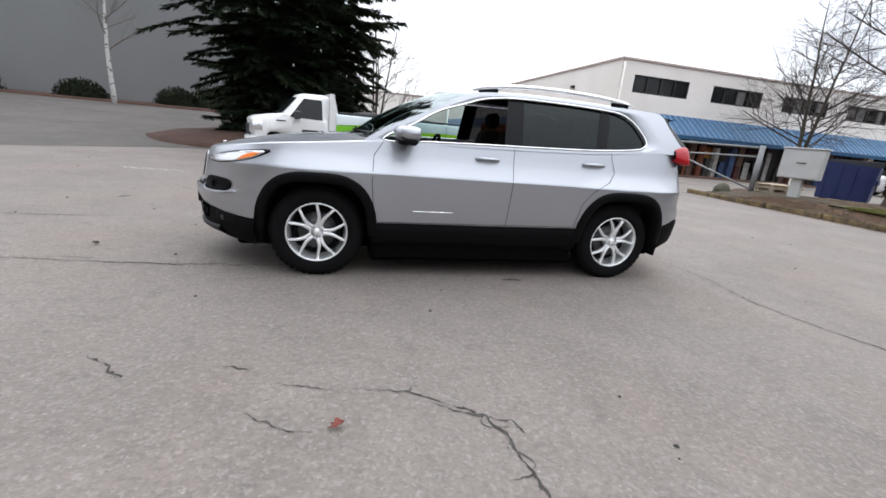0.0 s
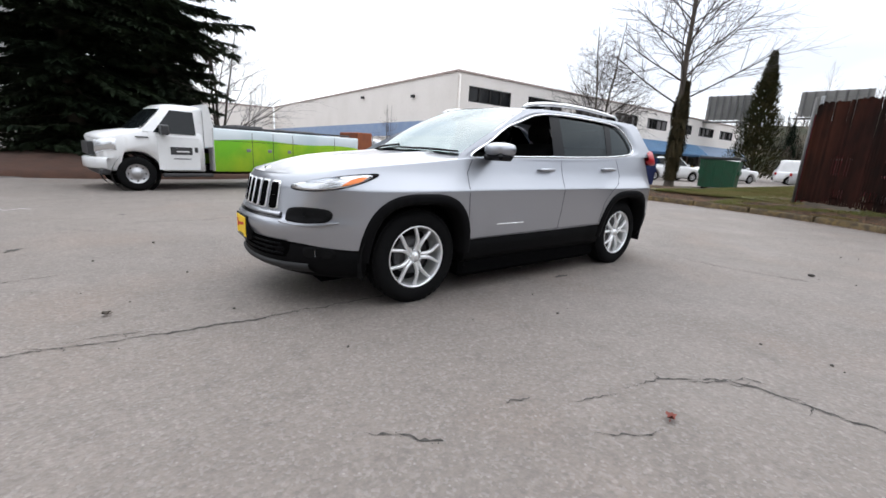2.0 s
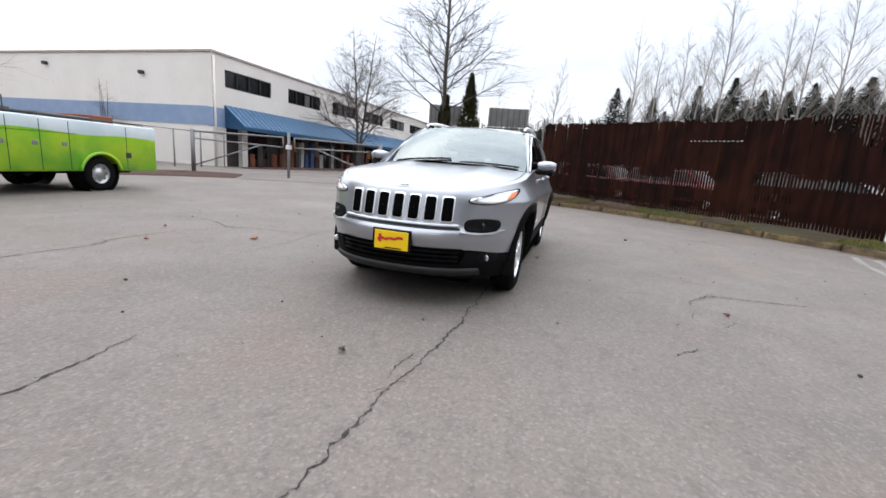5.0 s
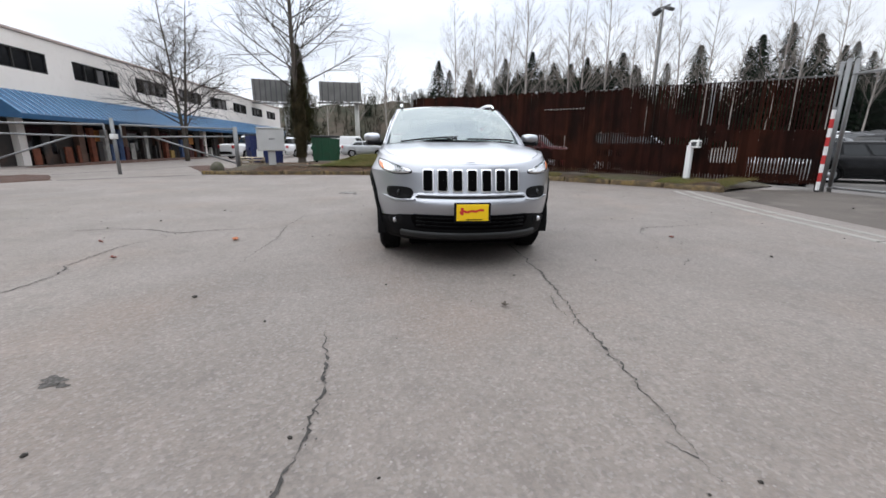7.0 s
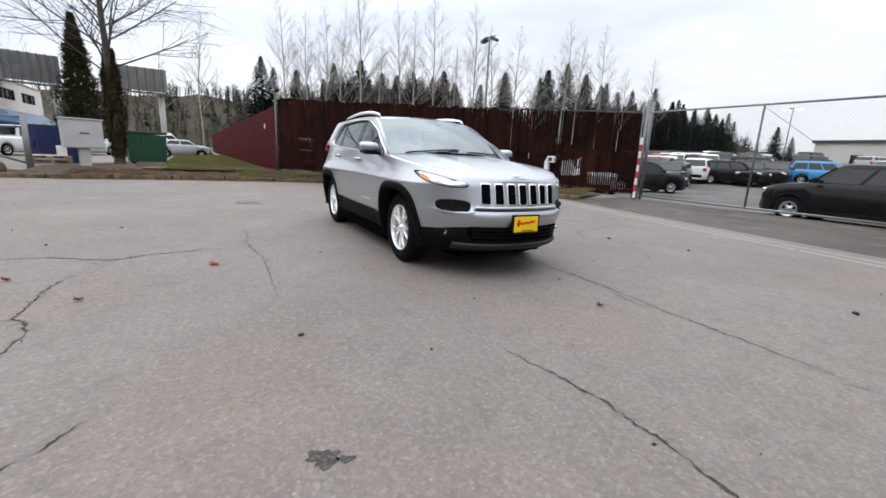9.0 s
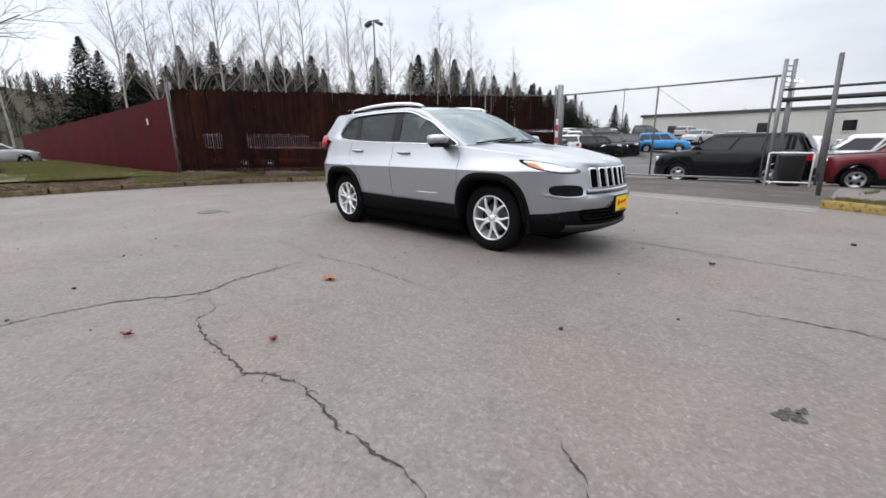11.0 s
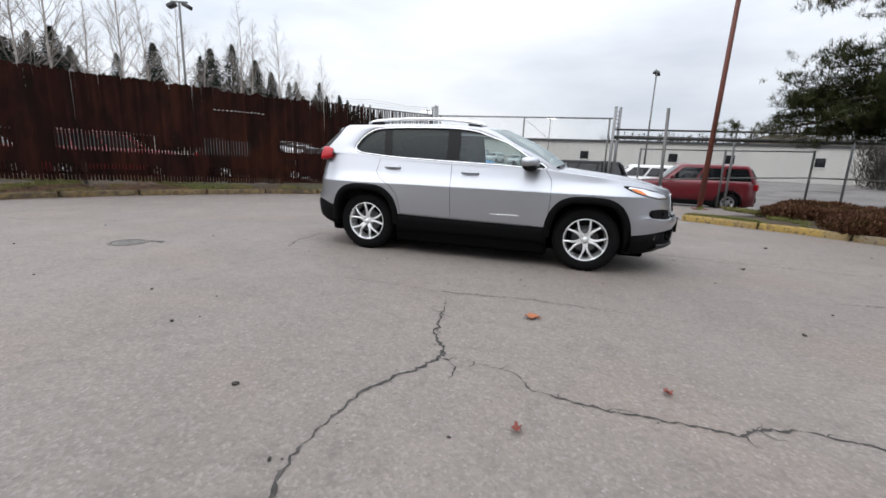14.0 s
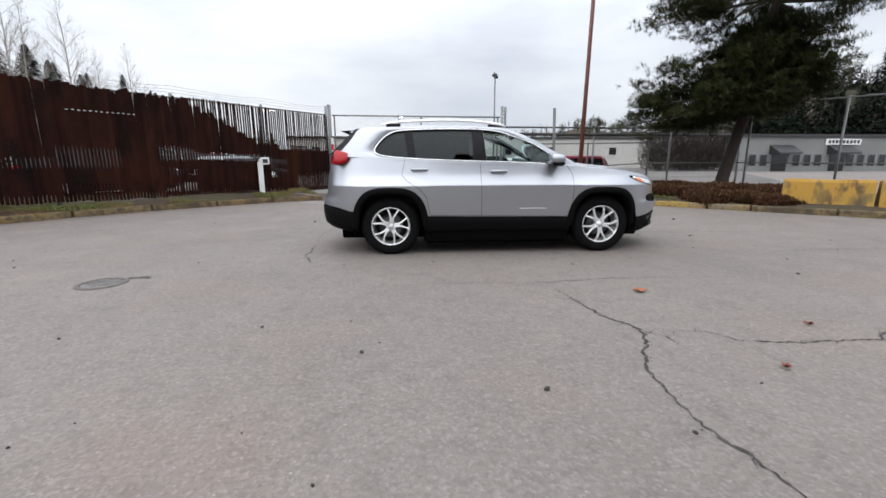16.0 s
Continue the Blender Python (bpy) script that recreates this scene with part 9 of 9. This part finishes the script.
for x, y in ((-2.07, -0.86), (-2.07, 0.86), (2.11, -0.90), (2.11, 0.90)):
    s = -1 if y < 0 else 1
    mm = Matrix.Translation((x, y, 0.37)) @ Matrix.Rotation(0 if s < 0 else math.pi, 4, "Z")
    wheel = new("wheel", clean(Shape().lathe([(0.001, -0.10), (0.07, -0.11), (0.09, -0.07), (0.15, -0.05), (0.20, -0.075), (0.215, -0.10), (0.22, 0.0)], 24).mesh("wheel", STEEL_RIM)))
    wheel.parent = truck
    wheel.matrix_basis = mm
    part("tyre", Shape().lathe([(0.21, -0.105), (0.30, -0.12), (0.36, -0.09), (0.37, 0), (0.36, 0.09), (0.30, 0.12), (0.21, 0.1)], 32), RUBBER, wheel)
    for k in range(8):
        a = 2 * math.pi * k / 8
        part("hand_hole", Shape().lathe([(0.001, -0.074), (0.022, -0.074)], 10, m=Matrix.Translation((0.165 * math.cos(a), 0.012, 0.165 * math.sin(a)))), DARK_BOX, wheel)
    part("arch_liner", Shape().lathe([(0.44, -0.10), (0.44, 0.25)], 24), CABIN, wheel)

# ---- fallen leaves, twigs and stones on the asphalt ----
LEAF_RED = material("red-brown leaf", (0.17, 0.042, 0.032), 0.8, 0, [(20, (0.20, 0.05, 0.03), 0.4, 0.7, 0.8)])
LEAF_TAN = material("orange-brown leaf", (0.34, 0.11, 0.045), 0.8, 0, [(20, (0.26, 0.10, 0.04), 0.4, 0.7, 0.8)])


def fallen_leaf(x, y, size, turn, mat, label, seed):
    rnd = random.Random(seed)
    t = thing("fallen_leaf", label, "leaf", "fallen leaves", m=pose(x, y, 0.004, 0, 0, turn))
    ring = []
    for k in range(20):
        a = 2 * math.pi * k / 20
        r_ = size * (0.55 + 0.35 * abs(math.cos(2.5 * a)) ** 0.7) * rnd.uniform(0.85, 1.1)
        ring.append((r_ * math.cos(a), 0.75 * r_ * math.sin(a), 0.012 + 0.018 * abs(math.sin(1.5 * a + seed)) * rnd.uniform(0.5, 1.2)))
    part("blade", Shape().add([(0, 0, 0.004)] + ring, [(0, 1 + k, 1 + (k + 1) % 20) for k in range(20)], True), mat, t)
    part("stalk", Shape().tube([(0, 0, 0.006), (-size * 1.1, size * 0.2, 0.012)], 0.003, 4), mat, t)


for k, (x, y, s, a, mt, lb) in enumerate((
    (-1.157, -2.724, 0.036, 30, LEAF_RED, "small red-brown curled leaf on the asphalt"),
    (-0.949, 2.545, 0.075, 10, LEAF_TAN, "orange-brown curled leaf on the asphalt"),
    (-1.01, 3.984, 0.036, 70, LEAF_RED, "small red-brown leaf near the crack"),
    (-1.733, 3.399, 0.034, 120, LEAF_RED, "red-brown leaf flat on the asphalt"),
    (-3.248, -0.13, 0.034, 200, BARK, "dark crumpled leaf on the asphalt"),
)):
    fallen_leaf(x, y, s, a, mt, lb, k)
rnd = random.Random(77)
grit = Shape()
for i in range(160):
    x, y, s = rnd.uniform(-7, 6), rnd.uniform(-5, 7), rnd.uniform(0.004, 0.014)
    if abs(x) < 2.4 and abs(y) < 1:
        continue
    grit.lathe([(0.001, s), (s, s * 0.4), (s * 0.9, 0.0)], 5, axis="z", m=pose(x, y, 0.001, 0, 0, rnd.uniform(0, 360)) @ Matrix.Diagonal((1, rnd.uniform(0.5, 1), 1, 1)))
tagged(new("grit", grit.mesh("grit", STAIN)), "dark grit and crumbs scattered over the asphalt", "grit", "", "stuff")
for x, y, s in ((3.0, -2.3, 0.035), (-4.2, -2.05, 0.03), (1.1, -7.8, 0.03), (-2.9, 2.1, 0.02), (-2.1, -3.2, 0.02), (0.4, 4.1, 0.02), (1.4, 3.6, 0.018)):
    c = thing("asphalt_crumb", "loose dark crumb of asphalt", "stone", "loose crumbs", m=pose(x, y, 0, 0, 0, x * 90))
    rows = [[(s * math.sin(b) * math.cos(a) * (1 + 0.25 * noise.noise((a, b, x))), 0.7 * s * math.sin(b) * math.sin(a), 0.45 * s * (1 + math.cos(b))) for a in span(0, 2 * math.pi * 7 / 8, 8)] for b in span(0.01, 3.1, 5)]
    part("lump", Shape().grid(rows, close=True), STAIN, c)

# grass on the verges: single tufts of blades
def grass_stuff(name, line, side, d0, d1, count, zf, label, mat, seed, hmin=0.025, hmax=0.075, bare=-0.05, thick=0.006):
    rnd = random.Random(seed)
    pts = dense([(*p, 0) for p in line], 0.1)
    sh = Shape()
    for i in range(count):
        k = rnd.randint(1, len(pts) - 2)
        t = (pts[k + 1] - pts[k - 1]).normalized()
        d = d0 + (d1 - d0) * rnd.random() ** 1.3
        p = Vector((pts[k].x + side * t.y * d + rnd.uniform(-0.12, 0.12), pts[k].y - side * t.x * d + rnd.uniform(-0.12, 0.12), zf(d)))
        if noise.noise((p.x * 0.9, p.y * 0.9, seed)) < bare:
            continue
        for q in range(4):
            a = rnd.uniform(0, 6.28)
            h = rnd.uniform(hmin, hmax)
            b = Vector((math.cos(a), math.sin(a), 0))
            tip = p + b * rnd.uniform(0.01, 0.06) + Vector((0, 0, h))
            s = Vector((-b.y, b.x, 0)) * thick
            sh.add([p - s, p + s, tip], [(0, 1, 2)])
    ob = new(name, sh.mesh(name, mat))
    return tagged(ob, label, "grass", "", "stuff")


grass_stuff("grass", KERB_EAST[:8], 1, 0.17, 2.4, 26000, lambda d: lerp(d, [(0.15, 0.12), (0.4, 0.15), (1.2, 0.21), (2.4, 0.27), (4, 0.26)]), "patchy yellow-green winter grass along the fence", GRASS, 3)
grass_stuff("grass", KERB_EAST[7:9], 1, 1.2, 12.5, 30000, lambda d: lerp(d, [(3, 0.27), (4.5, 0.24), (6, 0.19), (9, 0.13)]), "worn grass between tree and red fence", GRASS, 5, 0.03, 0.08, -0.6, 0.011)
grass_stuff("grass", KERB_WEST[:3], -1, 0.17, 2.2, 11000, lambda d: lerp(d, [(0.15, 0.10), (0.5, 0.14), (1.0, 0.18), (1.6, 0.23)]), "thin grass at the yellow kerb", GRASS, 4)
LAWN = material("worn lawn", (0.105, 0.105, 0.030), 0.95, 0, [(0.5, (0.15, 0.125, 0.048), 0.42, 0.62, 0.9), (5, (0.065, 0.070, 0.020), 0.5, 0.7, 0.7)], bump=0.8, bump_scale=30)
lawn_z = lambda x: lerp(x, [(11.8, 0.29), (15, 0.28), (20, 0.21), (24, 0.15), (34, 0.06)])
rows = []
for x in span(11.9, 66, 70):
    far_ = 4.3 - 0.3 * math.sin(x * 0.9)
    rows.append([(x, y, (lawn_z(x) if 0 < k < 7 else -0.05) + 0.02 * noise.noise((x, y, 1))) for k, y in enumerate([0.36 + (x - 12) * 0.031 + (far_ - 0.36) * f for f in (0, 0.02, 0.2, 0.4, 0.6, 0.8, 0.98, 1.0)])])
setting("lawn", Shape().grid(rows), LAWN, "worn yellow-green lawn along the red fence", fix=False)
grass_stuff("grass", [(12.0, 0.45), (22, 0.75), (40, 1.3)], -1, 0.0, 3.6, 36000, lambda d: 0.24, "yellow-green tufts on the lawn by the red fence", GRASS, 6, 0.03, 0.09, -0.35, 0.011)
litter = Shape()
rnd = random.Random(31)
pts = dense([(*p, 0) for p in KERB_EAST[:-1]], 0.1)
for i in range(14000):
    k = rnd.randint(1, len(pts) - 2)
    t = (pts[k + 1] - pts[k - 1]).normalized()
    d = rnd.uniform(-0.25, 1.2) if rnd.random() < 0.8 else rnd.uniform(0, 6)
    z = 0.006 if d < 0 else (0.145 if d < 0.16 else lerp(d, [(0.15, 0.135), (0.4, 0.16), (1.2, 0.225), (3, 0.28)]))
    p = Vector((pts[k].x + t.y * d, pts[k].y - t.x * d, z + 0.01)) + t * rnd.uniform(-0.07, 0.07)
    a, s = rnd.uniform(0, 6.28), rnd.uniform(0.012, 0.034)
    u, v = Vector((math.cos(a), math.sin(a), rnd.uniform(-0.15, 0.15))) * s, Vector((-math.sin(a), math.cos(a), rnd.uniform(-0.15, 0.15))) * s * 0.6
    litter.add([p - u, p - v, p + u, p + v], [(0, 1, 2, 3)])
ends = [k for k in range(1, len(pts) - 2) if pts[k].x > 8.6]
for i in range(15000):
    k = rnd.choice(ends)
    t = (pts[k + 1] - pts[k - 1]).normalized()
    d = 0.15 + 4.2 * rnd.random() ** 1.4
    z = lerp(d, [(0.15, 0.135), (0.4, 0.16), (1.2, 0.225), (3, 0.28), (4.5, 0.27)])
    p = Vector((pts[k].x + t.y * d, pts[k].y - t.x * d, z + 0.012)) + t * rnd.uniform(-0.07, 0.07)
    a, s = rnd.uniform(0, 6.28), rnd.uniform(0.02, 0.05)
    u, v = Vector((math.cos(a), math.sin(a), rnd.uniform(-0.2, 0.2))) * s, Vector((-math.sin(a), math.cos(a), rnd.uniform(-0.2, 0.2))) * s * 0.6
    litter.add([p - u, p - v, p + u, p + v], [(0, 1, 2, 3)])
tagged(new("leaf_litter", litter.mesh("leaf_litter", material("leaf litter", (0.12, 0.060, 0.030), 0.9, 0, [(7, (0.24, 0.125, 0.055), 0.5, 0.75, 0.8), (3, (0.05, 0.033, 0.024), 0.5, 0.7, 0.8)]))), "brown leaf litter lying along the kerb", "leaves", "", "stuff")

# ---- the slats of the brown fence ----
rnd = random.Random(17)


def slat_mesh(wide, gaps, top_cut):
    """One upright slat; gaps: heights between which it is worn narrower, and how much."""
    sh = Shape()
    w = wide / 2
    steps = [(0.0, w * 0.72), (0.16, w * 0.85), (0.20, w)] if not gaps or gaps[0][0] > 0.1 else [(0.0, w * 0.62)]
    end = w
    for z0, z1, k in gaps:
        if z1 > 3:
            steps += [(z0 + 0.02, w), (z0 + 0.07, w * k)]
            end = w * k
        else:
            steps += [(z0 + 0.02, w), (z0 + 0.07, w * k), (z1 - 0.07, w * k), (z1, w)]
    rows = []
    for z, k in steps + [(2.55 - top_cut, end), (2.62 - top_cut, end * 0.8)]:
        rows.append([(-k, -0.004, z), (k, -0.004, z), (k, 0.004, z), (-k, 0.004, z)])
    sh.grid(rows, close=True, smooth=False)
    sh.add(rows[-1], [(0, 1, 2, 3)])
    return clean(sh.mesh("slat", BROWN_SLAT))


def gaps_at(t, n1, n2):
    """Where the slats along the fence have shrunk or broken, as (from, to, width left)."""
    if t < 0.52:
        out = []
        if 0.08 < t < 0.49 and n2 > -0.12:
            out.append((0.14, 0.46, 0.66))
        if 0.06 < t < 0.50 and n1 > -0.22:
            out.append((0.70, 1.28 if n2 > -0.2 else 1.02, 0.70))
        return tuple(out)
    if t < 0.565:
        return ()
    if t < 0.63:
        return ((0.10, 0.42, 0.66), (0.52, 0.80, 0.70), (0.92, 1.36, 0.62))
    low = round(lerp(t, [(0.63, 2.45), (0.70, 2.05), (0.78, 1.55), (0.84, 1.42), (1.0, 1.35)]) / 0.15) * 0.15
    if t < 0.80:
        return ((0.94, 1.22, 0.56), (low, 9, 0.60))
    if t < 0.86:
        return ((0.45, 1.12, 0.58), (low, 9, 0.56)) if n2 > -0.15 else ((low, 9, 0.56),)
    return ((0.06, 0.70, 0.76), (low, 9, 0.56)) if n1 > -0.3 else ((low, 9, 0.6),)


SLATS = {}
count = int(FLEN / 0.074)
facing = math.atan2(along_f.y, along_f.x)
for i in range(count):
    t = (i + 0.5) / count
    p = FA + (FB - FA) * t
    key = (rnd.choice((0.082, 0.079)), gaps_at(t, noise.noise((i * 0.07, 3.3, 0)), noise.noise((i * 0.055, 8.1, 0))), rnd.choice((0.0, 0.03, -0.02)) if t < 0.63 else rnd.choice((-0.04, -0.05)))
    if key not in SLATS:
        SLATS[key] = slat_mesh(*key)
    me = SLATS[key]
    if rnd.random() < 0.004:
        continue
    s = part("slat", me, None, slat_fence)
    s.matrix_basis = Matrix.Translation((p.x, p.y, fence_ground(t) + 0.10 + rnd.uniform(-0.02, 0.02))) @ Matrix.Rotation(facing, 4, "Z") @ Matrix.Rotation(rnd.uniform(-0.12, 0.12), 4, "Z") @ Matrix.Rotation(rnd.uniform(-0.006, 0.006), 4, "Y")
